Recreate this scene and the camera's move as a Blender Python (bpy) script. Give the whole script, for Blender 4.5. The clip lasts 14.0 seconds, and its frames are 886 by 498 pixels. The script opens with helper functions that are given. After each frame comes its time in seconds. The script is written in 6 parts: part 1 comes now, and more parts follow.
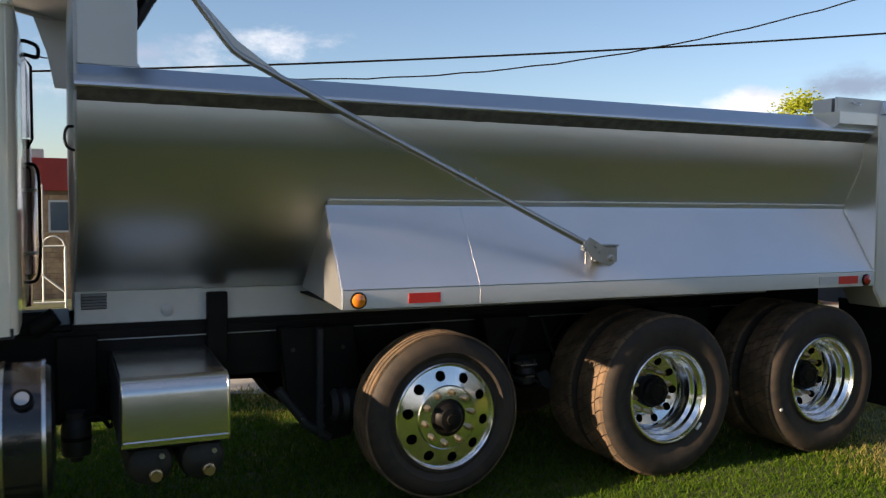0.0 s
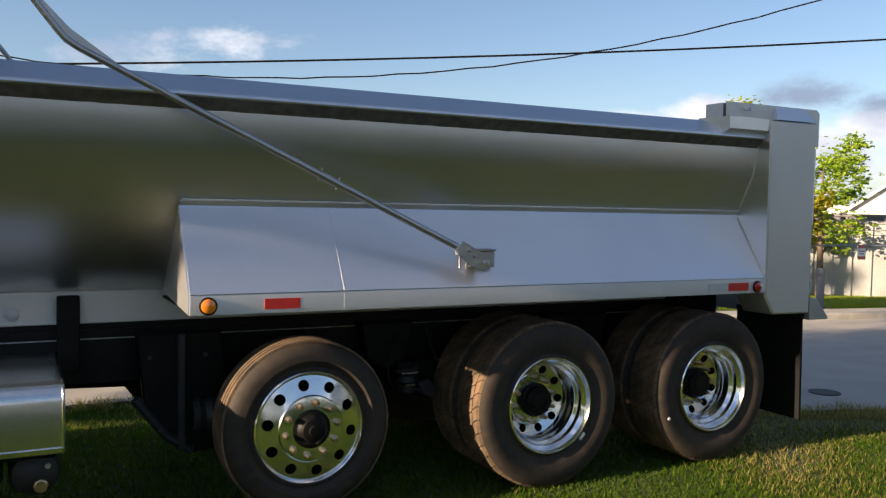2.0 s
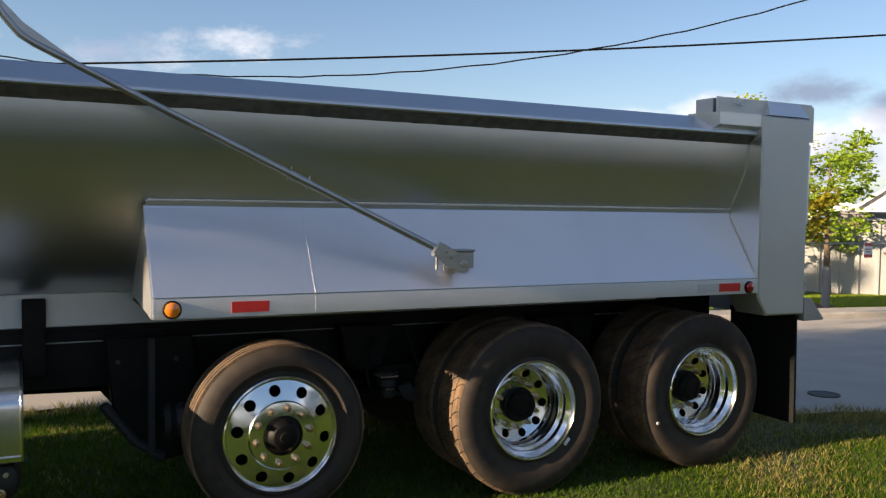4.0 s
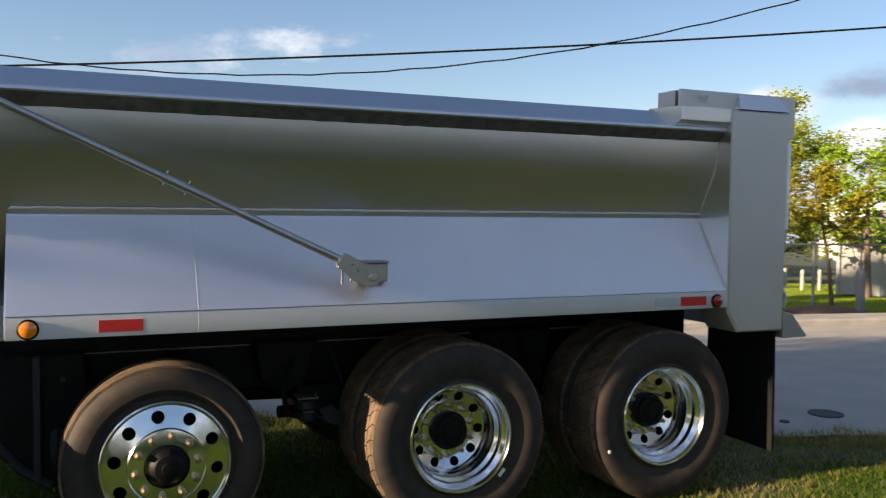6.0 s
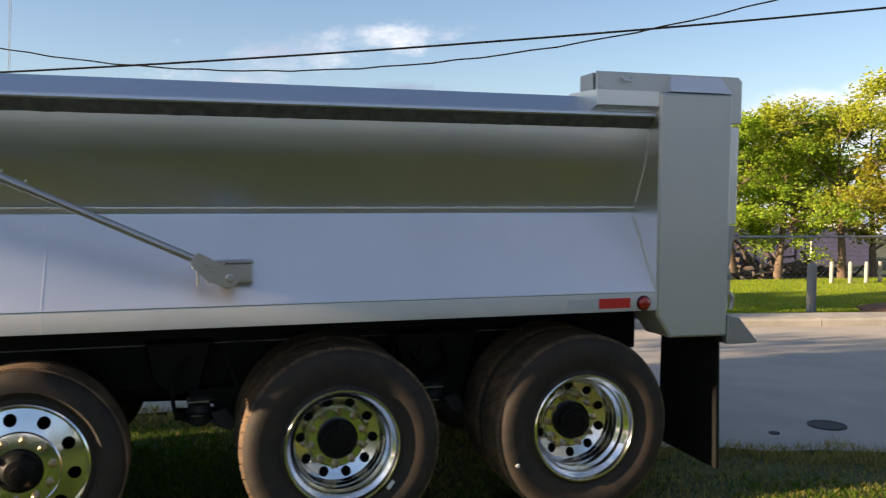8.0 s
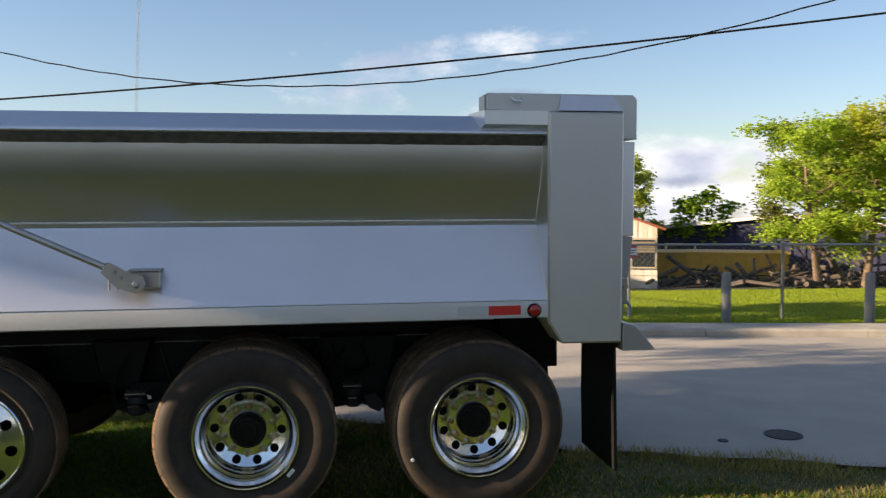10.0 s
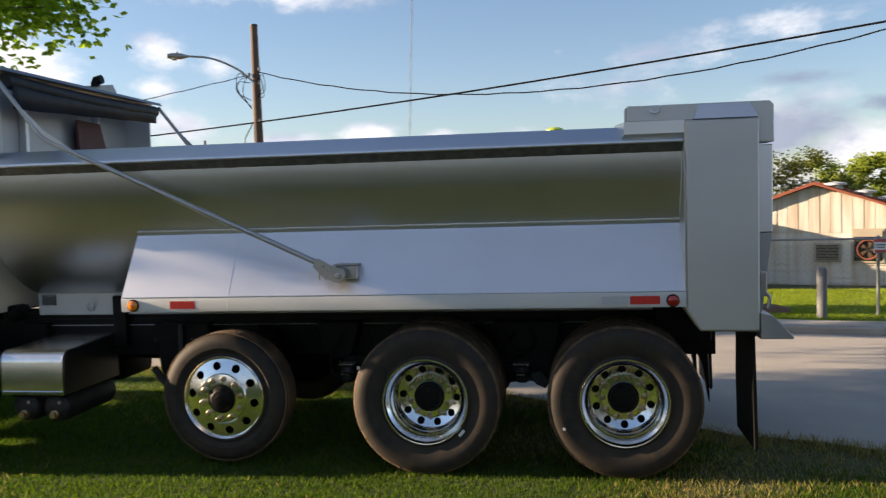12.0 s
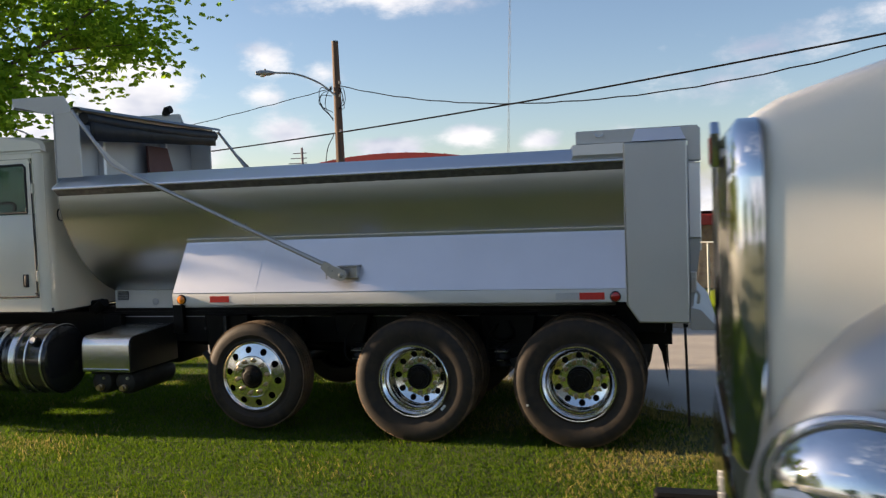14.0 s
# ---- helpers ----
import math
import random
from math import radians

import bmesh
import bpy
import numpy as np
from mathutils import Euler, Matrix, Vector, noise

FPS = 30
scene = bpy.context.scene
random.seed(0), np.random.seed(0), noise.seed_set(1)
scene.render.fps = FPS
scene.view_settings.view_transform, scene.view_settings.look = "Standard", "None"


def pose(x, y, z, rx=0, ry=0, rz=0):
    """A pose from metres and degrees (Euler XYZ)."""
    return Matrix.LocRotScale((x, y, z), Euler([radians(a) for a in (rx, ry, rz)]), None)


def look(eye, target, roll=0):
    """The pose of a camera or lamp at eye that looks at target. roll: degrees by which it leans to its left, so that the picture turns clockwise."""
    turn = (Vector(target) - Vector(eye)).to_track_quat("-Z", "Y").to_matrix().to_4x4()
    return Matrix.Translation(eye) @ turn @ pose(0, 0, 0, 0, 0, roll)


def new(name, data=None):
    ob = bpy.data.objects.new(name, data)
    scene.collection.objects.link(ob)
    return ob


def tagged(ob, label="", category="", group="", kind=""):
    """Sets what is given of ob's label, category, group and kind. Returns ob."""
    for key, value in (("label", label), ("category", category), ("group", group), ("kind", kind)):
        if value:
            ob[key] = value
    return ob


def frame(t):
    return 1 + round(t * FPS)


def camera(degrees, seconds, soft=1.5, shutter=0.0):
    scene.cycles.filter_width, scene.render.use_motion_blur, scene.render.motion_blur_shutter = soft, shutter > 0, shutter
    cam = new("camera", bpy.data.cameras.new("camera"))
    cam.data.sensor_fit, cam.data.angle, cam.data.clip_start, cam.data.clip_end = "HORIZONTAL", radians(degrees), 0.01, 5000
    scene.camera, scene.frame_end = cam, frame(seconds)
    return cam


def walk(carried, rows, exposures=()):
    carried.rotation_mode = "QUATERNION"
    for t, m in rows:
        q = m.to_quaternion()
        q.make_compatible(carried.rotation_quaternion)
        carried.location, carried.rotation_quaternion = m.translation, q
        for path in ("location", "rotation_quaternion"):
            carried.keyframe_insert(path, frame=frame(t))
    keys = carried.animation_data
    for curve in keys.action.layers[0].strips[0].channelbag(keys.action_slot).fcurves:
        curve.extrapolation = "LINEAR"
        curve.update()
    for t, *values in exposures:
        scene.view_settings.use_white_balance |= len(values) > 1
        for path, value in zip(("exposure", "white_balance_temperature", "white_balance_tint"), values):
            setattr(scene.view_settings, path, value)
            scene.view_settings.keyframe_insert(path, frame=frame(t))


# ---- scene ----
cam = camera(55.4, 14.0, 1.3, 0.4)
METRES = 6.74  # the length of the walk
START = pose(-3.50, -4.106, 1.70, 1.4, 0.6, 0) @ pose(0, 0, 0, 0, 0, -24.8)  # first eye, seen from the truck
ROWS = [
    (0.0, 0.0, 0.0, 0.0, 0.11, -3.97, -1.59),
    (0.5, 0.0237, 0.0236, 0.0011, -0.3, -3.92, -1.67),
    (1.0, 0.0514, 0.0274, 0.002, -3.67, -3.64, -2.07),
    (1.5, 0.0729, 0.0264, 0.0009, -3.05, -3.64, -2.1),
    (2.0, 0.0745, 0.027, 0.0013, -2.67, -3.68, -2.23),
    (4.5, 0.1169, 0.0613, 0.0031, -1.77, -3.81, -2.0),
    (5.0, 0.1394, 0.0792, 0.0077, -1.46, -3.84, -2.06),
    (5.5, 0.1776, 0.0952, 0.0088, -1.39, -3.9, -2.02),
    (6.0, 0.2067, 0.1164, 0.0112, 1.16, -4.03, -1.85),
    (6.5, 0.2346, 0.1472, 0.0157, 4.74, -4.13, -1.5),
    (7.0, 0.2702, 0.1622, 0.0146, 6.16, -4.47, -1.23),
    (7.5, 0.3241, 0.1627, 0.0183, 7.46, -4.58, -1.16),
    (8.0, 0.3743, 0.1727, 0.0172, 8.28, -4.73, -1.13),
    (8.5, 0.426, 0.1635, 0.0209, 7.61, -4.81, -1.24),
    (11.0, 0.6215, 0.1301, 0.0342, 25.12, -4.33, 0.06),
    (11.5, 0.6519, 0.1019, 0.0386, 29.42, -4.61, 0.5),
    (12.0, 0.7004, 0.084, 0.0374, 33.49, -4.53, 1.26),
    (12.5, 0.7478, 0.0707, 0.0399, 37.42, -4.14, 1.48),
    (13.0, 0.7935, 0.0471, 0.0436, 38.33, -4.19, 1.59),
    (13.5, 0.8393, 0.029, 0.0477, 39.2, -4.21, 1.72),
    (14.0, 0.9047, 0.0321, 0.0495, 40.33, -4.24, 1.98),
]
walk(cam, [(t, START @ pose(METRES * x, METRES * y, METRES * z, 90 + pitch, roll, yaw)) for t, x, y, z, yaw, pitch, roll in ROWS],
     exposures=[(0.0, 0.33, 6250, 14), (1.0, 0.28, 6220, 14), (5.5, 0.29, 6200, 14), (6.5, 0.38, 6250, 14), (7.5, 0.46, 6400, 14), (8.4, 0.46, 6450, 14), (11.0, 0.34, 6300, 14), (12.5, 0.34, 6350, 14), (14.0, 0.26, 6400, 14)])


# ---- light ----
SUN_EL, SUN_AZ = radians(14.3), radians(182.2)  # low evening sun from ahead of the truck
sun_dir = Vector((math.cos(SUN_EL) * math.cos(SUN_AZ), math.cos(SUN_EL) * math.sin(SUN_AZ), math.sin(SUN_EL)))
sun_data = bpy.data.lights.new("sun", "SUN")
sun_data.energy, sun_data.angle, sun_data.color = 12.0, radians(0.6), (1.0, 0.77, 0.50)
new("sun", sun_data).matrix_world = look(sun_dir * 60, (0, 0, 0))


def direction(az, el):
    a, e = radians(az), radians(el)
    return Vector((math.cos(e) * math.cos(a), math.cos(e) * math.sin(a), math.sin(e)))


def sky_world():
    world = bpy.data.worlds.new("evening_sky")
    world.use_nodes = True
    scene.world = world
    nt = world.node_tree
    nt.nodes.clear()
    N = lambda kind: nt.nodes.new(kind)
    L = nt.links.new
    out, bg = N("ShaderNodeOutputWorld"), N("ShaderNodeBackground")
    sky = N("ShaderNodeTexSky")
    sky.sky_type, sky.sun_disc = "NISHITA", False
    sky.sun_elevation, sky.sun_rotation = radians(24), math.atan2(sun_dir.x, sun_dir.y)
    sky.air_density, sky.dust_density, sky.ozone_density = 1.0, 0.6, 1.6
    co = N("ShaderNodeTexCoord")
    # clouds: billows round a few centres (azimuth, elevation, half width, half height, weight)
    white = [(77.5, 10.4, 11, 1.6, .49), (83, 9.3, 9, 2.2, .50), (87, 7.4, 7, 2.0, .50), (45.0, 6.5, 4.0, 1.3, .86), (50.0, 6.1, 2.4, 0.9, .70), (38.5, 3.6, 4.6, 2.6, 1.0), (35.5, 5.4, 3.0, 1.7, .9), (46.5, 4.6, 3.6, 2.6, .95),
             (52, 4.2, 5, 2.4, .85), (58, 3.2, 6, 2.2, .85), (65, 2.6, 5.0, 2.3, .92), (72, 2.8, 4.6, 2.4, .82), (77.5, 4.2, 5.5, 3.2, .66), (74.5, 6.0, 3.0, 1.2, .52),
             (109, 13.9, 12, 1.7, .62), (116.8, 10.2, 3.0, 1.5, .66), (113.4, 9.4, 2.8, 1.5, .56), (117.3, 7.8, 2.2, 1.1, .55), (115.8, 5.5, 3.0, 1.8, .80), (109.2, 4.2, 3.8, 1.2, .86), (103.5, 4.8, 3.0, 1.1, .86),
             (98.9, 4.3, 2.2, 0.9, .74), (93, 4.6, 3.2, 1.0, .44), (126, 8.2, 6.0, 3.6, .95), (131, 6.2, 5.0, 4.0, 1.1), (123, 4.6, 5, 2.4, .8), (150, 9, 14, 4, .9), (20, 6, 12, 3, .9), (262, 6, 42, 5, .8), (310, 8, 30, 5, .8),
             (224, 50, 10, 7, .62), (250, 58, 7, 3, .42), (318, 46, 34, 12, .50), (215, 24, 20, 5, .6)]
    # flat grey banks drifting in front of the white ones
    grey = [(77.0, 3.8, 7.0, 3.2, .74), (39.5, 7.4, 4.6, 1.5, .78), (35.5, 6.8, 3.0, 1.0, .70), (71.0, 5.3, 2.2, 0.8, .80), (76.0, 7.2, 4.0, 0.8, .56), (66, 1.4, 9, 0.9, .5)]
    def billows(clouds):
        total = None
        for az, el, w, h, weight in clouds:
            rot = N("ShaderNodeVectorRotate")
            rot.rotation_type = "Z_AXIS"
            rot.inputs["Angle"].default_value = -radians(az)
            L(co.outputs["Generated"], rot.inputs["Vector"])
            sub = N("ShaderNodeVectorMath")
            sub.operation = "SUBTRACT"
            sub.inputs[1].default_value = (math.cos(radians(el)), 0, math.sin(radians(el)))
            L(rot.outputs[0], sub.inputs[0])
            mul = N("ShaderNodeVectorMath")
            mul.operation = "MULTIPLY"
            mul.inputs[1].default_value = (1.0, 1 / math.sin(radians(w)), 1 / math.sin(radians(h)))
            L(sub.outputs[0], mul.inputs[0])
            ln = N("ShaderNodeVectorMath")
            ln.operation = "LENGTH"
            L(mul.outputs[0], ln.inputs[0])
            m = N("ShaderNodeMapRange")
            m.inputs["From Min"].default_value, m.inputs["From Max"].default_value = 1.25, 0.1
            m.inputs["To Min"].default_value, m.inputs["To Max"].default_value = 0.0, weight
            L(ln.outputs["Value"], m.inputs["Value"])
            if total is None:
                total = m.outputs[0]
            else:
                mx = N("ShaderNodeMath")
                mx.operation = "MAXIMUM"
                L(total, mx.inputs[0])
                L(m.outputs[0], mx.inputs[1])
                total = mx.outputs[0]
        return total
    total = billows(white)
    # thin broken cover overhead
    parts = N("ShaderNodeVectorMath")
    parts.operation = "DOT_PRODUCT"
    parts.inputs[1].default_value = (0, -0.45, 0.9)  # thicker towards the south
    L(co.outputs["Generated"], parts.inputs[0])
    high = N("ShaderNodeMapRange")
    high.inputs["From Min"].default_value, high.inputs["From Max"].default_value = 0.60, 0.95
    high.inputs["To Max"].default_value = 0.33
    L(parts.outputs["Value"], high.inputs["Value"])
    both = N("ShaderNodeMath")
    both.operation = "MAXIMUM"
    L(total, both.inputs[0])
    L(high.outputs[0], both.inputs[1])
    total = both.outputs[0]
    split = N("ShaderNodeSeparateXYZ")
    L(co.outputs["Generated"], split.inputs[0])
    low = N("ShaderNodeMapRange")  # broken cloud right round the horizon
    low.inputs["From Min"].default_value, low.inputs["From Max"].default_value = 0.085, 0.01
    low.inputs["To Max"].default_value = 0.60
    L(split.outputs["Z"], low.inputs["Value"])
    ring = N("ShaderNodeMath")
    ring.operation = "MAXIMUM"
    L(total, ring.inputs[0])
    L(low.outputs[0], ring.inputs[1])
    total = ring.outputs[0]
    stretch = N("ShaderNodeVectorMath")
    stretch.operation = "MULTIPLY"
    stretch.inputs[1].default_value = (1, 1, 2.0)
    L(co.outputs["Generated"], stretch.inputs[0])
    billow = N("ShaderNodeTexNoise")
    billow.inputs["Scale"].default_value, billow.inputs["Detail"].default_value, billow.inputs["Roughness"].default_value = 15, 8, 0.64
    L(stretch.outputs[0], billow.inputs["Vector"])
    add = N("ShaderNodeMath")
    add.operation = "ADD"
    L(total, add.inputs[0])
    L(billow.outputs["Fac"], add.inputs[1])
    cover = N("ShaderNodeMapRange")
    cover.interpolation_type = "SMOOTHSTEP"
    cover.inputs["From Min"].default_value, cover.inputs["From Max"].default_value = 0.74, 1.20
    L(add.outputs[0], cover.inputs["Value"])
    shade = N("ShaderNodeTexNoise")
    shade.inputs["Scale"].default_value, shade.inputs["Detail"].default_value = 7, 4
    L(stretch.outputs[0], shade.inputs["Vector"])
    ramp = N("ShaderNodeValToRGB")
    ramp.color_ramp.elements[0].position, ramp.color_ramp.elements[1].position = 0.36, 0.56
    ramp.color_ramp.elements[0].color, ramp.color_ramp.elements[1].color = (3.6, 4.0, 4.9, 1), (7.7, 7.6, 7.4, 1)
    L(shade.outputs["Fac"], ramp.inputs["Fac"])
    mix = N("ShaderNodeMix")
    mix.data_type = "RGBA"
    L(cover.outputs[0], mix.inputs["Factor"])
    L(sky.outputs[0], mix.inputs["A"])
    L(ramp.outputs[0], mix.inputs["B"])
    dull_sum = N("ShaderNodeMath")
    dull_sum.operation = "ADD"
    L(billows(grey), dull_sum.inputs[0])
    L(billow.outputs["Fac"], dull_sum.inputs[1])
    dull = N("ShaderNodeMapRange")
    dull.interpolation_type = "SMOOTHSTEP"
    dull.inputs["From Min"].default_value, dull.inputs["From Max"].default_value = 0.74, 1.25
    dull.inputs["To Max"].default_value = 0.85
    L(dull_sum.outputs[0], dull.inputs["Value"])
    over = N("ShaderNodeMix")
    over.data_type = "RGBA"
    over.inputs["B"].default_value = (2.35, 2.75, 3.6, 1)
    L(dull.outputs[0], over.inputs["Factor"])
    L(mix.outputs["Result"], over.inputs["A"])
    L(over.outputs["Result"], bg.inputs["Color"])
    bg.inputs["Strength"].default_value = 0.117
    L(bg.outputs[0], out.inputs["Surface"])


sky_world()


# ---- materials ----
def material(name, base, rough=0.5, metal=0.0, second=None, scale=8.0, amount=0.5, bump=0.0, bump_scale=60.0, spread=0.08, per_piece=0.0, coat=0.0, grain=(1, 1, 1), dust=None, spec=0.5):
    """A surface with a second tone in patches, fine grain in the gloss and relief, and optional dust."""
    m = bpy.data.materials.new(name)
    m.use_nodes = True
    nt = m.node_tree
    N, L = nt.nodes.new, nt.links.new
    b = nt.nodes["Principled BSDF"]
    b.inputs["Metallic"].default_value = metal
    b.inputs["Coat Weight"].default_value = coat
    b.inputs["Specular IOR Level"].default_value = spec
    co = N("ShaderNodeTexCoord")
    mp = N("ShaderNodeMapping")
    mp.inputs["Scale"].default_value = grain
    L(co.outputs["Object"], mp.inputs["Vector"])
    big, fine = N("ShaderNodeTexNoise"), N("ShaderNodeTexNoise")
    big.inputs["Scale"].default_value, big.inputs["Detail"].default_value = scale, 5
    fine.inputs["Scale"].default_value, fine.inputs["Detail"].default_value = bump_scale, 4
    L(mp.outputs[0], big.inputs["Vector"])
    L(mp.outputs[0], fine.inputs["Vector"])
    mix = N("ShaderNodeMix")
    mix.data_type = "RGBA"
    mix.inputs["A"].default_value = (*base, 1)
    mix.inputs["B"].default_value = (*(second or [c * 0.78 for c in base]), 1)
    mr = N("ShaderNodeMapRange")
    mr.inputs["From Min"].default_value, mr.inputs["From Max"].default_value = 0.38, 0.66
    mr.inputs["To Max"].default_value = amount
    L(big.outputs["Fac"], mr.inputs["Value"])
    L(mr.outputs[0], mix.inputs["Factor"])
    colour = mix.outputs["Result"]
    if dust:
        dn = N("ShaderNodeTexNoise")
        dn.inputs["Scale"].default_value, dn.inputs["Detail"].default_value = scale * 3.7, 6
        L(co.outputs["Object"], dn.inputs["Vector"])
        dr = N("ShaderNodeMapRange")
        dr.inputs["From Min"].default_value, dr.inputs["From Max"].default_value = 0.42, 0.72
        L(dn.outputs["Fac"], dr.inputs["Value"])
        dm = N("ShaderNodeMix")
        dm.data_type = "RGBA"
        L(dr.outputs[0], dm.inputs["Factor"])
        L(colour, dm.inputs["A"])
        dm.inputs["B"].default_value = (*dust, 1)
        colour = dm.outputs["Result"]
    if per_piece:
        info = N("ShaderNodeObjectInfo")
        pr = N("ShaderNodeMapRange")
        pr.inputs["To Min"].default_value, pr.inputs["To Max"].default_value = 1 - per_piece, 1 + per_piece
        L(info.outputs["Random"], pr.inputs["Value"])
        hsv = N("ShaderNodeHueSaturation")
        L(pr.outputs[0], hsv.inputs["Value"])
        L(colour, hsv.inputs["Color"])
        colour = hsv.outputs[0]
    L(colour, b.inputs["Base Color"])
    rr = N("ShaderNodeMapRange")
    rr.inputs["To Min"].default_value, rr.inputs["To Max"].default_value = max(0.02, rough - spread), min(1, rough + spread)
    L(fine.outputs["Fac"], rr.inputs["Value"])
    L(rr.outputs[0], b.inputs["Roughness"])
    if bump:
        bp = N("ShaderNodeBump")
        bp.inputs["Strength"].default_value, bp.inputs["Distance"].default_value = bump, 0.01
        L(fine.outputs["Fac"], bp.inputs["Height"])
        L(bp.outputs[0], b.inputs["Normal"])
    return m


def leaf_material(name, a, b):
    m = bpy.data.materials.new(name)
    m.use_nodes = True
    nt = m.node_tree
    N, L = nt.nodes.new, nt.links.new
    p = nt.nodes["Principled BSDF"]
    geo = N("ShaderNodeNewGeometry")
    ramp = N("ShaderNodeValToRGB")
    ramp.color_ramp.elements[0].color, ramp.color_ramp.elements[1].color = (*a, 1), (*b, 1)
    L(geo.outputs["Random Per Island"], ramp.inputs["Fac"])
    L(ramp.outputs[0], p.inputs["Base Color"])
    p.inputs["Roughness"].default_value = 0.65
    p.inputs["Specular IOR Level"].default_value = 0.15
    tr = N("ShaderNodeBsdfTranslucent")
    L(ramp.outputs[0], tr.inputs["Color"])
    mix = N("ShaderNodeMixShader")
    mix.inputs[0].default_value = 0.58
    L(p.outputs[0], mix.inputs[1])
    L(tr.outputs[0], mix.inputs[2])
    L(mix.outputs[0], nt.nodes["Material Output"].inputs["Surface"])
    return m


def glass_material(name, tint, rough=0.0):
    m = bpy.data.materials.new(name)
    m.use_nodes = True
    nt = m.node_tree
    N, L = nt.nodes.new, nt.links.new
    gl, tr, mix, lw = N("ShaderNodeBsdfGlossy"), N("ShaderNodeBsdfTransparent"), N("ShaderNodeMixShader"), N("ShaderNodeLayerWeight")
    fr = N("ShaderNodeMapRange")  # gloss grows towards grazing views
    fr.interpolation_type = "SMOOTHERSTEP"
    fr.inputs["From Min"].default_value, fr.inputs["From Max"].default_value = 0.4, 1.0
    fr.inputs["To Min"].default_value, fr.inputs["To Max"].default_value = 0.03, 0.6
    L(lw.outputs["Facing"], fr.inputs["Value"])
    gl.inputs["Roughness"].default_value = rough
    tr.inputs["Color"].default_value = (*tint, 1)
    L(fr.outputs[0], mix.inputs[0])
    L(tr.outputs[0], mix.inputs[1])
    L(gl.outputs[0], mix.inputs[2])
    L(mix.outputs[0], nt.nodes["Material Output"].inputs["Surface"])
    return m


SILVER = material("silver_metallic_paint", (0.74, 0.74, 0.75), 0.42, 1.0, scale=1.3, amount=0.3, bump_scale=40, spread=0.03)
SILVER_POST = material("silver_satin_paint_post", (0.63, 0.62, 0.59), 0.6, 0.9, scale=1.3, amount=0.3, bump=0.02, bump_scale=260, spread=0.05)
SILVER_TUB = material("silver_metallic_paint_tub", (0.65, 0.65, 0.64), 0.37, 1.0, scale=0.9, amount=0.25, bump_scale=30, spread=0.02)
WELD = material("weld_bead", (0.86, 0.83, 0.72), 0.45, 0.0, scale=40, bump=0.5, bump_scale=180)
GREY_PAINT = material("grey_paint_and_gate_shade", (0.42, 0.42, 0.42), 0.42, 0.55, scale=2, amount=0.3)
WHEEL_ALU = material("polished_wheel_aluminium", (0.82, 0.82, 0.82), 0.15, 1.0, scale=9, amount=0.25, spread=0.06, bump_scale=120)
CHROME = material("chrome", (0.86, 0.86, 0.87), 0.07, 1.0, scale=6, amount=0.12, spread=0.03, bump_scale=30)
ALU = material("polished_aluminium", (0.74, 0.74, 0.74), 0.16, 1.0, scale=5, amount=0.25, spread=0.07, bump_scale=90, grain=(1, 1, 6))
BOX_ALU = material("brushed_box_aluminium", (0.70, 0.70, 0.70), 0.24, 1.0, scale=5, amount=0.25, spread=0.06, bump_scale=90, grain=(1, 1, 6))
STEEL = material("galvanised_steel", (0.47, 0.46, 0.45), 0.35, 0.9, scale=14, amount=0.4)
GALV_BRIGHT = material("bright_galvanised_steel", (0.55, 0.55, 0.54), 0.6, 0.2, scale=18, amount=0.4)
BLACK = material("black_chassis_paint", (0.004, 0.004, 0.004), 0.5, 0.0, scale=6, amount=0.6, second=(0.010, 0.009, 0.008), bump=0.1, spec=0.15)
RUBBER = material("tyre_rubber", (0.024, 0.0205, 0.0185), 0.72, scale=4, amount=0.6, second=(0.048, 0.036, 0.027), bump=0.12, bump_scale=90, dust=(0.045, 0.033, 0.024), spec=0.3)
TREAD = material("dusty_tread_rubber", (0.065, 0.044, 0.027), 0.9, scale=7, amount=0.9, second=(0.17, 0.105, 0.058), bump=0.5, bump_scale=70)
FLAP = material("black_rubber_sheet", (0.005, 0.005, 0.005), 0.6, scale=3, amount=0.5, second=(0.010, 0.010, 0.009), bump=0.1, spec=0.2)
WHITE_PAINT = material("white_cab_paint", (0.84, 0.785, 0.645), 0.22, 0.0, scale=1.4, amount=0.2, second=(0.66, 0.63, 0.55), coat=0.6)
SILL_PAINT = material("pale_sill_paint", (0.56, 0.57, 0.55), 0.35, 0.0, scale=3, amount=0.4, coat=0.3)
AMBER = material("amber_lens", (0.85, 0.26, 0.02), 0.15, scale=30, amount=0.4, second=(0.7, 0.16, 0.01), coat=1.0)
RED_LENS = material("red_lens", (0.4, 0.012, 0.012), 0.15, scale=30, amount=0.5, second=(0.2, 0.006, 0.006), coat=1.0)
RED_TAPE = material("red_reflective_tape", (0.62, 0.03, 0.02), 0.4, scale=60, amount=0.4, second=(0.45, 0.02, 0.015))
WHITE_TAPE = material("white_reflective_tape", (0.5, 0.51, 0.52), 0.4, scale=60, amount=0.3)
TARP = material("black_mesh_tarp", (0.006, 0.006, 0.007), 0.5, scale=9, amount=0.7, second=(0.018, 0.018, 0.021), bump=0.15, bump_scale=14, spec=0.3)
BOARD = material("red_brown_board", (0.13, 0.045, 0.035), 0.6, scale=7, amount=0.5, second=(0.09, 0.03, 0.025))
BRASS = material("brass", (0.45, 0.34, 0.2), 0.35, 1.0, scale=20)
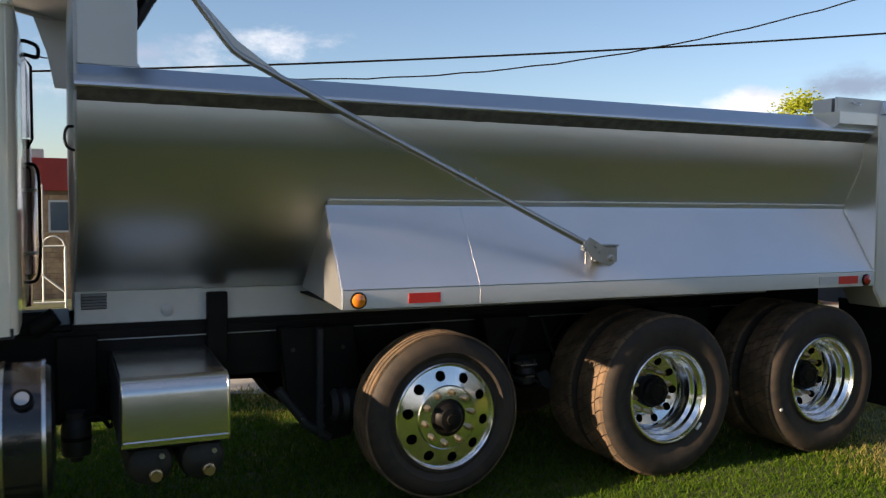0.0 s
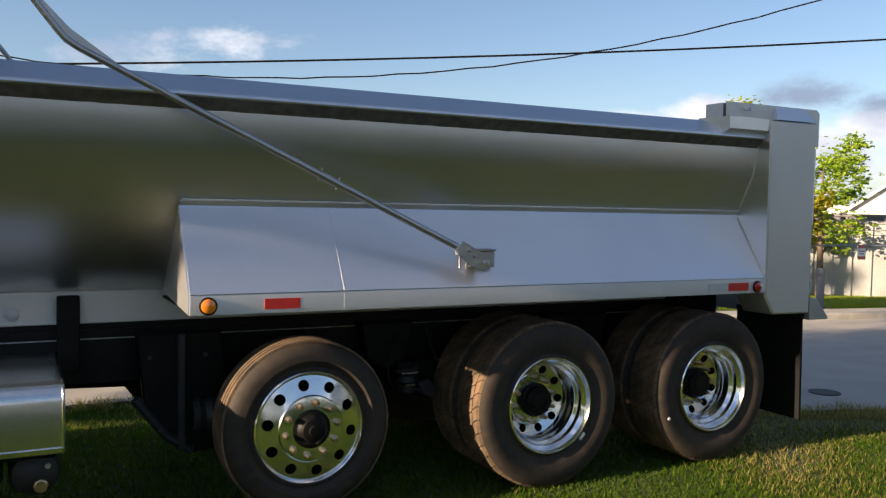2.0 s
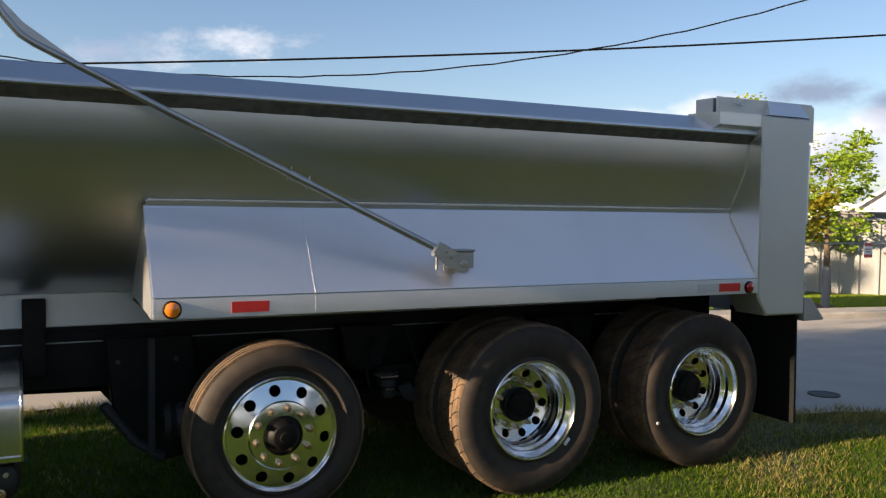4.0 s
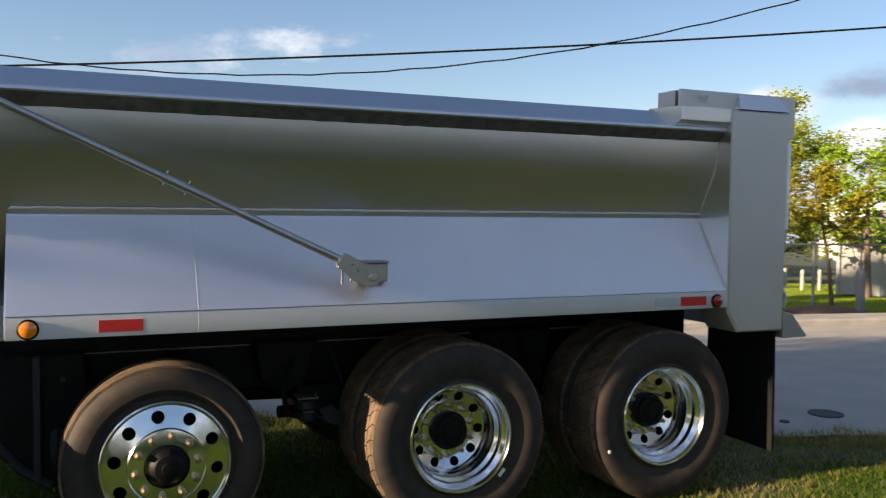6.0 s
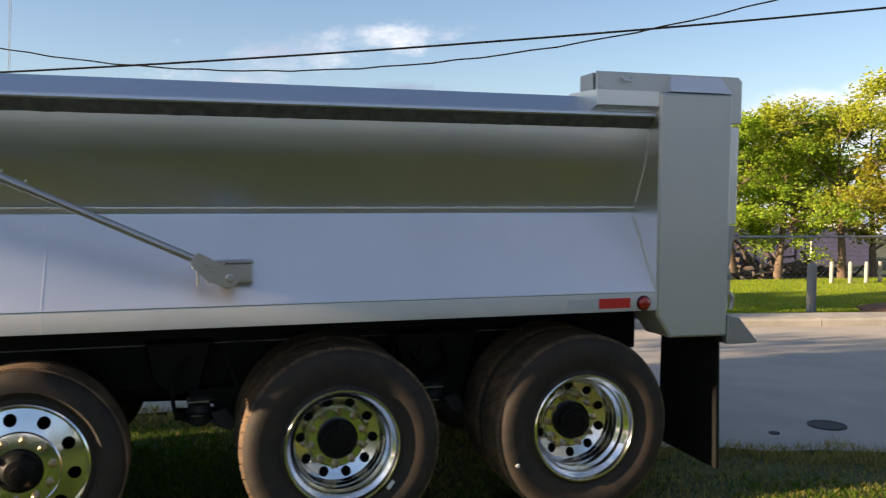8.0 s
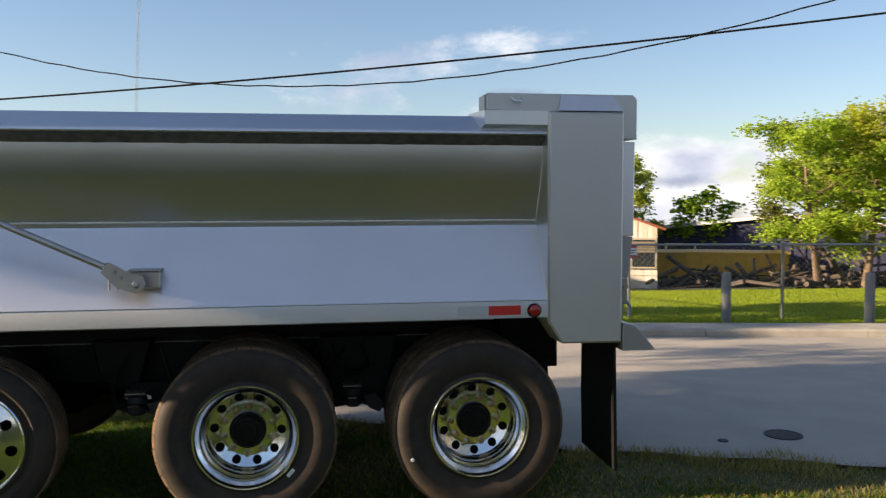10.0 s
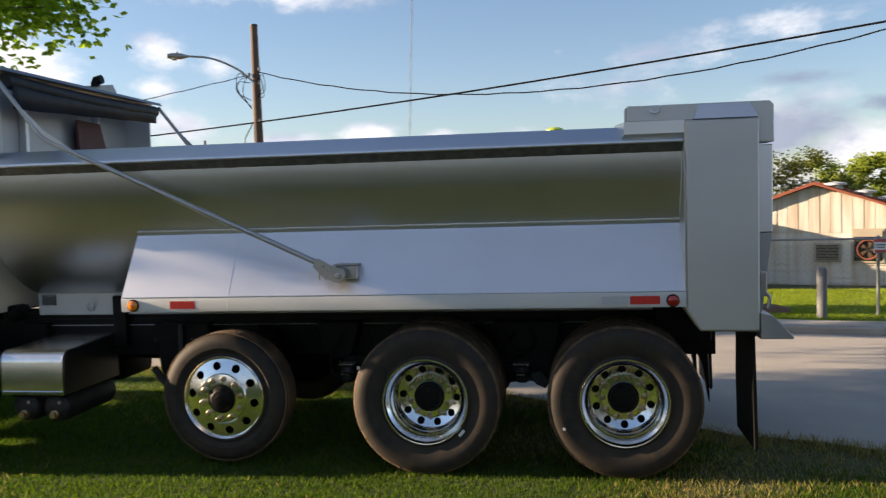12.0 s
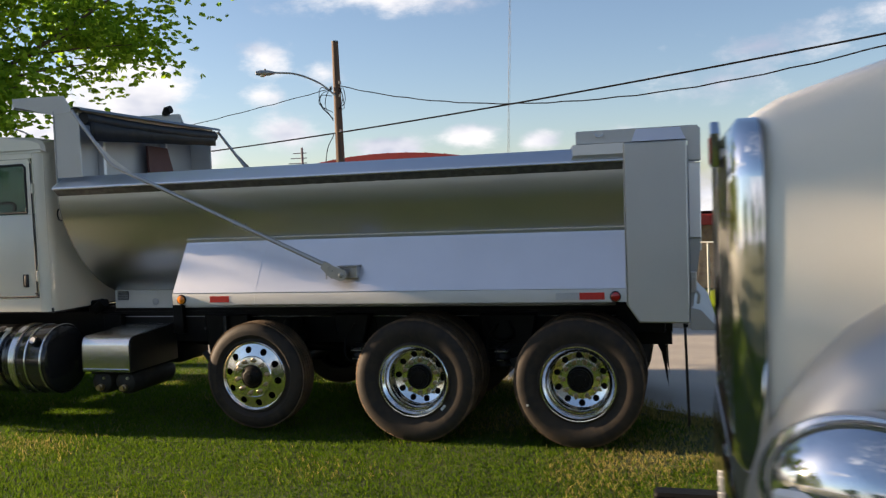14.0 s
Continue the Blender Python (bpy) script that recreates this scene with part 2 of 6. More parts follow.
RUST = material("rusty_steel", (0.16, 0.09, 0.05), 0.7, 0.5, scale=30, second=(0.07, 0.04, 0.03))
TEAL_GLASS = glass_material("tinted_window_glass", (0.34, 0.44, 0.43))
GLOSS_BLACK = material("gloss_black_tank_paint", (0.02, 0.02, 0.021), 0.18, scale=5, amount=0.5, coat=0.4)
DARK_ALU = material("dull_dark_aluminium", (0.30, 0.30, 0.29), 0.32, 1.0, scale=5, amount=0.4)
DARK_TRIM = material("dark_interior_plastic", (0.02, 0.02, 0.022), 0.6, scale=8)
HEAT_SHIELD = material("heat_tinted_chrome", (0.66, 0.50, 0.45), 0.22, 1.0, scale=5, amount=0.5, second=(0.42, 0.32, 0.28), bump_scale=20)
SKY_MIRROR = material("mirror_glass", (0.62, 0.66, 0.70), 0.03, 1.0, scale=6, amount=0.1, spread=0.01)
LENS_CLEAR = material("clear_headlight_shell", (0.75, 0.77, 0.8), 0.06, 0.9, scale=9, amount=0.5, second=(0.4, 0.42, 0.46), coat=1.0)
MESH_CHROME = material("grille_mesh_chrome", (0.22, 0.22, 0.22), 0.28, 1.0, scale=20)
GRASS_SOIL = material("lawn_soil", (0.058, 0.074, 0.021), 0.95, scale=1.1, amount=0.75, second=(0.115, 0.108, 0.045), bump=0.9, bump_scale=45, dust=(0.036, 0.053, 0.014))
ROAD = material("worn_asphalt", (0.37, 0.335, 0.29), 0.85, scale=0.55, amount=0.55, second=(0.29, 0.265, 0.23), bump=0.35, bump_scale=120, dust=(0.40, 0.36, 0.30))
CONCRETE = material("kerb_concrete", (0.38, 0.35, 0.30), 0.85, scale=2.5, amount=0.7, second=(0.25, 0.23, 0.19), bump=0.3, bump_scale=80)
IRON = material("cast_iron_cover", (0.045, 0.042, 0.04), 0.6, 0.6, scale=20)
PALE_BARK = material("pale_smooth_bark", (0.30, 0.27, 0.23), 0.85, scale=9, amount=0.5, bump=0.3)
TANK_DUST = material("dusty_black_tank", (0.018, 0.017, 0.016), 0.55, scale=8, amount=0.6, second=(0.045, 0.04, 0.035), spec=0.3)
BARK = material("bark", (0.16, 0.11, 0.07), 0.9, scale=6, amount=0.7, second=(0.08, 0.055, 0.035), bump=0.8, bump_scale=24, grain=(1, 1, 0.25))
POLE_WOOD = material("weathered_pole_wood", (0.125, 0.082, 0.058), 0.85, scale=3, amount=0.6, second=(0.08, 0.05, 0.035), bump=0.4, bump_scale=40, grain=(6, 6, 0.4))
LEAF = leaf_material("spring_leaf", (0.14, 0.25, 0.012), (0.46, 0.52, 0.03))
# paler leaf colour with distance haze and sunlight painted in
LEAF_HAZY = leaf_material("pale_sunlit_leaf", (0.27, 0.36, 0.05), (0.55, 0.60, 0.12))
LEAF_MID = leaf_material("mid_green_leaf", (0.09, 0.19, 0.012), (0.30, 0.42, 0.025))
LEAF_MAPLE = leaf_material("maple_leaf", (0.13, 0.27, 0.020), (0.42, 0.60, 0.05))
LEAF_FRESH = leaf_material("fresh_spring_leaf", (0.22, 0.36, 0.03), (0.46, 0.57, 0.06))
LEAF_YELLOW = leaf_material("yellow_green_spring_leaf", (0.31, 0.37, 0.03), (0.56, 0.58, 0.07))
LEAF_DARK = leaf_material("dark_leaf", (0.022, 0.055, 0.01), (0.06, 0.12, 0.018))
LEAF_OLIVE = leaf_material("olive_leaf", (0.11, 0.14, 0.03), (0.24, 0.27, 0.07))
LEAF_ORANGE = leaf_material("bronze_young_leaf", (0.24, 0.20, 0.02), (0.42, 0.39, 0.03))
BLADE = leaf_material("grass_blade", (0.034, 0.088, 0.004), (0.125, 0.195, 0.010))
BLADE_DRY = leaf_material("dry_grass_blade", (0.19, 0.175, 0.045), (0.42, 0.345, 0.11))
# brighter than the near blades: low sunlight is painted into the colour
BLADE_FAR_SUNLIT = leaf_material("sunlit_far_lawn_blade", (0.20, 0.30, 0.015), (0.38, 0.45, 0.04))
GALV = material("galvanised_fence", (0.34, 0.35, 0.35), 0.5, 0.6, scale=10, amount=0.4)
BOLLARD_GREY = material("grey_bollard_concrete", (0.2, 0.2, 0.2), 0.85, scale=5, amount=0.5, bump=0.2)
WHITE_SIDING = material("white_weathered_metal_siding", (0.66, 0.63, 0.56), 0.6, scale=1.6, amount=0.8, second=(0.45, 0.34, 0.24), bump=0.1, grain=(3, 3, 0.25))
WHITE_BOARD = material("white_lap_siding", (0.66, 0.65, 0.62), 0.6, scale=2, amount=0.3)
RUST_ROOF = material("rusty_metal_roof", (0.30, 0.085, 0.04), 0.7, scale=2.5, amount=0.7, second=(0.2, 0.06, 0.035))
RED_METAL = material("red_ribbed_metal", (0.38, 0.035, 0.025), 0.5, scale=2, amount=0.4, second=(0.28, 0.03, 0.025))
BRICK = material("tan_brick", (0.46, 0.30, 0.17), 0.85, scale=6, amount=0.8, second=(0.28, 0.16, 0.10), bump=0.5, per_piece=0.25)
MORTAR = material("mortar", (0.26, 0.2, 0.15), 0.95, scale=8)
DARK_GLASS = material("dark_window_glass", (0.03, 0.035, 0.04), 0.1, scale=3)
BLUE_GLASS = material("blue_grey_window_glass", (0.10, 0.13, 0.17), 0.12, scale=3, coat=0.5)
GREY_ROOF = material("grey_roof", (0.2, 0.19, 0.19), 0.8, scale=4)
PALE_ROOF = material("pale_metal_roof", (0.62, 0.62, 0.62), 0.45, 0.2, scale=2)
YELLOW = material("yellow_steel", (0.6, 0.34, 0.02), 0.5, scale=3, amount=0.4, second=(0.42, 0.22, 0.02))
BLUE_STEEL = material("dull_blue_steel", (0.040, 0.040, 0.085), 0.75, scale=3, amount=0.5, second=(0.025, 0.03, 0.05), spec=0.25)
DARK_STUFF = material("dark_scrap", (0.05, 0.04, 0.035), 0.8, scale=3, amount=0.7, second=(0.11, 0.08, 0.06))
MULCH = material("red_mulch", (0.20, 0.11, 0.065), 0.95, scale=20, amount=0.8, second=(0.11, 0.06, 0.04), bump=1.0, bump_scale=60)
# dark grey that paints the shade under the top rail
RAIL_SHADE = material("rail_shade_grey", (0.16, 0.155, 0.145), 0.45, 0.5, scale=20, amount=0.6, second=(0.05, 0.05, 0.048))
SATIN_GREY = material("satin_grey_wing", (0.48, 0.48, 0.47), 0.36, 0.6, scale=2, amount=0.3)
WEATHERED_WHITE = material("weathered_white_container", (0.33, 0.33, 0.32), 0.6, scale=3, amount=0.7, second=(0.30, 0.29, 0.27))
GRAVEL = leaf_material("verge_gravel", (0.22, 0.19, 0.16), (0.40, 0.35, 0.29))
POST_WHITE = material("weathered_white_post", (0.36, 0.345, 0.30), 0.7, scale=6, amount=0.5)
# chrome with a dark reflection painted into its base colour
BUMPER_DARK = material("chrome_with_dark_reflection", (0.36, 0.36, 0.37), 0.10, 1.0, scale=5, amount=0.3)
MAST_GREY = material("weathered_mast_steel", (0.16, 0.16, 0.17), 0.7, scale=4)
WIRE = material("black_cable", (0.008, 0.008, 0.009), 0.9, spec=0.05)
SIGN_WHITE = material("white_sign_panel", (0.75, 0.74, 0.72), 0.5)
SIGN_RED = material("red_sign_print", (0.45, 0.09, 0.08), 0.5)
LIME = material("yellow_green_plastic", (0.42, 0.55, 0.03), 0.4, scale=5)
LOUVRE = material("weathered_louvre", (0.17, 0.14, 0.10), 0.8, scale=6, amount=0.5)
TAN_ROOF = material("tan_shingle_roof", (0.30, 0.22, 0.15), 0.85, scale=3, amount=0.5)
TAN_SIDING = material("tan_siding", (0.42, 0.36, 0.27), 0.7, scale=2, amount=0.4)


# ---- building helpers ----
def finish(bm, smooth=35):
    bmesh.ops.recalc_face_normals(bm, faces=bm.faces[:])
    me = bpy.data.meshes.new("mesh")
    bm.to_mesh(me)
    bm.free()
    if smooth:
        me.polygons.foreach_set("use_smooth", [True] * len(me.polygons))
        me.set_sharp_from_angle(angle=radians(smooth))
    return me


def part(name, bm, mat, parent=None, label="", at=None, smooth=35):
    """One mesh object, under a thing or a part. Meshes are drawn where they stand unless at is given."""
    me = bm if isinstance(bm, bpy.types.Mesh) else finish(bm, smooth)
    if mat and not me.materials:
        me.materials.append(mat)
    ob = new(name, me)
    if parent is not None:
        ob.parent = parent
        if parent.type == "EMPTY":
            ob.matrix_parent_inverse = parent.matrix_basis.inverted()
    if at is not None:
        ob.matrix_basis = at
    if label:
        ob["label"] = label
    return ob


def thing(name, at, label, category, group="", kind=""):
    ob = new(name)
    ob.empty_display_size = 0.2
    ob.matrix_basis = at if isinstance(at, Matrix) else Matrix.Translation(at)
    return tagged(ob, label, category, group, kind)


def box(x0, x1, y0, y1, z0, z1, bevel=0.0, bm=None, segs=1):
    bm = bm or bmesh.new()
    made = bmesh.ops.create_cube(bm, size=1.0, matrix=Matrix.LocRotScale(((x0 + x1) / 2, (y0 + y1) / 2, (z0 + z1) / 2), None, (x1 - x0, y1 - y0, z1 - z0)))
    if bevel:
        edges = list({e for v in made["verts"] for e in v.link_edges})
        bmesh.ops.bevel(bm, geom=edges, offset=bevel, segments=segs, affect="EDGES", profile=0.5)
    return bm


def prism(points, axis, a, b, bm=None, bevel=0.0):
    """A polygon pulled along an axis from a to b. Points are the other two coordinates in order."""
    bm = bm or bmesh.new()
    def put(p, w):
        return {"x": (w, p[0], p[1]), "y": (p[0], w, p[1]), "z": (p[0], p[1], w)}[axis]
    lo = [bm.verts.new(put(p, a)) for p in points]
    hi = [bm.verts.new(put(p, b)) for p in points]
    faces = [bm.faces.new(lo), bm.faces.new(hi[::-1])]
    n = len(points)
    for i in range(n):
        faces.append(bm.faces.new((lo[i], hi[i], hi[(i + 1) % n], lo[(i + 1) % n])))
    if bevel:
        bmesh.ops.bevel(bm, geom=list({e for f in faces[:2] for e in f.edges}), offset=bevel, segments=1, affect="EDGES")
    return bm


def sheet(points, axis, a, b, thick, bm=None):
    """A bent plate: an open line of points, thickened, pulled along an axis."""
    pts = [Vector((p[0], p[1])) for p in points]
    off = []
    for i, p in enumerate(pts):
        d = (pts[min(i + 1, len(pts) - 1)] - pts[max(i - 1, 0)]).normalized()
        off.append(p + Vector((-d.y, d.x)) * thick)
    return prism([tuple(p) for p in pts] + [tuple(p) for p in off[::-1]], axis, a, b, bm)


def lathe(profile, segs=48, bm=None, centre=(0, 0, 0), axis="y", closed=False):
    """Turns a line of (radius, along) round an axis."""
    bm = bm or bmesh.new()
    rings = []
    for r, w in profile:
        ring = []
        for i in range(segs):
            a = 2 * math.pi * i / segs
            c, s = r * math.cos(a), r * math.sin(a)
            p = {"y": (c, w, s), "x": (w, c, s), "z": (c, s, w)}[axis]
            ring.append(bm.verts.new(Vector(p) + Vector(centre)) if r > 1e-6 else None)
        if r <= 1e-6:
            p = {"y": (0, w, 0), "x": (w, 0, 0), "z": (0, 0, w)}[axis]
            ring = [bm.verts.new(Vector(p) + Vector(centre))] * segs
        rings.append(ring)
    pairs = list(zip(rings, rings[1:])) + ([(rings[-1], rings[0])] if closed else [])
    for a, b in pairs:
        for i in range(segs):
            j = (i + 1) % segs
            vs = []
            for v in (a[i], a[j], b[j], b[i]):
                if v not in vs:
                    vs.append(v)
            if len(vs) > 2:
                bm.faces.new(vs)
    return bm


def tube(points, radius, segs=10, bm=None):
    """A round bar along points; radius may be one number or one for each point."""
    bm = bm or bmesh.new()
    pts = [Vector(p) for p in points]
    rad = radius if isinstance(radius, (list, tuple)) else [radius] * len(pts)
    rings = []
    up = None
    for i, p in enumerate(pts):
        d = (pts[min(i + 1, len(pts) - 1)] - pts[max(i - 1, 0)]).normalized()
        if up is None:
            up = d.orthogonal().normalized()
        up = (up - d * up.dot(d)).normalized()
        side = d.cross(up)
        rings.append([bm.verts.new(p + (up * math.cos(2 * math.pi * k / segs) + side * math.sin(2 * math.pi * k / segs)) * rad[i]) for k in range(segs)])
    for a, b in zip(rings, rings[1:]):
        for k in range(segs):
            bm.faces.new((a[k], a[(k + 1) % segs], b[(k + 1) % segs], b[k]))
    bm.faces.new(rings[0][::-1])
    bm.faces.new(rings[-1])
    return bm


def smooth_line(points, steps=6):
    """Catmull-Rom line through points."""
    p = [Vector(q) for q in points]
    p = [p[0] * 2 - p[1]] + p + [p[-1] * 2 - p[-2]]
    out = []
    for i in range(1, len(p) - 2):
        for k in range(steps):
            t = k / steps
            out.append(0.5 * (2 * p[i] + (p[i + 1] - p[i - 1]) * t + (2 * p[i - 1] - 5 * p[i] + 4 * p[i + 1] - p[i + 2]) * t * t + (3 * p[i] - p[i - 1] - 3 * p[i + 1] + p[i + 2]) * t ** 3))
    return out + [p[-2]]


def raw(name, verts, faces, mat, smooth=False):
    me = bpy.data.meshes.new(name)
    me.from_pydata(verts, [], faces)
    me.materials.append(mat)
    if smooth:
        me.polygons.foreach_set("use_smooth", [True] * len(me.polygons))
    return me


# ---- the ground ----
def ground_z(x, y):
    """Level under the truck; past the road's near edge the land falls gently."""
    return -0.045 * max(0.0, y + 0.2 * x - 3.0)


def graded(lo, hi, fine_lo, fine_hi, step):
    out, v = [], fine_lo
    while v < fine_hi:
        out.append(v)
        v += step
    s, v = step, fine_hi
    while v < hi:
        out.append(v)
        s *= 1.35
        v += s
    out.append(hi)
    s, v = step, fine_lo
    low = []
    while v - s > lo:
        s *= 1.35
        v -= s
        low.append(max(v, lo))
    return sorted(set([lo] + low + out))


def make_ground():
    xs, ys = graded(-900, 900, -9, 18, 0.5), graded(-900, 900, -8, 24, 0.5)
    verts, faces = [], []
    for y in ys:
        for x in xs:
            bumpy = 0.018 * noise.noise(Vector((x * 0.9, y * 0.9, 0))) if abs(x) < 30 and abs(y) < 40 else 0
            verts.append((x, y, ground_z(x, y) - 0.012 + bumpy * (0.5 if abs(y - 1.2) < 1.6 else 1)))
    w = len(xs)
    for j in range(len(ys) - 1):
        for i in range(w - 1):
            faces.append((j * w + i, j * w + i + 1, (j + 1) * w + i + 1, (j + 1) * w + i))
    ob = new("ground", raw("ground", verts, faces, GRASS_SOIL, True))
    tagged(ob, "mown green lawn with dry worn patches", "lawn", kind="structure")


EDGE = [(-120, 26.0), (-30, 9.0), (-8, 4.9), (-2.4, 3.45), (-0.6, 2.95), (1.0, 2.15), (2.2, 1.15), (3.4, 0.8), (4.6, 0.2), (8, -0.9), (30, -5.5), (120, -24)]


def edge_y(x):
    """The ragged near edge of the asphalt."""
    for (x0, y0), (x1, y1) in zip(EDGE, EDGE[1:]):
        if x0 <= x <= x1:
            return y0 + (y1 - y0) * (x - x0) / (x1 - x0) + 0.13 * noise.noise(Vector((x * 1.7, 3, 0))) + 0.06 * noise.noise(Vector((x * 6, 9, 0)))
    return -0.2 * x


def strip(name, near, far, mat, lift, xs, rows, label, category):
    """A paved band between two lines, lying on the ground."""
    verts, faces = [], []
    for x in xs:
        a, b = near(x), far(x)
        for k in range(rows + 1):
            y = a + (b - a) * k / rows
            verts.append((x, y, ground_z(x, y) + lift))
    for i in range(len(xs) - 1):
        for k in range(rows):
            p = i * (rows + 1) + k
            faces.append((p, p + rows + 1, p + rows + 2, p + 1))
    return tagged(new(name, raw(name, verts, faces, mat, True)), label, category, kind="structure")


def kerb_line(x):
    return 8.62 - 0.2 * x


make_ground()
XS = graded(-120, 120, -8, 16, 0.18)
strip("road", edge_y, kerb_line, ROAD, 0.012, XS, 12, "worn grey asphalt street with a ragged grass edge", "road")


def make_kerb():
    for i in range(14):  # cast lengths with joints
        x0, x1 = -8 + i * 2.4, -8 + (i + 1) * 2.4 - 0.012
        bm = bmesh.new()
        for x in (x0, x1):
            y = kerb_line(x)
            z = ground_z(x, y)
            for dy, dz in ((0, -0.1), (0.015, 0.10), (0.04, 0.125), (0.17, 0.13), (0.17, -0.1)):
                bm.verts.new((x, y + dy, z + dz))
        bm.verts.ensure_lookup_table()
        v = bm.verts
        for k in range(5):
            bm.faces.new((v[k], v[(k + 1) % 5], v[5 + (k + 1) % 5], v[5 + k]))
        bm.faces.new([v[k] for k in range(5)])
        bm.faces.new([v[9 - k] for k in range(5)])
        if i == 0:
            top = part("kerb", bm, CONCRETE)
            tagged(top, "pale cast concrete kerb along the street", "kerb", kind="structure")
        else:
            part("kerb_stone", bm, CONCRETE, top)


make_kerb()
strip("pavement", lambda x: kerb_line(x) + 0.17, lambda x: kerb_line(x) + 1.2 + 0.05 * noise.noise(Vector((x, 0, 5))), CONCRETE, 0.115, graded(-60, 60, -8, 20, 0.4), 3, "pale concrete footway behind the kerb", "pavement")


def manhole(x, y, r):
    z = ground_z(x, y) + 0.013
    ob = part("manhole_cover", lathe([(0, 0.006), (r * 0.8, 0.006), (r * 0.82, 0.002), (r * 0.86, 0.007), (r, 0.007), (r, -0.01)], 32, centre=(x, y, z), axis="z"), IRON)
    tagged(ob, "round dark cast-iron cover set in the asphalt", "manhole cover")


manhole(4.0, 1.25, 0.145)
manhole(3.46, 1.18, 0.04)


# ---- wheels ----
def tyre_mesh(radius, width, drive):
    """Outer sidewall towards -y at y = 0."""
    w, R = width, radius
    bm = lathe([(0.292, 0.035), (0.30, 0.012), (0.315, 0.006), (0.33, 0.016), (0.345, 0.008), (R * 0.785, -0.012), (R - 0.07, -0.0105), (R - 0.045, -0.005), (R - 0.02, 0.012), (R - 0.006, 0.030), (R - (0.012 if drive else 0), 0.05),
                (R - (0.012 if drive else 0), w - 0.05), (R - 0.006, w - 0.03), (R - 0.05, w), (R * 0.785, w + 0.008), (0.31, w), (0.292, w - 0.03)], 72)
    return finish(bm, 40)


def tread_mesh(radius, width, drive):
    bm = bmesh.new()
    if drive:
        n = 40
        rows = [(0.014, 0.070), (0.076, 0.134), (0.140, 0.198), (0.204, width - 0.014)]
        for r, (a, b) in enumerate(rows):
            for i in range(n):
                t0 = 2 * math.pi * (i + (0.5 if r % 2 else 0)) / n
                t1 = t0 + 2 * math.pi / n * 0.90
                skew = 0.34 * 2 * math.pi / n
                vs = []
                for rr in (radius - 0.016, radius):
                    lip = 0.012 if rr == radius else 0
                    for t, y, s in ((t0, a, 0), (t1, a, 0), (t1, b, skew), (t0, b, skew)):
                        q = y + (lip if y == a and r == 0 else 0)
                        vs.append(bm.verts.new((rr * math.cos(t + s), q, rr * math.sin(t + s))))
                for f in ((4, 5, 6, 7), (0, 1, 5, 4), (1, 2, 6, 5), (2, 3, 7, 6), (3, 0, 4, 7)):
                    bm.faces.new([vs[k] for k in f])
    else:
        ribs = [(0.03, 0.066), (0.075, 0.11), (0.119, 0.15), (0.159, 0.19), (0.199, width - 0.025)]
        for a, b in ribs:
            lathe([(radius - 0.004, a), (radius + 0.008, a + 0.003), (radius + 0.008, b - 0.003), (radius - 0.004, b)], 72, bm)
    return finish(bm, 30)


def pierced_ring(bm, r0, r1, y, holes, rc, rh, depth, bulge=0.0):
    """A flat ring with round holes right through it."""
    n = 24
    for h in range(holes):
        mid, half = 2 * math.pi * h / holes, math.pi / holes
        outer, inner, back = [], [], []
        for k in range(n):
            a = 2 * math.pi * k / n
            c, s = math.cos(a), math.sin(a)
            m = max(abs(c), abs(s))
            u, v = c / m, s / m
            rr = rc + (r1 - rc) * u if u > 0 else rc + (rc - r0) * u
            t = mid + half * v
            outer.append(bm.verts.new((rr * math.cos(t), y + bulge * (rr - rc), rr * math.sin(t))))
            hx, hz = (rc + rh * c), rh * s
            p = (hx * math.cos(mid) - hz * math.sin(mid), hx * math.sin(mid) + hz * math.cos(mid))
            inner.append(bm.verts.new((p[0], y + bulge * (hx - rc), p[1])))
            back.append(bm.verts.new((p[0], y + depth, p[1])))
        for k in range(n):
            j = (k + 1) % n
            bm.faces.new((outer[k], outer[j], inner[j], inner[k]))
            bm.faces.new((inner[k], inner[j], back[j], back[k]))
    bmesh.ops.remove_doubles(bm, verts=bm.verts[:], dist=1e-5)


def rim_mesh(drive):
    bm = bmesh.new()
    if drive:  # deep dish, the disc set far in
        lathe([(0.300, 0.03), (0.312, 0.012), (0.312, -0.002), (0.307, -0.008), (0.300, -0.007), (0.296, 0.0), (0.294, 0.016), (0.290, 0.022), (0.276, 0.034), (0.271, 0.041), (0.269, 0.066), (0.266, 0.072), (0.252, 0.085), (0.247, 0.093), (0.245, 0.128), (0.242, 0.136), (0.234, 0.146), (0.232, 0.156), (0.232, 0.1926)], 72, bm)
        pierced_ring(bm, 0.165, 0.232, 0.204, 10, 0.200, 0.027, 0.028, -0.36)
        lathe([(0.165, 0.2166), (0.163, 0.200), (0.158, 0.194), (0.10, 0.192), (0.10, 0.24)], 72, bm)
        lathe([(0.232, 0.232), (0.25, 0.245), (0.262, 0.28)], 48, bm)
    else:  # flush face that bulges outwards
        lathe([(0.296, 0.04), (0.306, 0.018), (0.306, 0.004), (0.299, -0.002), (0.290, 0.006), (0.284, 0.0174)], 72, bm)
        pierced_ring(bm, 0.182, 0.284, 0.004, 10, 0.236, 0.030, 0.035, 0.28)
        lathe([(0.182, -0.0111), (0.176, -0.018), (0.165, -0.020), (0.105, -0.024), (0.10, -0.016), (0.10, 0.06)], 72, bm)
        lathe([(0.284, 0.05), (0.27, 0.2)], 48, bm)
    return finish(bm, 30)


def backing_mesh(y):
    return finish(lathe([(0.0, y), (0.29, y), (0.29, y + 0.02)], 40), 30)


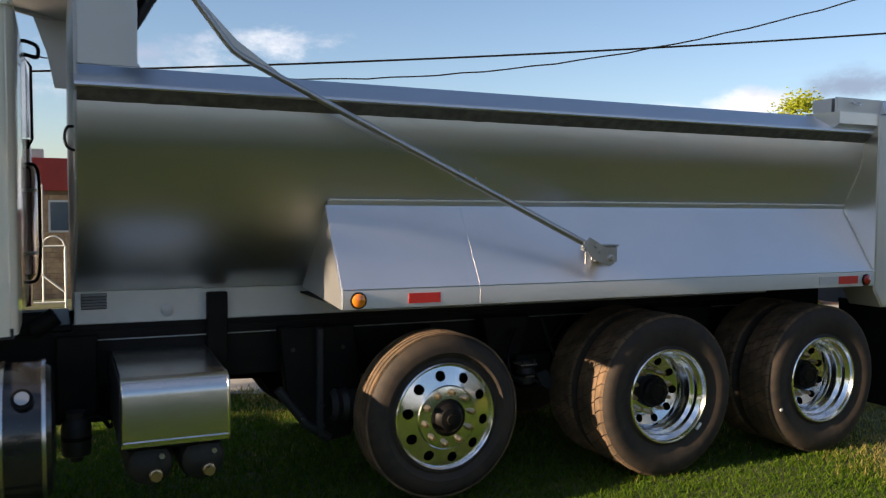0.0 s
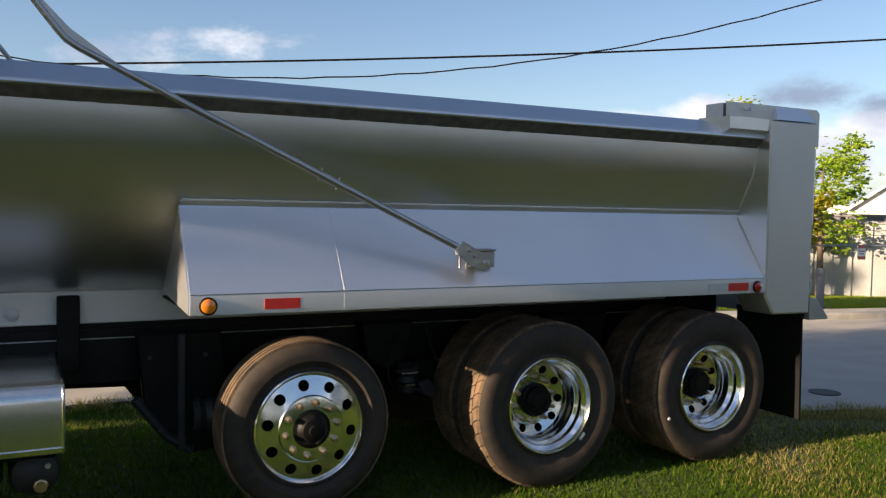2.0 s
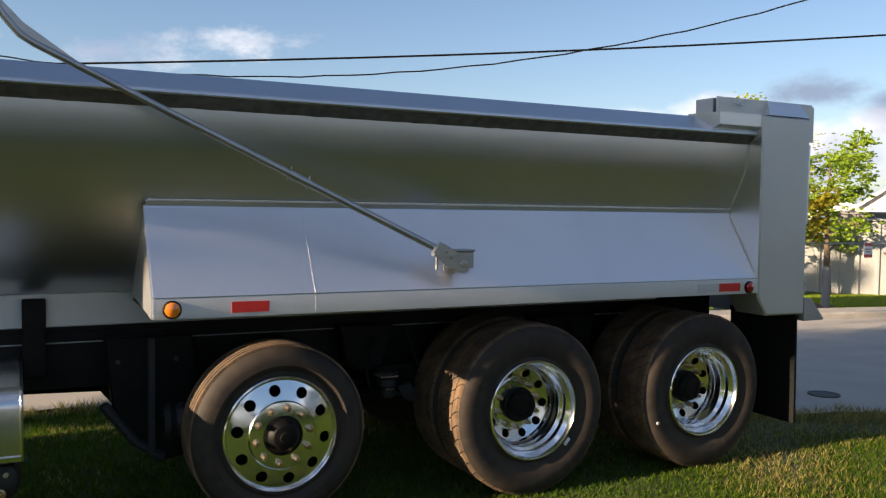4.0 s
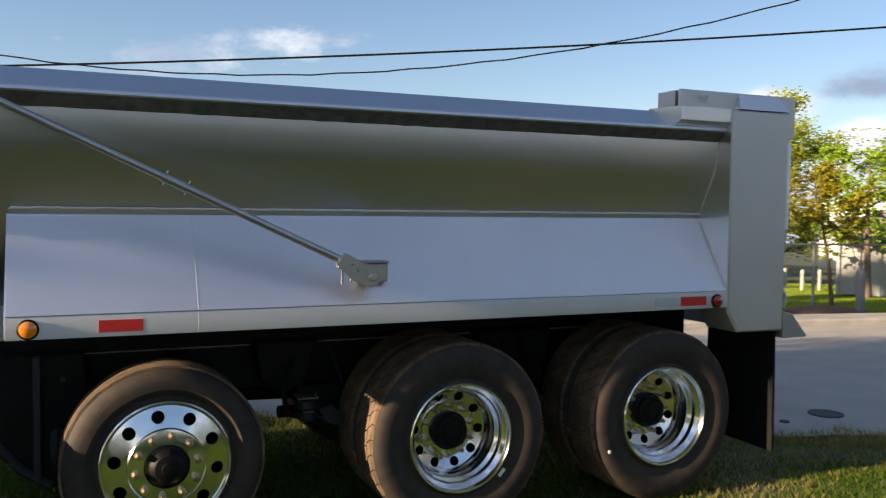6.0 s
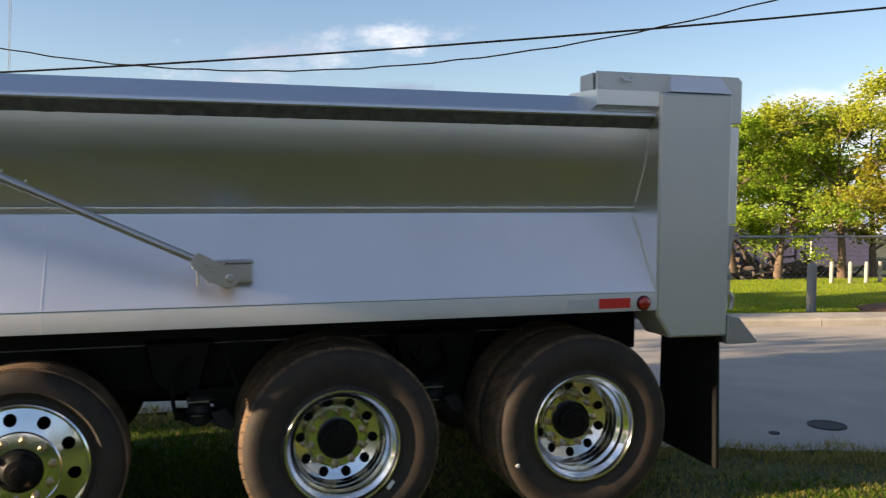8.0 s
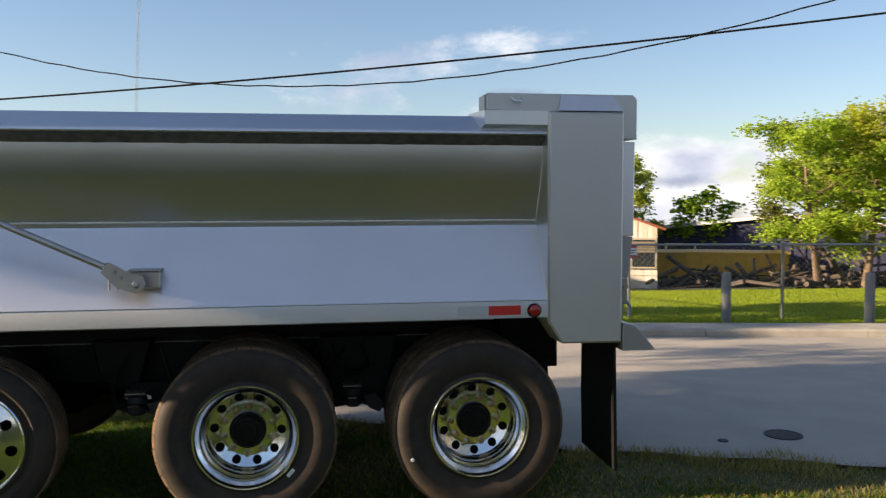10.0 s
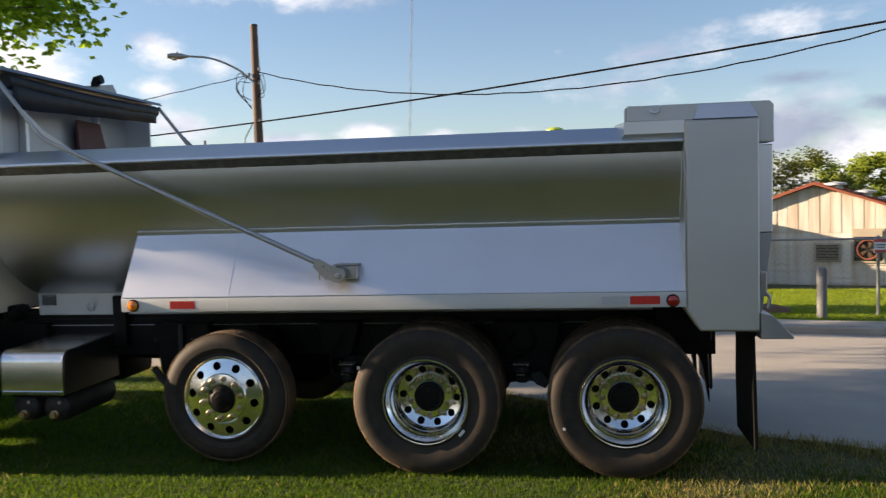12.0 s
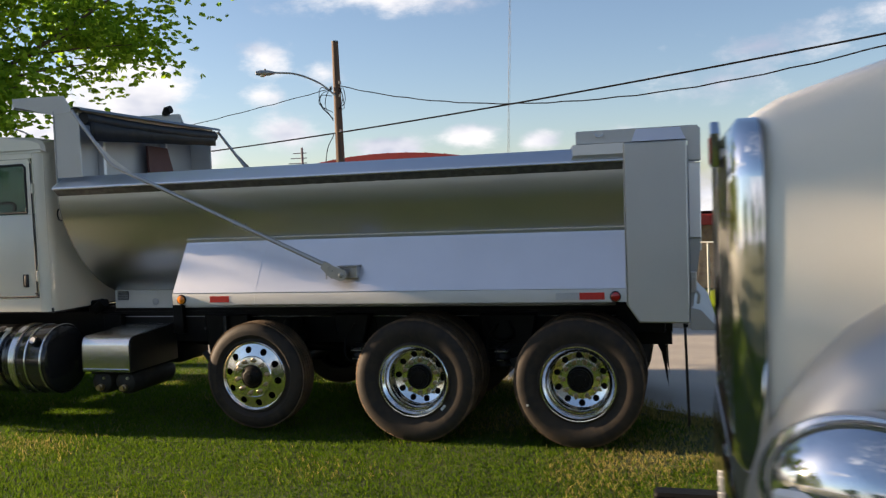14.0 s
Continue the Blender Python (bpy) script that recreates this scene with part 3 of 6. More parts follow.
def hub_mesh(drive):
    if drive:
        bm = lathe([(0.112, 0.21), (0.110, 0.165), (0.096, 0.157), (0.094, 0.125), (0.084, 0.116), (0.066, 0.114), (0.062, 0.108), (0.052, 0.106), (0.050, 0.112), (0.0, 0.112)], 40)
        for k in range(8):
            a = 2 * math.pi * k / 8
            lathe([(0.011, 0.122), (0.011, 0.108), (0, 0.108)], 6, bm, (0.076 * math.cos(a), 0, 0.076 * math.sin(a)))
    else:
        bm = lathe([(0.102, 0.01), (0.100, -0.03), (0.085, -0.034), (0.078, -0.05), (0.06, -0.065), (0.03, -0.07), (0.028, -0.082), (0, -0.084)], 40)
    return finish(bm, 30)


def nut_mesh():
    bm = lathe([(0.021, 0.0), (0.021, -0.004), (0.0165, -0.006), (0.0165, -0.026), (0.012, -0.029), (0.012, -0.04), (0, -0.041)], 6)
    return finish(bm, 20)


NUT = nut_mesh()
KIT = {}
for drive in (True, False):
    r, w = (0.534, 0.275) if drive else (0.464, 0.265)
    KIT[drive] = dict(tyre=tyre_mesh(r, w, drive), tread=tread_mesh(r, w, drive), rim=rim_mesh(drive), hub=hub_mesh(drive), back=backing_mesh(0.262 if drive else 0.16))


def wheel(truck, x, y, z, drive, turn, flip=False, inner=False):
    """rim as the part; tyre, tread, hub and nuts under it."""
    kit = KIT[drive]
    at = Matrix.Translation((x, y, z)) @ Matrix.Rotation(math.pi if flip else 0, 4, "Z") @ Matrix.Rotation(turn, 4, "Y")
    if drive:
        at = at @ Matrix.Diagonal((0.963, 1, 0.963, 1))
    hub = part("wheel", kit["rim"], WHEEL_ALU, truck, "polished aluminium wheel with ten hand holes", at=at)
    part("tyre", kit["tyre"], RUBBER, hub, "black tyre with a dusty sidewall")
    part("tread", kit["tread"], TREAD, hub, "dusty brown tread")
    part("brake_drum", kit["back"], BLACK, hub)
    if not inner:
        part("hub", kit["hub"], BLACK, hub, "black hub")
        for k in range(10):
            a = 2 * math.pi * (k + 0.5) / 10
            part("lug_nut", NUT, BRASS if not drive else CHROME, hub, at=Matrix.Translation((0.145 * math.cos(a), 0.193 if drive else -0.021, 0.145 * math.sin(a))))
    return hub


# ---- the dump truck ----
W = 2.50  # the near side stands at y = 0, the far one at y = W


def mirrored(points):
    return [(W - y, z) for y, z in points]


SIDE = [(0.112, 2.20), (0.121, 2.10), (0.148, 1.98), (0.203, 1.86), (0.272, 1.73), (0.357, 1.607), (0.46, 1.487), (0.585, 1.375), (0.72, 1.287), (0.88, 1.21), (1.05, 1.15), (1.25, 1.13)]


def dump_truck():
    truck = thing("dump_truck", (0, W / 2, 0), "silver tri-axle dump truck with white cab, parked on grass", "truck")
    P = lambda name, bm, mat, label="", **k: part(name, bm, mat, truck, label, **k)

    # tub: one bent shell
    line = [(p.x, p.y) for p in smooth_line([(y, z, 0) for y, z in SIDE], 4)]
    full = line + [(W - y, z) for y, z in line[-2::-1]]
    P("tub", sheet(full, "x", -3.40, 1.74, 0.012), SILVER_TUB, "half-round silver steel tub", smooth=30)
    # bulkhead with its wings
    P("bulkhead", prism(full + [(W - 0.115, 2.95), (0.115, 2.95)], "x", -3.412, -3.398), GREY_PAINT)
    for y0, y1 in ((0.118, 0.138), (W - 0.138, W - 0.118)):
        P("bulkhead_wing", box(-3.40, -3.135, y0, y1, 2.335, 2.93, 0.004), SILVER_POST)
    for y in (0.72, 1.78):
        P("bulkhead_rib", box(-3.398, -3.33, y - 0.02, y + 0.02, 2.33, 2.95, 0.006), SILVER)
    # cab shield
    shield = [(-3.85, 3.02), (-3.85, 3.095), (-3.29, 3.085), (-3.20, 2.935), (-3.40, 2.915)]
    P("shield_gusset", prism([(-3.412, 2.47), (-3.485, 2.47), (-3.53, 2.70), (-3.62, 2.962), (-3.412, 2.92)], "y", 2.201, 2.214), SILVER)
    for y0, y1, dx, dz in ((0.115, 0.13, 0.0, 0.0), (2.20, 2.215, -0.13, 0.045)):
        P("shield_side", prism([(x + dx, z + (dz if z > 3.05 else 0)) for x, z in shield], "y", y0, y1), SILVER_POST, "tapering side plate of the cab shield")
    P("shield_roof", prism([(-3.85, 3.02), (-3.85, 3.035), (-3.40, 2.932), (-3.40, 2.917)], "y", 0.13, 2.20), SILVER)
    P("shield_lip", box(-3.872, -3.85, 0.13, 2.20, 3.0, 3.045), SILVER)
    # rails
    for side in (0, 1):
        prof = [(0.235, 2.20), (0.235, 2.342), (0.205, 2.345), (0.055, 2.252), (0.046, 2.243), (0.044, 2.232), (0.050, 2.224), (0.066, 2.222), (0.11, 2.214), (0.145, 2.205), (0.145, 2.20)]
        P("top_rail", prism(mirrored(prof) if side else prof, "x", -3.412, 1.737), SILVER, "bevelled top rail")
        # added dark strip: shade below the rail, painted as colour
        edging, rings = bmesh.new(), []
        for k in range(91):  # ragged lower edge against the tub
            low = 2.168 + 0.004 * noise.noise(Vector((k * 0.9, 2, side)))
            rings.append([edging.verts.new((-3.40 + 5.13 * k / 90, W - y if side else y, z)) for y, z in ((0.056, 2.2215), (0.112, low), (0.122, low), (0.122, 2.212))])
        for a, b in zip(rings, rings[1:]):
            for i in range(4):
                edging.faces.new((a[i], b[i], b[(i + 1) % 4], a[(i + 1) % 4]))
        edging.faces.new(rings[0])
        edging.faces.new(rings[-1][::-1])
        P("shade_strip", edging, RAIL_SHADE, "dark strip with the rail's shade put into its colour", smooth=0)
        nose = bmesh.new()  # boxed end with a cut front face and a sloping underside
        Y = (lambda y: W - y) if side else (lambda y: y)
        rings = [[nose.verts.new((x0 if y > 0.1 else x, Y(y), z)) for y, z in ((0.26, 2.362), (0.016, 2.362), (0.016, 2.282), (0.12, 2.205), (0.26, 2.205))] for x0, x in ((1.315, 1.362), (1.745, 1.745))]
        for i in range(5):
            nose.faces.new((rings[0][i], rings[1][i], rings[1][(i + 1) % 5], rings[0][(i + 1) % 5]))
        nose.faces.new(rings[0])
        nose.faces.new(rings[1][::-1])
        P("rail_end", nose, SILVER_TUB, smooth=0)
    # rear posts: folded columns with a cut corner
    post = [(1.737, 1.135), (1.825, 1.003), (2.19, 0.998), (2.196, 2.358), (1.737, 2.358)]
    for y0, y1 in ((0.0, 0.285), (W - 0.285, W)):
        P("rear_post", prism(post, "y", y0, y1, bevel=0.012), SILVER_POST, "wide silver corner post")
        out, back = (y0 + 0.058, y0 + 0.082) if y0 == 0 else (y1 - 0.082, y1 - 0.058)
        cap = prism([(1.385, 2.366), (1.385, 2.466), (2.270, 2.466), (2.295, 2.441), (2.295, 2.205), (2.205, 2.205), (2.205, 2.366)], "y", out, back, bevel=0.004)
        P("gate_cap", cap, SILVER_POST, "stepped cap over the post")
        P("cap_backing", prism([(1.377, 2.366), (1.377, 2.46), (2.285, 2.455), (2.285, 2.205), (2.215, 2.205), (2.215, 2.366)], "y", y0 + 0.098, y1 - 0.03), GREY_PAINT)
        P("cap_bracket", box(2.206, 2.288, y0 + 0.075, y1 - 0.04, 2.172, 2.186), SILVER_POST)
        if y0 == 0:
            P("post_return", box(1.7325, 1.7365, 0.004, 0.285, 1.15, 2.204), SILVER_TUB, "inner face of the corner post")
    slope = bmesh.new()
    lo = [(1.80, 0.004, 2.364), (2.19, 0.004, 2.364), (2.15, 0.056, 2.458), (1.83, 0.056, 2.458)]
    hi = [(1.80, 0.06, 2.364), (2.19, 0.06, 2.364), (2.15, 0.062, 2.458), (1.83, 0.062, 2.458)]
    a, b = [slope.verts.new(p) for p in lo], [slope.verts.new(p) for p in hi]
    slope.faces.new(a), slope.faces.new(b[::-1])
    for i in range(4):
        slope.faces.new((a[i], b[i], b[(i + 1) % 4], a[(i + 1) % 4]))
    P("cap_bevel", slope, SILVER, "sloping bevel plate")
    P("lifting_lug", tube(smooth_line([(1.53, 0.06, 2.44), (1.545, 0.03, 2.418), (1.575, 0.03, 2.418), (1.59, 0.06, 2.437)], 4), 0.006), SILVER)
    # tailgate
    P("tailgate", prism([(2.20, 1.63), (2.285, 1.63), (2.29, 2.19), (2.20, 2.19)], "y", 0.07, W - 0.07, bevel=0.006), SILVER, "silver tailgate")
    # the lower gate's shade is painted in as a darker grey
    P("tailgate_foot", prism([(2.20, 1.10), (2.215, 1.10), (2.283, 1.625), (2.20, 1.625)], "y", 0.08, W - 0.08), GREY_PAINT, "tapered lower gate, its shade put into the grey colour")
    P("gate_latch", box(2.198, 2.245, 0.05, 0.10, 1.22, 1.38, 0.008), STEEL, "steel latch hook")
    P("latch_pin", tube([(2.225, 0.03, 1.33), (2.225, 0.13, 1.33)], 0.014), STEEL)
    P("latch_arm", tube(smooth_line([(2.225, 0.06, 1.25), (2.26, 0.06, 1.21), (2.25, 0.06, 1.14)], 4), 0.012), STEEL)
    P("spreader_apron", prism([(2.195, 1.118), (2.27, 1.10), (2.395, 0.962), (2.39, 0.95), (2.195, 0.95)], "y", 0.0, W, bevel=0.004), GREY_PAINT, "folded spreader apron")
    # side skirt: band, sloping plate, ledge, closed front end
    for side in (0, 1):
        f = mirrored if side else list
        t = -0.008 if side else 0.008
        P("skirt", sheet(f([(0.31, 1.724), (0.262, 1.724), (0.258, 1.721), (0.274, 1.697), (0.272, 1.690), (0.268, 1.681), (0.006, 1.266)]), "x", -2.17, 1.732, t), SILVER, "sloping silver side skirt", smooth=20)
        P("skirt_band", sheet(f([(0.012, 1.272), (0.004, 1.264), (0.0, 1.254), (0.0, 1.163), (0.06, 1.163)]), "x", -2.171, 1.736, t), SILVER_POST, "upright band along the skirt", smooth=30)
        P("fold_edge", tube([(-2.171, (W - 0.004) if side else 0.004, 1.2655), (1.735, (W - 0.004) if side else 0.004, 1.2655)], 0.0045, 8), SILVER)
        P("skirt_end", prism(f([(0.004, 1.165), (0.004, 1.255), (0.28, 1.70), (0.365, 1.60), (0.465, 1.485), (0.59, 1.375), (0.745, 1.215)]), "x", -2.178, -2.168), SILVER)
    wob = lambda k, q: 0.0012 * math.sin(k * 2.1 + q) + 0.0008 * math.sin(k * 5.3)
    P("ledge_weld", tube([(-2.16 + 3.892 * k / 120, 0.2605 + wob(k, 0), 1.7275 + wob(k, 1)) for k in range(121)], 0.0045, 6), WELD, "pale weld bead")
    P("seam_weld", tube([(-1.375, 0.268, 1.683), (-1.378, 0.008, 1.270), (-1.379, 0.0, 1.25), (-1.38, 0.0, 1.165)], 0.0012, 6), SILVER)
    curve = [(y, z) for y, z in line if 1.735 < z < 2.18]
    P("tub_weld", tube([(1.731, y - 0.003 + wob(k * 2, 0), z + wob(k * 2, 2)) for k, (y, z) in enumerate(curve)], [0.002 + 0.0012 * (k % 2) for k in range(len(curve))], 6), WELD, "pale weld along the tub's end")
    P("skirt_weld", tube([(1.731, 0.262 - 0.252 * k / 30 + wob(k, 0), 1.688 - 0.41 * k / 30 + wob(k, 1)) for k in range(31)], [0.0022 + 0.0012 * (k % 3) for k in range(31)], 6), WELD, "pale weld along the skirt's end")
    # lamps and tape on the band
    def lamp(name, x, z, mat, r, label):
        ring = P(name, lathe([(r * 1.2, 0.004), (r * 1.2, -0.006), (r * 1.05, -0.010), (r, -0.006)], 28, centre=(x, 0, z)), BLACK, label)
        part("lens", lathe([(r, -0.004), (r * 0.95, -0.014), (r * 0.6, -0.020), (0, -0.022)], 28, centre=(x, 0, z)), mat, ring)
    lamp("side_marker", -2.085, 1.208, AMBER, 0.037, "round amber marker lamp in a black grommet")
    lamp("rear_marker", 1.652, 1.205, RED_LENS, 0.035, "round red marker lamp")
    for x0, x1, mat, n in ((-1.805, -1.62, RED_TAPE, "red_tape"), (1.20, 1.38, WHITE_TAPE, "white_tape"), (1.381, 1.571, RED_TAPE, "red_tape")):
        P(n, box(x0, x1, -0.0025, 0.001, 1.182, 1.236), mat)

    # tarp arms, one each side
    for side in (0, 1):
        Y = (lambda y: W - y) if side else (lambda y: y)
        arm = P("tarp_arm", tube([(-0.66, Y(-0.010), 1.4655), (-2.66, Y(-0.012), 2.392), (-2.715, Y(-0.012), 2.425), (-2.75, Y(-0.012), 2.465), (-3.105, Y(-0.005), 2.925)], [0.020, 0.0165, 0.0165, 0.0165, 0.0165], 12), STEEL, "bent tubular steel tarp arm")
        web = prism([(-2.46, 2.31), (-2.72, 2.43), (-2.70, 2.475)], "y", min(Y(-0.018), Y(-0.010)), max(Y(-0.018), Y(-0.010)))
        prism([(-2.72, 2.43), (-2.95, 2.73), (-2.70, 2.475)], "y", min(Y(-0.018), Y(-0.010)), max(Y(-0.018), Y(-0.010)), web)
        part("gusset", web, STEEL, arm, "flat gusset in the bend", smooth=0)
        for x, z in ((-1.525, 1.868), (-1.43, 1.824)):
            part("clamp_bolt", tube([(x - 0.01, Y(-0.012), z - 0.033), (x + 0.012, Y(-0.012), z + 0.033)], 0.005, 6), STEEL, arm)
        d = Vector((2.04, 0, -0.945)).normalized()
        s0 = Vector((-1.53, Y(-0.011), 1.868))
        part("sleeve", tube([s0, s0 + d * 0.115], 0.022, 12), STEEL, arm)
        plate = prism([(-0.735, 1.468), (-0.70, 1.525), (-0.665, 1.508), (-0.60, 1.468), (-0.52, 1.448), (-0.505, 1.40), (-0.53, 1.365), (-0.565, 1.355), (-0.66, 1.39)], "y", min(Y(-0.05), Y(-0.038)), max(Y(-0.05), Y(-0.038)), bevel=0.002)
        piv = P("arm_pivot", plate, STEEL, "galvanised pivot bracket with bolts")
        part("spring_box", box(-0.60, -0.445, min(Y(0.03), Y(0.16)), max(Y(0.03), Y(0.16)), 1.372, 1.466, 0.006), STEEL, piv)
        part("box_lid", box(-0.612, -0.440, min(Y(0.022), Y(0.15)), max(Y(0.022), Y(0.15)), 1.466, 1.476, 0.003), STEEL, piv)
        part("pivot_shaft", tube([(-0.556, Y(-0.04), 1.402), (-0.556, Y(0.04), 1.402)], 0.03, 16), STEEL, piv)
        part("clevis", box(-0.728, -0.69, min(Y(-0.034), Y(0.006)), max(Y(-0.034), Y(0.006)), 1.445, 1.505, 0.006), GALV_BRIGHT, piv, "bright galvanised clevis")
        for x, z, r in ((-0.556, 1.402, 0.021), (-0.63, 1.44, 0.009), (-0.66, 1.47, 0.007)):
            part("bolt", lathe([(r, -0.0), (r, -0.012), (r * 0.7, -0.016), (0, -0.016)], 6, centre=(x, Y(-0.05), z)), STEEL, piv)
        for x in (-0.70, -0.655):
            part("spring_pin", tube([(x, Y(-0.01), 1.44), (x, Y(-0.01), 1.37)], 0.006, 8), STEEL, piv)
    # tarp roller and its housing between the arms
    a, b = Vector((-3.10, 0.02, 2.915)), Vector((-3.10, W - 0.02, 2.915))
    pts = [a + (b - a) * k / 24 + Vector((0, 0, -0.025 * math.sin(math.pi * k / 24))) for k in range(25)]
    P("tarp_roll", tube([p + Vector((0.01, 0, -0.045 - 0.001 * math.sin(i * 2.1))) for i, p in enumerate(pts)][1:-1], [0.058 + 0.0008 * math.sin(i * 1.7) for i in range(23)], 12), TARP, "rolled black mesh tarp")
    drape = bmesh.new()
    grid = [[drape.verts.new((-3.05 + 0.002 * math.sin(j * 0.7 + k), 0.16 + (W - 0.32) * j / 30, 2.88 - (0.11 - 0.0015 * j) * k + 0.002 * math.sin(j * 0.8 + k * 0.5))) for j in range(31)] for k in range(3)]
    for k in range(2):
        for j in range(30):
            drape.faces.new((grid[k][j], grid[k][j + 1], grid[k + 1][j + 1], grid[k + 1][j]))
    ob = P("tarp_drape", drape, TARP, "slack end of the black tarp")
    th = ob.modifiers.new("thick", "SOLIDIFY")
    th.thickness = 0.006
    P("tarp_housing", sheet([(-3.155, 2.915), (-3.15, 2.95), (-3.12, 2.965), (-3.06, 2.955), (-3.045, 2.93)], "y", 0.04, W - 0.04, 0.004), DARK_ALU, "curved tarp housing")
    # board in the bulkhead
    P("board", prism([(1.42, 2.34), (1.40, 2.71), (1.76, 2.70), (1.90, 2.34)], "x", -3.335, -3.31), BOARD, "red-brown board inside the bulkhead")
    P("stay_loop", tube(smooth_line([(-3.41, 0.155, 2.05), (-3.44, 0.15, 2.045), (-3.452, 0.15, 2.0), (-3.44, 0.15, 1.955), (-3.41, 0.155, 1.94)], 5), 0.007, 8), BLACK, "black rope hook")

    # sill under the tub, louvre and brace
    for y0, y1 in ((0.855, 0.90), (1.60, 1.645)):
        P("body_sill", box(-3.41, 1.9, y0, y1, 1.035, 1.216, 0.006), SILL_PAINT, "pale painted body sill")
    vent = P("louvre", box(-3.375, -3.245, 0.849, 0.856, 1.118, 1.205, 0.003), DARK_TRIM, "small black louvre")
    for k in range(5):
        part("slat", prism([(0.838, 1.124 + k * 0.0165), (0.850, 1.133 + k * 0.0165), (0.850, 1.137 + k * 0.0165), (0.836, 1.127 + k * 0.0165)], "x", -3.372, -3.248), GREY_PAINT, vent)
    P("hold_down", box(-2.715, -2.60, 0.80, 0.855, 0.78, 1.195, 0.006), BLACK)
    P("sill_bumper", lathe([(0.03, 0.854), (0.035, 0.84), (0.02, 0.832), (0, 0.832)], 16, centre=(-2.93, 0, 1.10)), GREY_PAINT)
    # chassis
    for y0, y1 in ((0.86, 0.95), (1.55, 1.64)):
        c = [(y0, 0.70), (y1, 0.70), (y1, 0.712), (y0 + 0.012, 0.712), (y0 + 0.012, 0.988), (y1, 0.988), (y1, 1.0), (y0, 1.0)]
        P("frame_rail", prism(c, "x", -7.6, 2.05), BLACK, "black chassis rail")
        P("rail_edge", tube([(-3.5, y0 - 0.002, 0.948), (1.6, y0 - 0.002, 0.948)], 0.004, 6), GREY_PAINT)
        P("sub_rail", box(-3.5, 2.05, y0 + 0.01, y1 - 0.01, 1.0, 1.033), BLACK)
    for x in (-6.8, -4.6, -2.5, -0.78, 0.66, 1.95):
        P("cross_member", box(x - 0.05, x + 0.05, 0.95, 1.55, 0.72, 0.98, 0.01), BLACK)
    P("floor_pan", box(-2.16, 1.73, 0.05, W - 0.05, 1.168, 1.178), BLACK)
    P("gearbox_block", box(-4.6, -2.75, 0.98, 1.52, 0.45, 0.95, 0.06, segs=2), BLACK, "greasy dark transmission housing")
    P("drive_shaft", tube([(-2.8, 1.25, 0.66), (-0.1, 1.25, 0.56)], 0.055, 16), BLACK)
    for x, z in ((-1.507, 0.511), (-0.004, 0.514), (1.340, 0.514)):
        P("axle", tube([(x, 0.30, z), (x, 0.85, z), (x, 1.0, z), (x, 1.5, z), (x, 1.65, z), (x, W - 0.30, z)], [0.07, 0.075, 0.16 if x > -1 else 0.08, 0.16 if x > -1 else 0.08, 0.075, 0.07], 20), BLACK)
    for side in (0, 1):
        y = W - 0.78 if side else 0.78
        P("walking_beam", prism([(-0.18, 0.50), (0.0, 0.60), (0.5, 0.66), (0.85, 0.66), (1.345, 0.60), (1.52, 0.50), (1.345, 0.44), (0.67, 0.54), (0.0, 0.44)], "y", y - 0.06, y + 0.06, bevel=0.01), BLACK)
        P("spring_saddle", prism([(0.42, 0.98), (0.50, 0.56), (0.84, 0.56), (0.92, 0.98)], "y", y - 0.07, y + 0.09, bevel=0.01), BLACK)
        P("spring_hanger", prism([(-0.98, 0.98), (-0.94, 0.76), (-0.84, 0.68), (-0.70, 0.70), (-0.62, 0.98)], "y", y - 0.04, y + 0.10, bevel=0.01), BLACK)
        P("torque_rod", tube([(-0.83, y + 0.02, 0.56), (-0.1, y + 0.12, 0.52)], 0.035, 12), BLACK)
        P("air_bag", lathe([(0.10, 0.72), (0.125, 0.76), (0.10, 0.80), (0.125, 0.84), (0.10, 0.9), (0.07, 0.94)], 24, centre=(-1.40, y, 0), axis="z"), FLAP)
        P("lift_bracket", prism([(-2.32, 0.98), (-2.28, 0.60), (-2.16, 0.40), (-2.02, 0.28), (-1.88, 0.30), (-1.80, 0.52), (-1.86, 0.98)], "y", y - 0.05, y + 0.03, bevel=0.01), BLACK)
        P("trailing_arm", tube([(-2.05, y, 0.42), (-1.53, y, 0.42)], 0.05, 12), BLACK)
        o = 0.06 if side else -0.06
        P("lift_arm", tube([(-2.33, y + o, 0.62), (-2.16, y + o, 0.40), (-2.02, y + o, 0.30)], 0.028, 10), DARK_TRIM)
        P("bracket_flange", box(-2.10, -2.06, y + o - 0.03, y + o + 0.03, 0.32, 0.97, 0.006), DARK_TRIM)
        P("lift_bag", lathe([(0.07, -2.02), (0.10, -1.99), (0.085, -1.955), (0.10, -1.92), (0.085, -1.885), (0.09, -1.85), (0.05, -1.83)], 20, centre=(0, y + o, 0.50), axis="x"), DARK_TRIM, "ribbed black air bag")
        for bx, bz in ((-2.08, 0.40), (-2.08, 0.52), (-2.20, 0.45), (-2.26, 0.86), (-1.96, 0.86)):
            P("bolt_head", lathe([(0.013, 0.0), (0.013, -0.012), (0, -0.014)], 6, centre=(bx, y + 2.2 * o, bz)), DARK_TRIM)
        P("brake_chamber", lathe([(0, -2.0), (0.07, -1.99), (0.085, -1.94), (0.085, -1.86), (0.07, -1.82), (0.03, -1.80)], 20, centre=(0, y + 0.05, 0.52), axis="x"), BLACK)
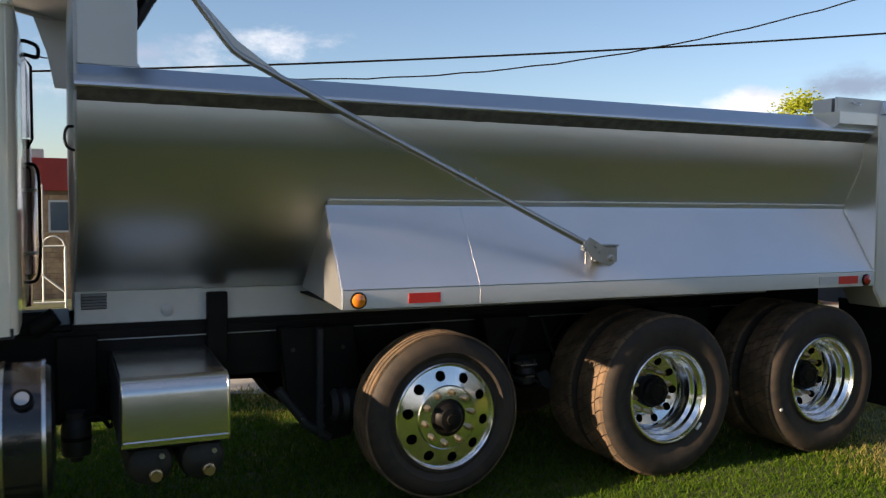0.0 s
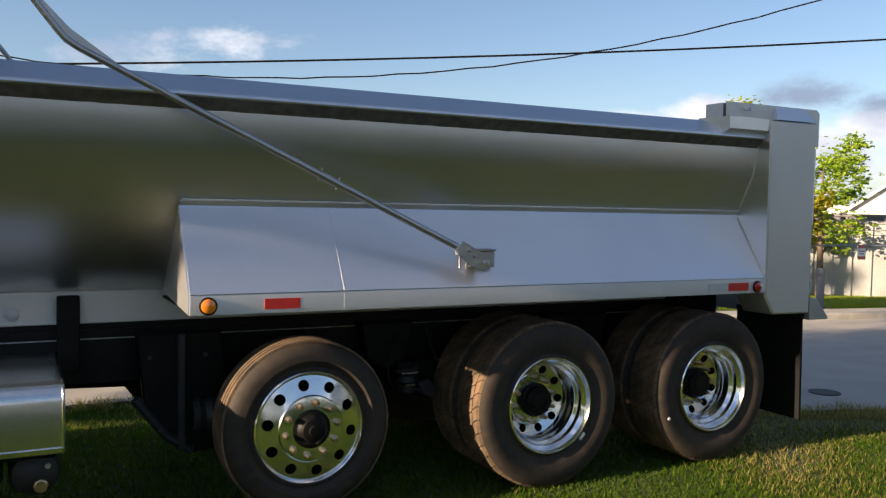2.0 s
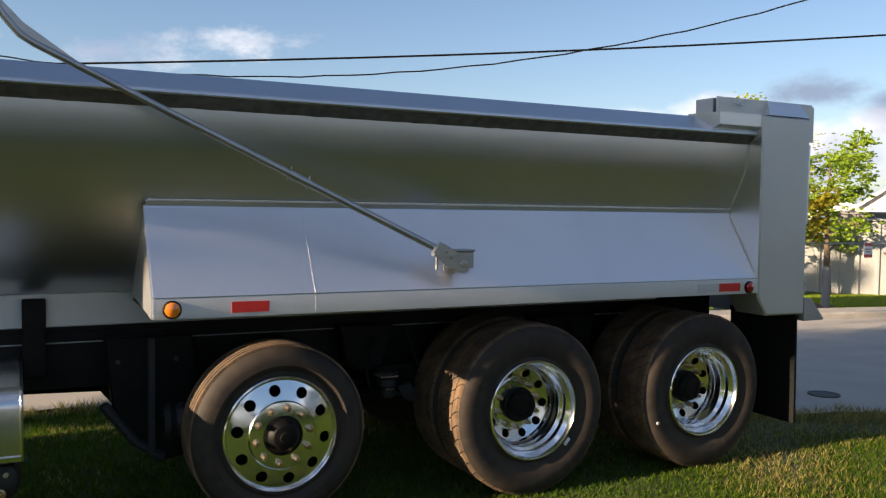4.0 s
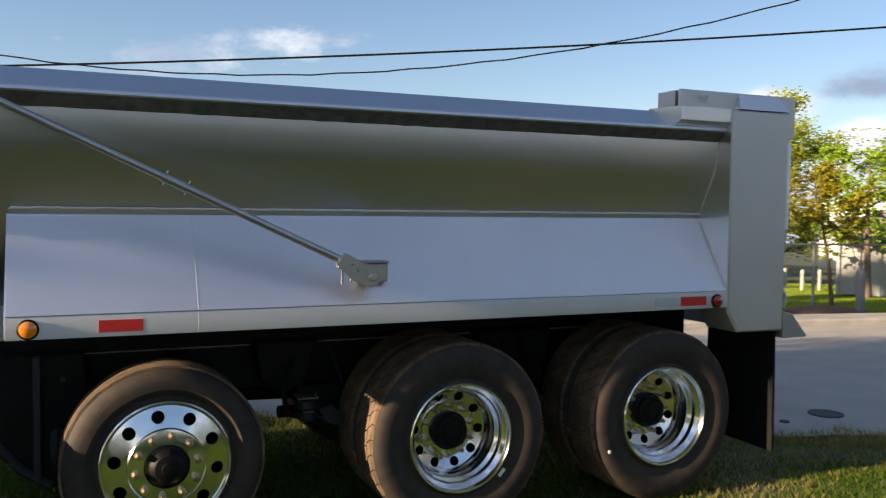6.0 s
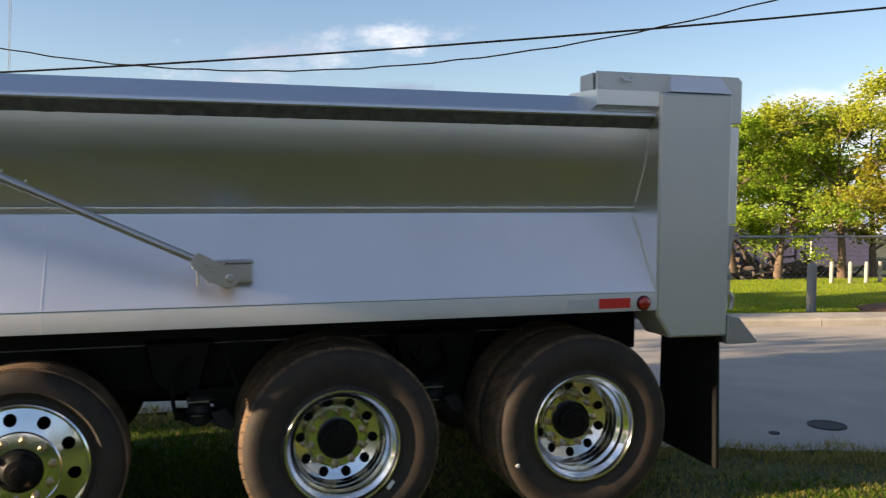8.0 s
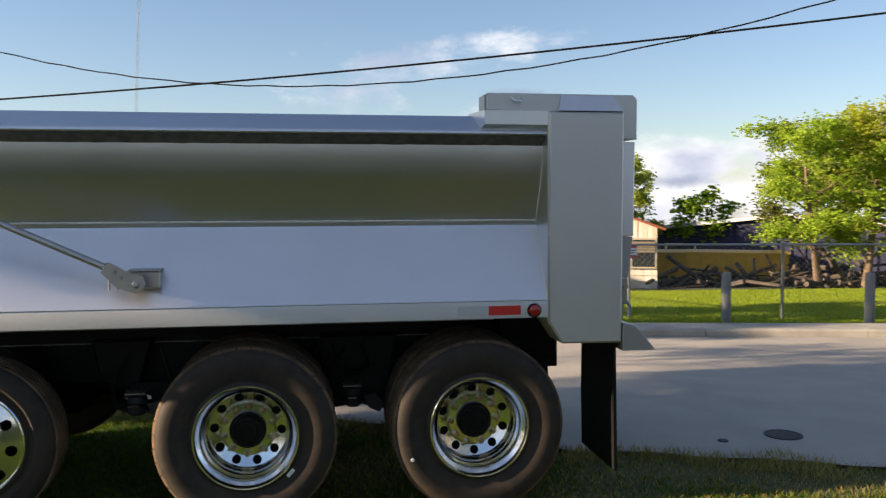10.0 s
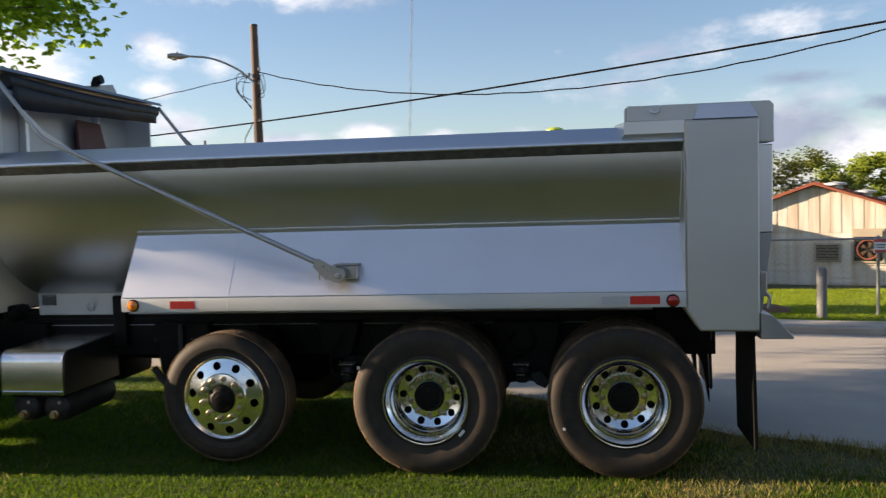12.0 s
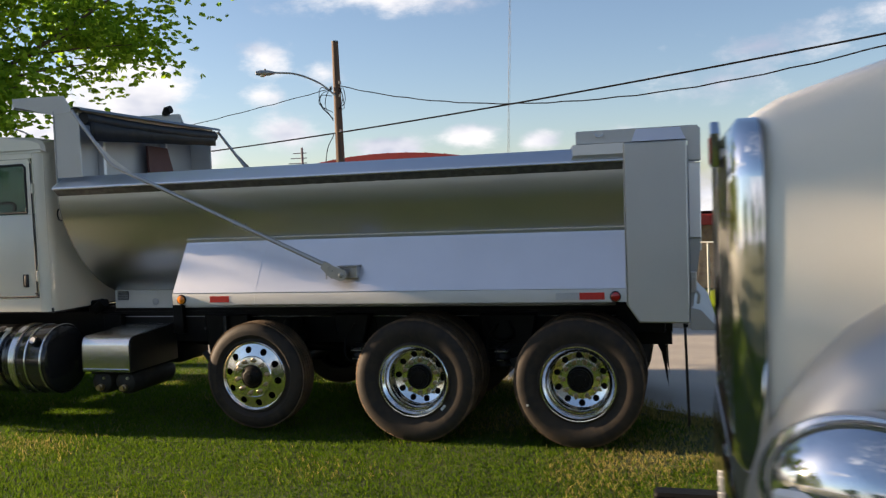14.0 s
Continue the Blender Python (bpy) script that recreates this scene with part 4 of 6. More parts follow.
        P("tail_hanger", prism([(1.62, 1.16), (1.62, 0.98), (1.86, 0.86), (1.96, 0.62), (2.012, 0.325), (1.985, 0.98), (2.05, 1.0), (2.05, 1.16)], "y", (W - 0.98) if side else 0.90, (W - 0.90) if side else 0.98), BLACK)
        P("inner_panel", box(1.60, 2.0, y - 0.08, y + 0.2, 0.82, 1.16, 0.01), BLACK)
        P("mud_flap", prism([(2.155, 0.99), (2.163, 0.99), (2.178, 0.24), (2.170, 0.215), (2.158, 0.22), (2.150, 0.6)], "y", W - 0.66 if side else 0.03, W - 0.03 if side else 0.64), FLAP, "black rubber mud flap")
        P("flap_stay", box(2.14, 2.175, W - 0.66 if side else 0.03, W - 0.03 if side else 0.64, 0.965, 0.997, 0.004), BLACK)
    # air dryer hanging from the rail behind the fuel tank
    dryer = P("air_dryer", lathe([(0, 0.33), (0.03, 0.335), (0.035, 0.36), (0.07, 0.372), (0.075, 0.40), (0.075, 0.52), (0.068, 0.545), (0.05, 0.56), (0.05, 0.60), (0, 0.602)], 20, centre=(-3.41, 0.70, 0), axis="z"), DARK_TRIM, "black air dryer canister")
    part("strap", lathe([(0.0755, 0.45), (0.078, 0.452), (0.078, 0.472), (0.0755, 0.474)], 20, centre=(-3.41, 0.70, 0), axis="z"), BLACK, dryer)
    P("dryer_bracket", prism([(-3.50, 0.98), (-3.30, 0.98), (-3.30, 0.58), (-3.36, 0.50), (-3.46, 0.50), (-3.50, 0.58)], "y", 0.775, 0.86, bevel=0.006), BLACK)
    P("dryer_hose", tube(smooth_line([(-3.37, 0.70, 0.55), (-3.29, 0.69, 0.56), (-3.24, 0.70, 0.50), (-3.22, 0.74, 0.62), (-3.24, 0.84, 0.80)], 5), 0.012, 8), BLACK)
    # slack air lines between the axles
    rnd = random.Random(5)
    for k in range(9):
        x, y = -1.0 + rnd.random() * 2.1, 0.66 + rnd.random() * 0.2
        P("air_line", tube(smooth_line([(x, y, 0.95), (x + rnd.uniform(-0.1, 0.1), y - 0.05, 0.78 - rnd.random() * 0.12), (x + rnd.uniform(0.1, 0.3), y, 0.62 + rnd.random() * 0.2), (x + rnd.uniform(0.2, 0.4), y, 0.93)], 5), 0.010, 6), BLACK)
    for x in (-0.70, 0.63):
        chamber = P("brake_chamber", lathe([(0, 0.525), (0.035, 0.528), (0.058, 0.545), (0.062, 0.585), (0.070, 0.592), (0.070, 0.604), (0.062, 0.610), (0.058, 0.645), (0.04, 0.66), (0, 0.662)], 22, centre=(x, 0.66, 0), axis="z"), DARK_TRIM, "black round brake chamber")
        part("clamp_band", lathe([(0.071, 0.592), (0.074, 0.594), (0.074, 0.602), (0.071, 0.604)], 22, centre=(x, 0.66, 0), axis="z"), BLACK, chamber)
        part("clamp_bolt", tube([(x - 0.04, 0.584, 0.598), (x + 0.02, 0.580, 0.598)], 0.006, 6), STEEL, chamber)
        part("top_plate", box(x - 0.065, x + 0.055, 0.60, 0.72, 0.664, 0.674, 0.003), STEEL, chamber)
        for dx in (-0.05, 0.04):
            part("stud", tube([(x + dx, 0.61, 0.655), (x + dx, 0.61, 0.70)], 0.008, 6), DARK_TRIM, chamber)
        P("chamber_bracket", prism([(x - 0.05, 0.72), (x + 0.22, 0.72), (x + 0.20, 0.50), (x + 0.12, 0.50), (x + 0.07, 0.66), (x - 0.05, 0.67)], "y", 0.70, 0.76, bevel=0.004), BLACK)
        P("slack_adjuster", prism([(x + 0.06, 0.60), (x + 0.14, 0.62), (x + 0.20, 0.54), (x + 0.17, 0.49), (x + 0.10, 0.52)], "y", 0.62, 0.65, bevel=0.004), DARK_TRIM)
        P("push_rod", tube([(x + 0.03, 0.64, 0.56), (x + 0.17, 0.64, 0.52)], 0.009, 8), DARK_TRIM)
        P("air_hose", tube(smooth_line([(x - 0.02, 0.64, 0.55), (x - 0.12, 0.63, 0.60), (x - 0.13, 0.66, 0.76), (x - 0.05, 0.70, 0.90)], 6), 0.011, 8), BLACK)
    # wheels: a single lift axle, then two driven axles with twin tyres
    wheel(truck, -1.507, 0.154, 0.511, False, 0.15)
    wheel(truck, -1.507, W - 0.154, 0.511, False, 0.7, flip=True)
    for x, turn in ((-0.004, 0.06), (1.340, 0.28)):
        outer = wheel(truck, x, 0.063, 0.514, True, turn)
        if x < 0.5:
            part("paper_tag", box(-0.027, 0.027, 0.002, 0.010, -0.351, -0.329, 0.002), SIGN_WHITE, outer, "small white sticker", at=Matrix.Rotation(-0.85 - turn, 4, "Y"))
        else:
            part("paint_dab", lathe([(0.012, -0.008), (0.011, -0.0145), (0, -0.015)], 12, centre=(0, 0, -0.453)), SIGN_WHITE, outer, "dab of pale paint", at=Matrix.Rotation(1.16 - turn, 4, "Y"))
        wheel(truck, x, 0.40, 0.514, True, turn + 0.2, inner=True)
        wheel(truck, x, W - 0.063, 0.514, True, turn + 0.4, flip=True)
        wheel(truck, x, W - 0.40, 0.514, True, turn, flip=True, inner=True)

    # polished box with two air tanks below
    cover = [(0.86, 0.535), (0.86, 0.892), (0.19, 0.862)] + [(0.185 - 0.085 * math.sin(k * math.pi / 10), 0.777 + 0.085 * math.cos(k * math.pi / 10)) for k in range(1, 6)] + [(0.095, 0.56), (0.10, 0.535)]
    step_box = P("battery_box", prism(cover, "x", -3.222, -2.727), BOX_ALU, "polished aluminium box cover with rounded edge")
    part("edge_trim", tube([(-2.726, y, z) for y, z in cover[2:]], 0.006, 6), ALU, step_box)
    part("edge_trim", tube([(-3.222, y, z) for y, z in cover[2:]], 0.006, 6), ALU, step_box)
    part("bottom_trim", box(-3.224, -2.725, 0.088, 0.10, 0.535, 0.565, 0.004), ALU, step_box)
    part("side_plate", prism([(y * 0.98 + 0.012, z * 0.985 + 0.006) for y, z in cover], "x", -2.722, -2.716), DARK_ALU, step_box)
    part("side_plate", prism([(y * 0.98 + 0.012, z * 0.985 + 0.006) for y, z in cover], "x", -3.233, -3.227), DARK_TRIM, step_box)
    P("box_bracket", box(-3.20, -2.75, 0.16, 0.86, 0.50, 0.54, 0.01), BLACK)
    for x in (-3.09, -2.84):
        tank = P("air_tank", lathe([(0, 0.14), (0.06, 0.15), (0.10, 0.18), (0.115, 0.23), (0.115, 0.80), (0.10, 0.84), (0, 0.87)], 28, centre=(x, 0, 0.425)), TANK_DUST, "dusty black air tank")
        part("drain_fitting", lathe([(0.032, 0.15), (0.032, 0.115), (0.024, 0.112), (0.024, 0.085), (0, 0.085)], 8, centre=(x + 0.02, 0, 0.385)), BRASS, tank, "brass drain fitting")
        part("plug", lathe([(0.014, 0.155), (0.014, 0.135), (0, 0.135)], 6, centre=(x + 0.05, 0, 0.47)), STEEL, tank)
    # round tanks ahead of it
    R = 0.325
    drum = P("fuel_tank", lathe([(0, -3.505), (0.25, -3.51), (0.30, -3.525), (R, -3.56), (R, -3.97), (R - 0.02, -4.0), (0, -4.0)], 48, centre=(0, 0.25, 0.63), axis="x"), GLOSS_BLACK, "dark round tank with chrome straps")
    for x in (-3.555, -3.725):
        part("strap", lathe([(R + 0.001, x - 0.010), (R + 0.008, x - 0.008), (R + 0.008, x + 0.008), (R + 0.001, x + 0.010)], 48, centre=(0, 0.25, 0.63), axis="x"), BOX_ALU, drum, "bright metal strap")
    part("filler_cap", tube([(-3.64, 0.01, 0.82), (-3.64, -0.045, 0.845)], 0.045, 20), BLACK, drum)
    part("cap_face", tube([(-3.64, -0.045, 0.845), (-3.64, -0.055, 0.85)], 0.030, 20), STEEL, drum)
    big = P("main_tank", lathe([(0, -4.03), (0.28, -4.03), (R, -4.06), (R, -5.5), (0.28, -5.53), (0, -5.53)], 48, centre=(0, 0.25, 0.63), axis="x"), ALU, "polished aluminium fuel tank")
    part("tank_step", prism([(-0.14, 0.36), (-0.15, 0.86), (-0.10, 0.95), (0.10, 0.965), (0.10, 0.93), (-0.02, 0.90), (-0.07, 0.80), (-0.06, 0.36)], "x", -5.3, -4.06, bevel=0.006), ALU, big, "bright step panel")
    part("tread_bar", box(-5.3, -4.06, -0.165, -0.14, 0.37, 0.42, 0.006), STEEL, big)
    for x in (-3.87,):
        part("strap", lathe([(R + 0.001, x - 0.035), (R + 0.014, x - 0.03), (R + 0.014, x + 0.03), (R + 0.001, x + 0.035)], 48, centre=(0, 0.25, 0.63), axis="x"), BOX_ALU, drum)

    # cab: panels with window openings on both sides
    cx0, cx1, cy0, cy1, cz0, cz1 = -5.35, -3.66, 0.25, W - 0.25, 1.075, 2.76
    rim = []
    rad = 0.11
    for px, py, a0 in ((cx1 - rad, cy0 + rad, -90), (cx1 - rad, cy1 - rad, 0)):
        rim += [(px + rad * math.cos(radians(a0 + k * 15)), py + rad * math.sin(radians(a0 + k * 15))) for k in range(7)]
    wrap = [(-3.775, cy0)] + rim + [(-3.775, cy1)]
    shell = bmesh.new()
    prism(wrap + [(-3.775, cy1 - 0.03), (-3.69, cy1 - 0.03), (-3.69, cy0 + 0.03), (-3.775, cy0 + 0.03)], "z", cz0, 2.62, shell)
    P("cab_back", shell, WHITE_PAINT, "white rear wall of the cab")
    roof = [(-5.2, 2.60), (-3.66, 2.60), (-3.665, 2.66), (-3.70, 2.71), (-3.80, 2.745), (-4.2, 2.77), (-4.9, 2.74), (-5.1, 2.68)]
    P("cab_roof", prism(roof, "y", cy0 + 0.01, cy1 - 0.01, bevel=0.03), WHITE_PAINT, "white rounded cab roof")
    P("drip_rail", box(-5.0, -3.68, cy0 - 0.006, cy0 + 0.01, 2.595, 2.615, 0.004), WHITE_PAINT)
    for side in (0, 1):
        y0, y1 = (cy0, cy0 + 0.03) if not side else (cy1 - 0.03, cy1)
        P("cab_sill", box(cx0, -3.775, y0, y1, cz0, 1.21, 0.006), WHITE_PAINT)
        P("door_post", box(-3.80, -3.775, y0, y1, 1.21, 2.60, 0.006), WHITE_PAINT)
        P("windscreen_post", prism([(-5.35, 1.21), (-5.12, 1.21), (-4.92, 2.60), (-5.0, 2.60), (-5.35, 2.0)], "y", y0, y1), WHITE_PAINT)
        P("door_header", box(-5.0, -3.80, y0, y1, 2.545, 2.60, 0.004), WHITE_PAINT)
        s = -0.012 if not side else 0.012
        door = P("cab_door", box(-5.12, -3.812, y0 + s, y1 + s, 1.222, 2.015, 0.012, segs=2), WHITE_PAINT, "white cab door with tinted window")
        part("window_frame", prism([(-3.812, 2.015), (-3.812, 2.50), (-3.83, 2.54), (-4.95, 2.54), (-5.05, 2.015), (-4.98, 2.015), (-4.90, 2.49), (-3.885, 2.49), (-3.865, 2.47), (-3.865, 2.015)], "y", y0 + s, y1 + s), WHITE_PAINT, door)
        edging = [(-3.868, 2.03), (-3.868, 2.465), (-3.89, 2.487), (-4.90, 2.487), (-4.97, 2.03)]
        part("window_seal", tube([(x, y0 + s - 0.001, z) for x, z in edging + edging[:1]], 0.012, 8), DARK_TRIM, door)
        glass = part("window_pane", prism(edging, "y", (y0 + y1) / 2 - 0.003, (y0 + y1) / 2 + 0.003), TEAL_GLASS, door, "teal tinted pane")
        glass.visible_shadow = False
        out = -1 if not side else 1
        yo = y0 if not side else y1
        handle = part("door_handle", box(-3.955, -3.895, min(yo + out * 0.012, yo + out * 0.02), max(yo + out * 0.012, yo + out * 0.02), 1.315, 1.44, 0.01, segs=2), DARK_TRIM, door, "black pull handle")
        part("door_gap", tube(smooth_line([(-3.808, yo + out * 0.011, 2.5), (-3.808, yo + out * 0.011, 1.35), (-3.83, yo + out * 0.011, 1.26), (-3.90, yo + out * 0.011, 1.225), (-5.1, yo + out * 0.011, 1.222)], 6), 0.006, 6), DARK_TRIM, door)
        for z in (1.42, 2.26):
            part("hinge", box(-3.806, -3.78, min(yo, yo + out * 0.025), max(yo, yo + out * 0.025), z - 0.05, z + 0.05, 0.006), WHITE_PAINT, door)
    P("cab_floor", box(cx0, -3.68, cy0 + 0.03, cy1 - 0.03, 1.06, 1.11), DARK_TRIM)
    P("dashboard", prism([(-5.3, 1.8), (-5.3, 2.02), (-4.95, 2.0), (-4.85, 1.9), (-4.95, 1.6), (-5.3, 1.5)], "y", cy0 + 0.04, cy1 - 0.04, bevel=0.02), DARK_TRIM)
    P("steering_wheel", lathe([(0.22 + 0.018 * math.cos(k * math.pi / 4), 0.018 * math.sin(k * math.pi / 4)) for k in range(8)], 28, axis="z", closed=True), DARK_TRIM, "black steering wheel", at=Matrix.Translation((-4.68, 0.68, 2.03)) @ Matrix.Rotation(radians(-32), 4, "Y"))
    for y in (0.70, W - 0.70):
        P("cab_seat", prism([(-4.45, 1.5), (-3.98, 1.5), (-3.90, 1.62), (-3.86, 1.92), (-3.92, 1.98), (-4.0, 1.94), (-4.06, 1.72), (-4.45, 1.66)], "y", y - 0.25, y + 0.25, bevel=0.03), DARK_TRIM)
    P("windscreen", prism([(-5.18, 1.98), (-5.17, 1.98), (-4.97, 2.60), (-4.98, 2.60)], "y", cy0 + 0.04, cy1 - 0.04), TEAL_GLASS)
    P("bonnet", prism([(-5.36, 1.10), (-5.36, 1.95), (-6.2, 1.90), (-7.0, 1.78), (-7.2, 1.60), (-7.2, 0.95), (-6.6, 0.95), (-6.4, 1.15)], "y", 0.42, W - 0.42, bevel=0.06), WHITE_PAINT, "white bonnet")
    for y0, y1 in ((0.02, 0.46), (W - 0.46, W - 0.02)):
        arc = [(-6.55 + 0.66 * math.cos(radians(a)), 0.55 + 0.62 * math.sin(radians(a))) for a in range(10, 171, 16)]
        arc2 = [(-6.55 + 0.62 * math.cos(radians(a)), 0.55 + 0.58 * math.sin(radians(a))) for a in range(170, 9, -16)]
        P("front_wing", prism(arc + arc2, "y", y0, y1), WHITE_PAINT)
    P("front_bumper", box(-7.35, -7.2, 0.05, W - 0.05, 0.45, 0.8, 0.03), CHROME)
    wheel(truck, -6.55, 0.03, 0.505, False, 0.3)
    wheel(truck, -6.55, W - 0.15, 0.505, False, 0.9, flip=True)
    # behind the cab: exhaust on the far side, handles
    yx = W - 0.28
    xs = -3.685
    stack = P("exhaust_muffler", tube([(xs, yx, 1.0), (xs, yx, 1.18), (xs, yx, 1.22), (xs, yx, 1.92), (xs, yx, 1.97), (xs, yx, 2.12)], [0.05, 0.05, 0.085, 0.085, 0.05, 0.05], 24), HEAT_SHIELD, "heat-tinted muffler behind the cab")
    part("guard_bar", tube(smooth_line([(xs - 0.01, yx - 0.09, 1.95), (xs + 0.085, yx - 0.09, 1.92), (xs + 0.098, yx - 0.09, 1.6), (xs + 0.088, yx - 0.09, 1.22), (xs + 0.01, yx - 0.09, 1.16)], 5), 0.011, 8), BLACK, stack)
    for z in (1.36, 1.78):
        part("clamp", lathe([(0.087, z - 0.012), (0.089, z - 0.010), (0.089, z + 0.010), (0.087, z + 0.012)], 24, centre=(xs, yx, 0), axis="z"), STEEL, stack)
    guard = P("rear_mirror", box(xs - 0.06, xs + 0.025, yx - 0.03, yx + 0.02, 2.10, 2.68, 0.012, segs=2), WHITE_PAINT, "pale-backed mirror in a black frame")
    part("mirror_glass", box(xs - 0.005, xs + 0.052, yx - 0.036, yx - 0.0315, 2.13, 2.66, 0.001), SKY_MIRROR, guard, "mirror glass")
    part("mirror_frame", tube([(xs + 0.0, yx - 0.034, 2.10), (xs + 0.0, yx - 0.034, 2.70), (xs + 0.055, yx - 0.034, 2.60), (xs + 0.058, yx - 0.034, 2.12), (xs + 0.035, yx - 0.034, 2.06), (xs + 0.0, yx - 0.034, 2.12)], 0.010, 8), BLACK, guard)
    part("mirror_bracket", tube(smooth_line([(xs - 0.03, yx, 2.77), (xs + 0.03, yx, 2.77), (xs + 0.095, yx, 2.74), (xs + 0.095, yx, 2.67), (xs + 0.03, yx, 2.68), (xs - 0.03, yx, 2.70)], 5), 0.013, 8), BLACK, guard)
    P("work_lamp", tube([(-3.60, 2.208, 3.12), (-3.60, 2.208, 3.155), (-3.59, 2.208, 3.18), (-3.53, 2.208, 3.19)], 0.045, 14), BLACK, "black work lamp on the shield")
    P("catwalk", box(-3.64, -3.42, 0.86, 1.64, 1.0, 1.04, 0.01), BLACK)
    P("cab_mount", box(-3.70, -3.55, 0.80, 0.95, 1.0, 1.12, 0.015), BLACK)
    P("cab_damper", tube([(-3.62, 0.80, 1.02), (-3.50, 0.80, 1.10)], 0.05, 12), BLACK)
    return truck


dump_truck()


# ---- the second truck, nose only in view ----
def parked_truck():
    truck = thing("parked_truck", (4.6, -4.05, 0), "white truck nose with chrome grille parked on grass", "truck")
    P = lambda name, bm, mat, label="", **k: part(name, bm, mat, truck, label, **k)
    yc = -4.05
    hood = bmesh.new()  # cross-sections from the nose backwards
    rows = []
    for x, w, zt, zb in ((2.30, 0.475, 2.12, 1.28), (2.36, 0.50, 2.155, 1.26), (2.7, 0.58, 2.26, 1.2), (3.2, 0.68, 2.34, 1.15), (4.2, 0.80, 2.42, 1.1)):
        ring = []
        for k in range(13):
            a = math.pi * k / 12
            ex = 0.42
            c, s = math.cos(a), math.sin(a)
            y = yc - w * math.copysign(abs(c) ** ex, c)
            z = 1.62 + (zt - 1.62) * abs(s) ** ex if 0 < k < 12 else zb
            ring.append(hood.verts.new((x, y, z)))
        rows.append(ring)
    for a, b in zip(rows, rows[1:]):
        for k in range(12):
            hood.faces.new((a[k], a[k + 1], b[k + 1], b[k]))
    hood.faces.new(rows[0][::-1])
    P("bonnet", hood, WHITE_PAINT, "tall white bonnet", smooth=60)
    # chrome surround and mesh
    def outline(w, zt, zb, r):
        pts = []
        for cy, cz, a0 in ((yc + w - r, zt - r, 0), (yc - w + r, zt - r, 90), (yc - w + r, zb + r * 0.6, 180), (yc + w - r, zb + r * 0.6, 270)):
            for k in range(7):
                a = radians(a0 + 15 * k)
                pts.append((cy + r * math.cos(a), cz + r * (0.6 if a0 >= 180 else 1) * math.sin(a)))
        return pts
    big, small = outline(0.49, 2.10, 1.28, 0.14), outline(0.43, 2.03, 1.35, 0.11)
    sur = bmesh.new()
    n = len(big)
    loops = [[sur.verts.new((x, *p)) for p in line] for x, line in ((2.305, big), (2.262, big), (2.235, [((a[0] + b[0]) / 2, (a[1] + b[1]) / 2) for a, b in zip(big, small)]), (2.25, small), (2.33, small))]
    for a, b in zip(loops, loops[1:]):
        for k in range(n):
            sur.faces.new((a[k], a[(k + 1) % n], b[(k + 1) % n], b[k]))
    P("grille_surround", sur, CHROME, "polished chrome grille surround", smooth=60)
    mesh = bmesh.new()
    pitch = 0.030
    for k in range(31):
        z = 1.365 + pitch * 0.72 * k
        box(2.262, 2.268, yc - 0.42, yc + 0.42, z, z + 0.006, 0, mesh)
    for k in range(28):
        y = yc - 0.415 + pitch * k
        box(2.263, 2.267, y, y + 0.008, 1.36, 2.03, 0, mesh)
    P("grille_mesh", mesh, MESH_CHROME, "chrome wire-mesh grille", smooth=0)
    for k in range(5):
        y = yc - 0.30 + 0.15 * k
        P("grille_bar", box(2.245, 2.265, y - 0.008, y + 0.008, 1.36, 2.03, 0.003), CHROME)
    P("radiator", box(2.275, 2.298, yc - 0.43, yc + 0.43, 1.34, 2.04), DARK_TRIM)
    badge = P("badge", prism([(yc - 0.03, 2.0), (yc + 0.03, 2.0), (yc + 0.045, 2.09), (yc, 2.125), (yc - 0.045, 2.09)], "x", 2.215, 2.24, bevel=0.004), CHROME, "chrome shield badge")
    part("badge_face", prism([(yc - 0.02, 2.01), (yc + 0.02, 2.01), (yc + 0.03, 2.08), (yc - 0.03, 2.08)], "x", 2.211, 2.216), RED_LENS, badge)
    # bumper
    prof = [(2.40, 1.255), (2.29, 1.255), (2.245, 1.22), (2.235, 1.15), (2.235, 0.82), (2.25, 0.74), (2.40, 0.72)]
    P("bumper", prism(prof, "y", yc - 0.86, yc + 0.86, bevel=0.02), BUMPER_DARK, "deep chrome bumper, its dark reflection put into the colour")
    for y in (yc + 0.30, yc + 0.36):
        for z in (0.93, 1.0):
            P("bumper_slot", box(2.230, 2.236, y, y + 0.02, z, z + 0.045), SIGN_WHITE)
    P("tow_bracket", box(2.02, 2.33, yc + 0.55, yc + 0.63, 0.86, 0.90, 0.01), BLACK)
    # wing with its headlamp
    wing = bmesh.new()
    rows = []
    for k in range(15):
        a = radians(178 - 9.5 * k)
        x, z = 2.86 + 0.62 * math.cos(a), 1.17 + 0.60 * math.sin(a)
        rows.append([wing.verts.new(p) for p in ((x - 0.03 * math.cos(a), yc - 0.46, z + 0.02), (x, yc - 0.56, z + 0.015), (x + 0.01, yc - 0.66, z), (x + 0.03, yc - 0.73, z - 0.05), (x + 0.05, yc - 0.75, z - 0.16))])
    for a, b in zip(rows, rows[1:]):
        for k in range(4):
            wing.faces.new((a[k], a[k + 1], b[k + 1], b[k]))
    ob = P("front_wing", wing, SATIN_GREY, "satin grey rounded wing", smooth=60)
    th = ob.modifiers.new("thick", "SOLIDIFY")
    th.thickness = 0.02
    lamp_bm = lathe([(0.0, -0.085), (0.06, -0.08), (0.11, -0.06), (0.145, -0.025), (0.158, 0.0), (0.165, 0.02), (0.165, 0.09), (0.15, 0.12)], 36)
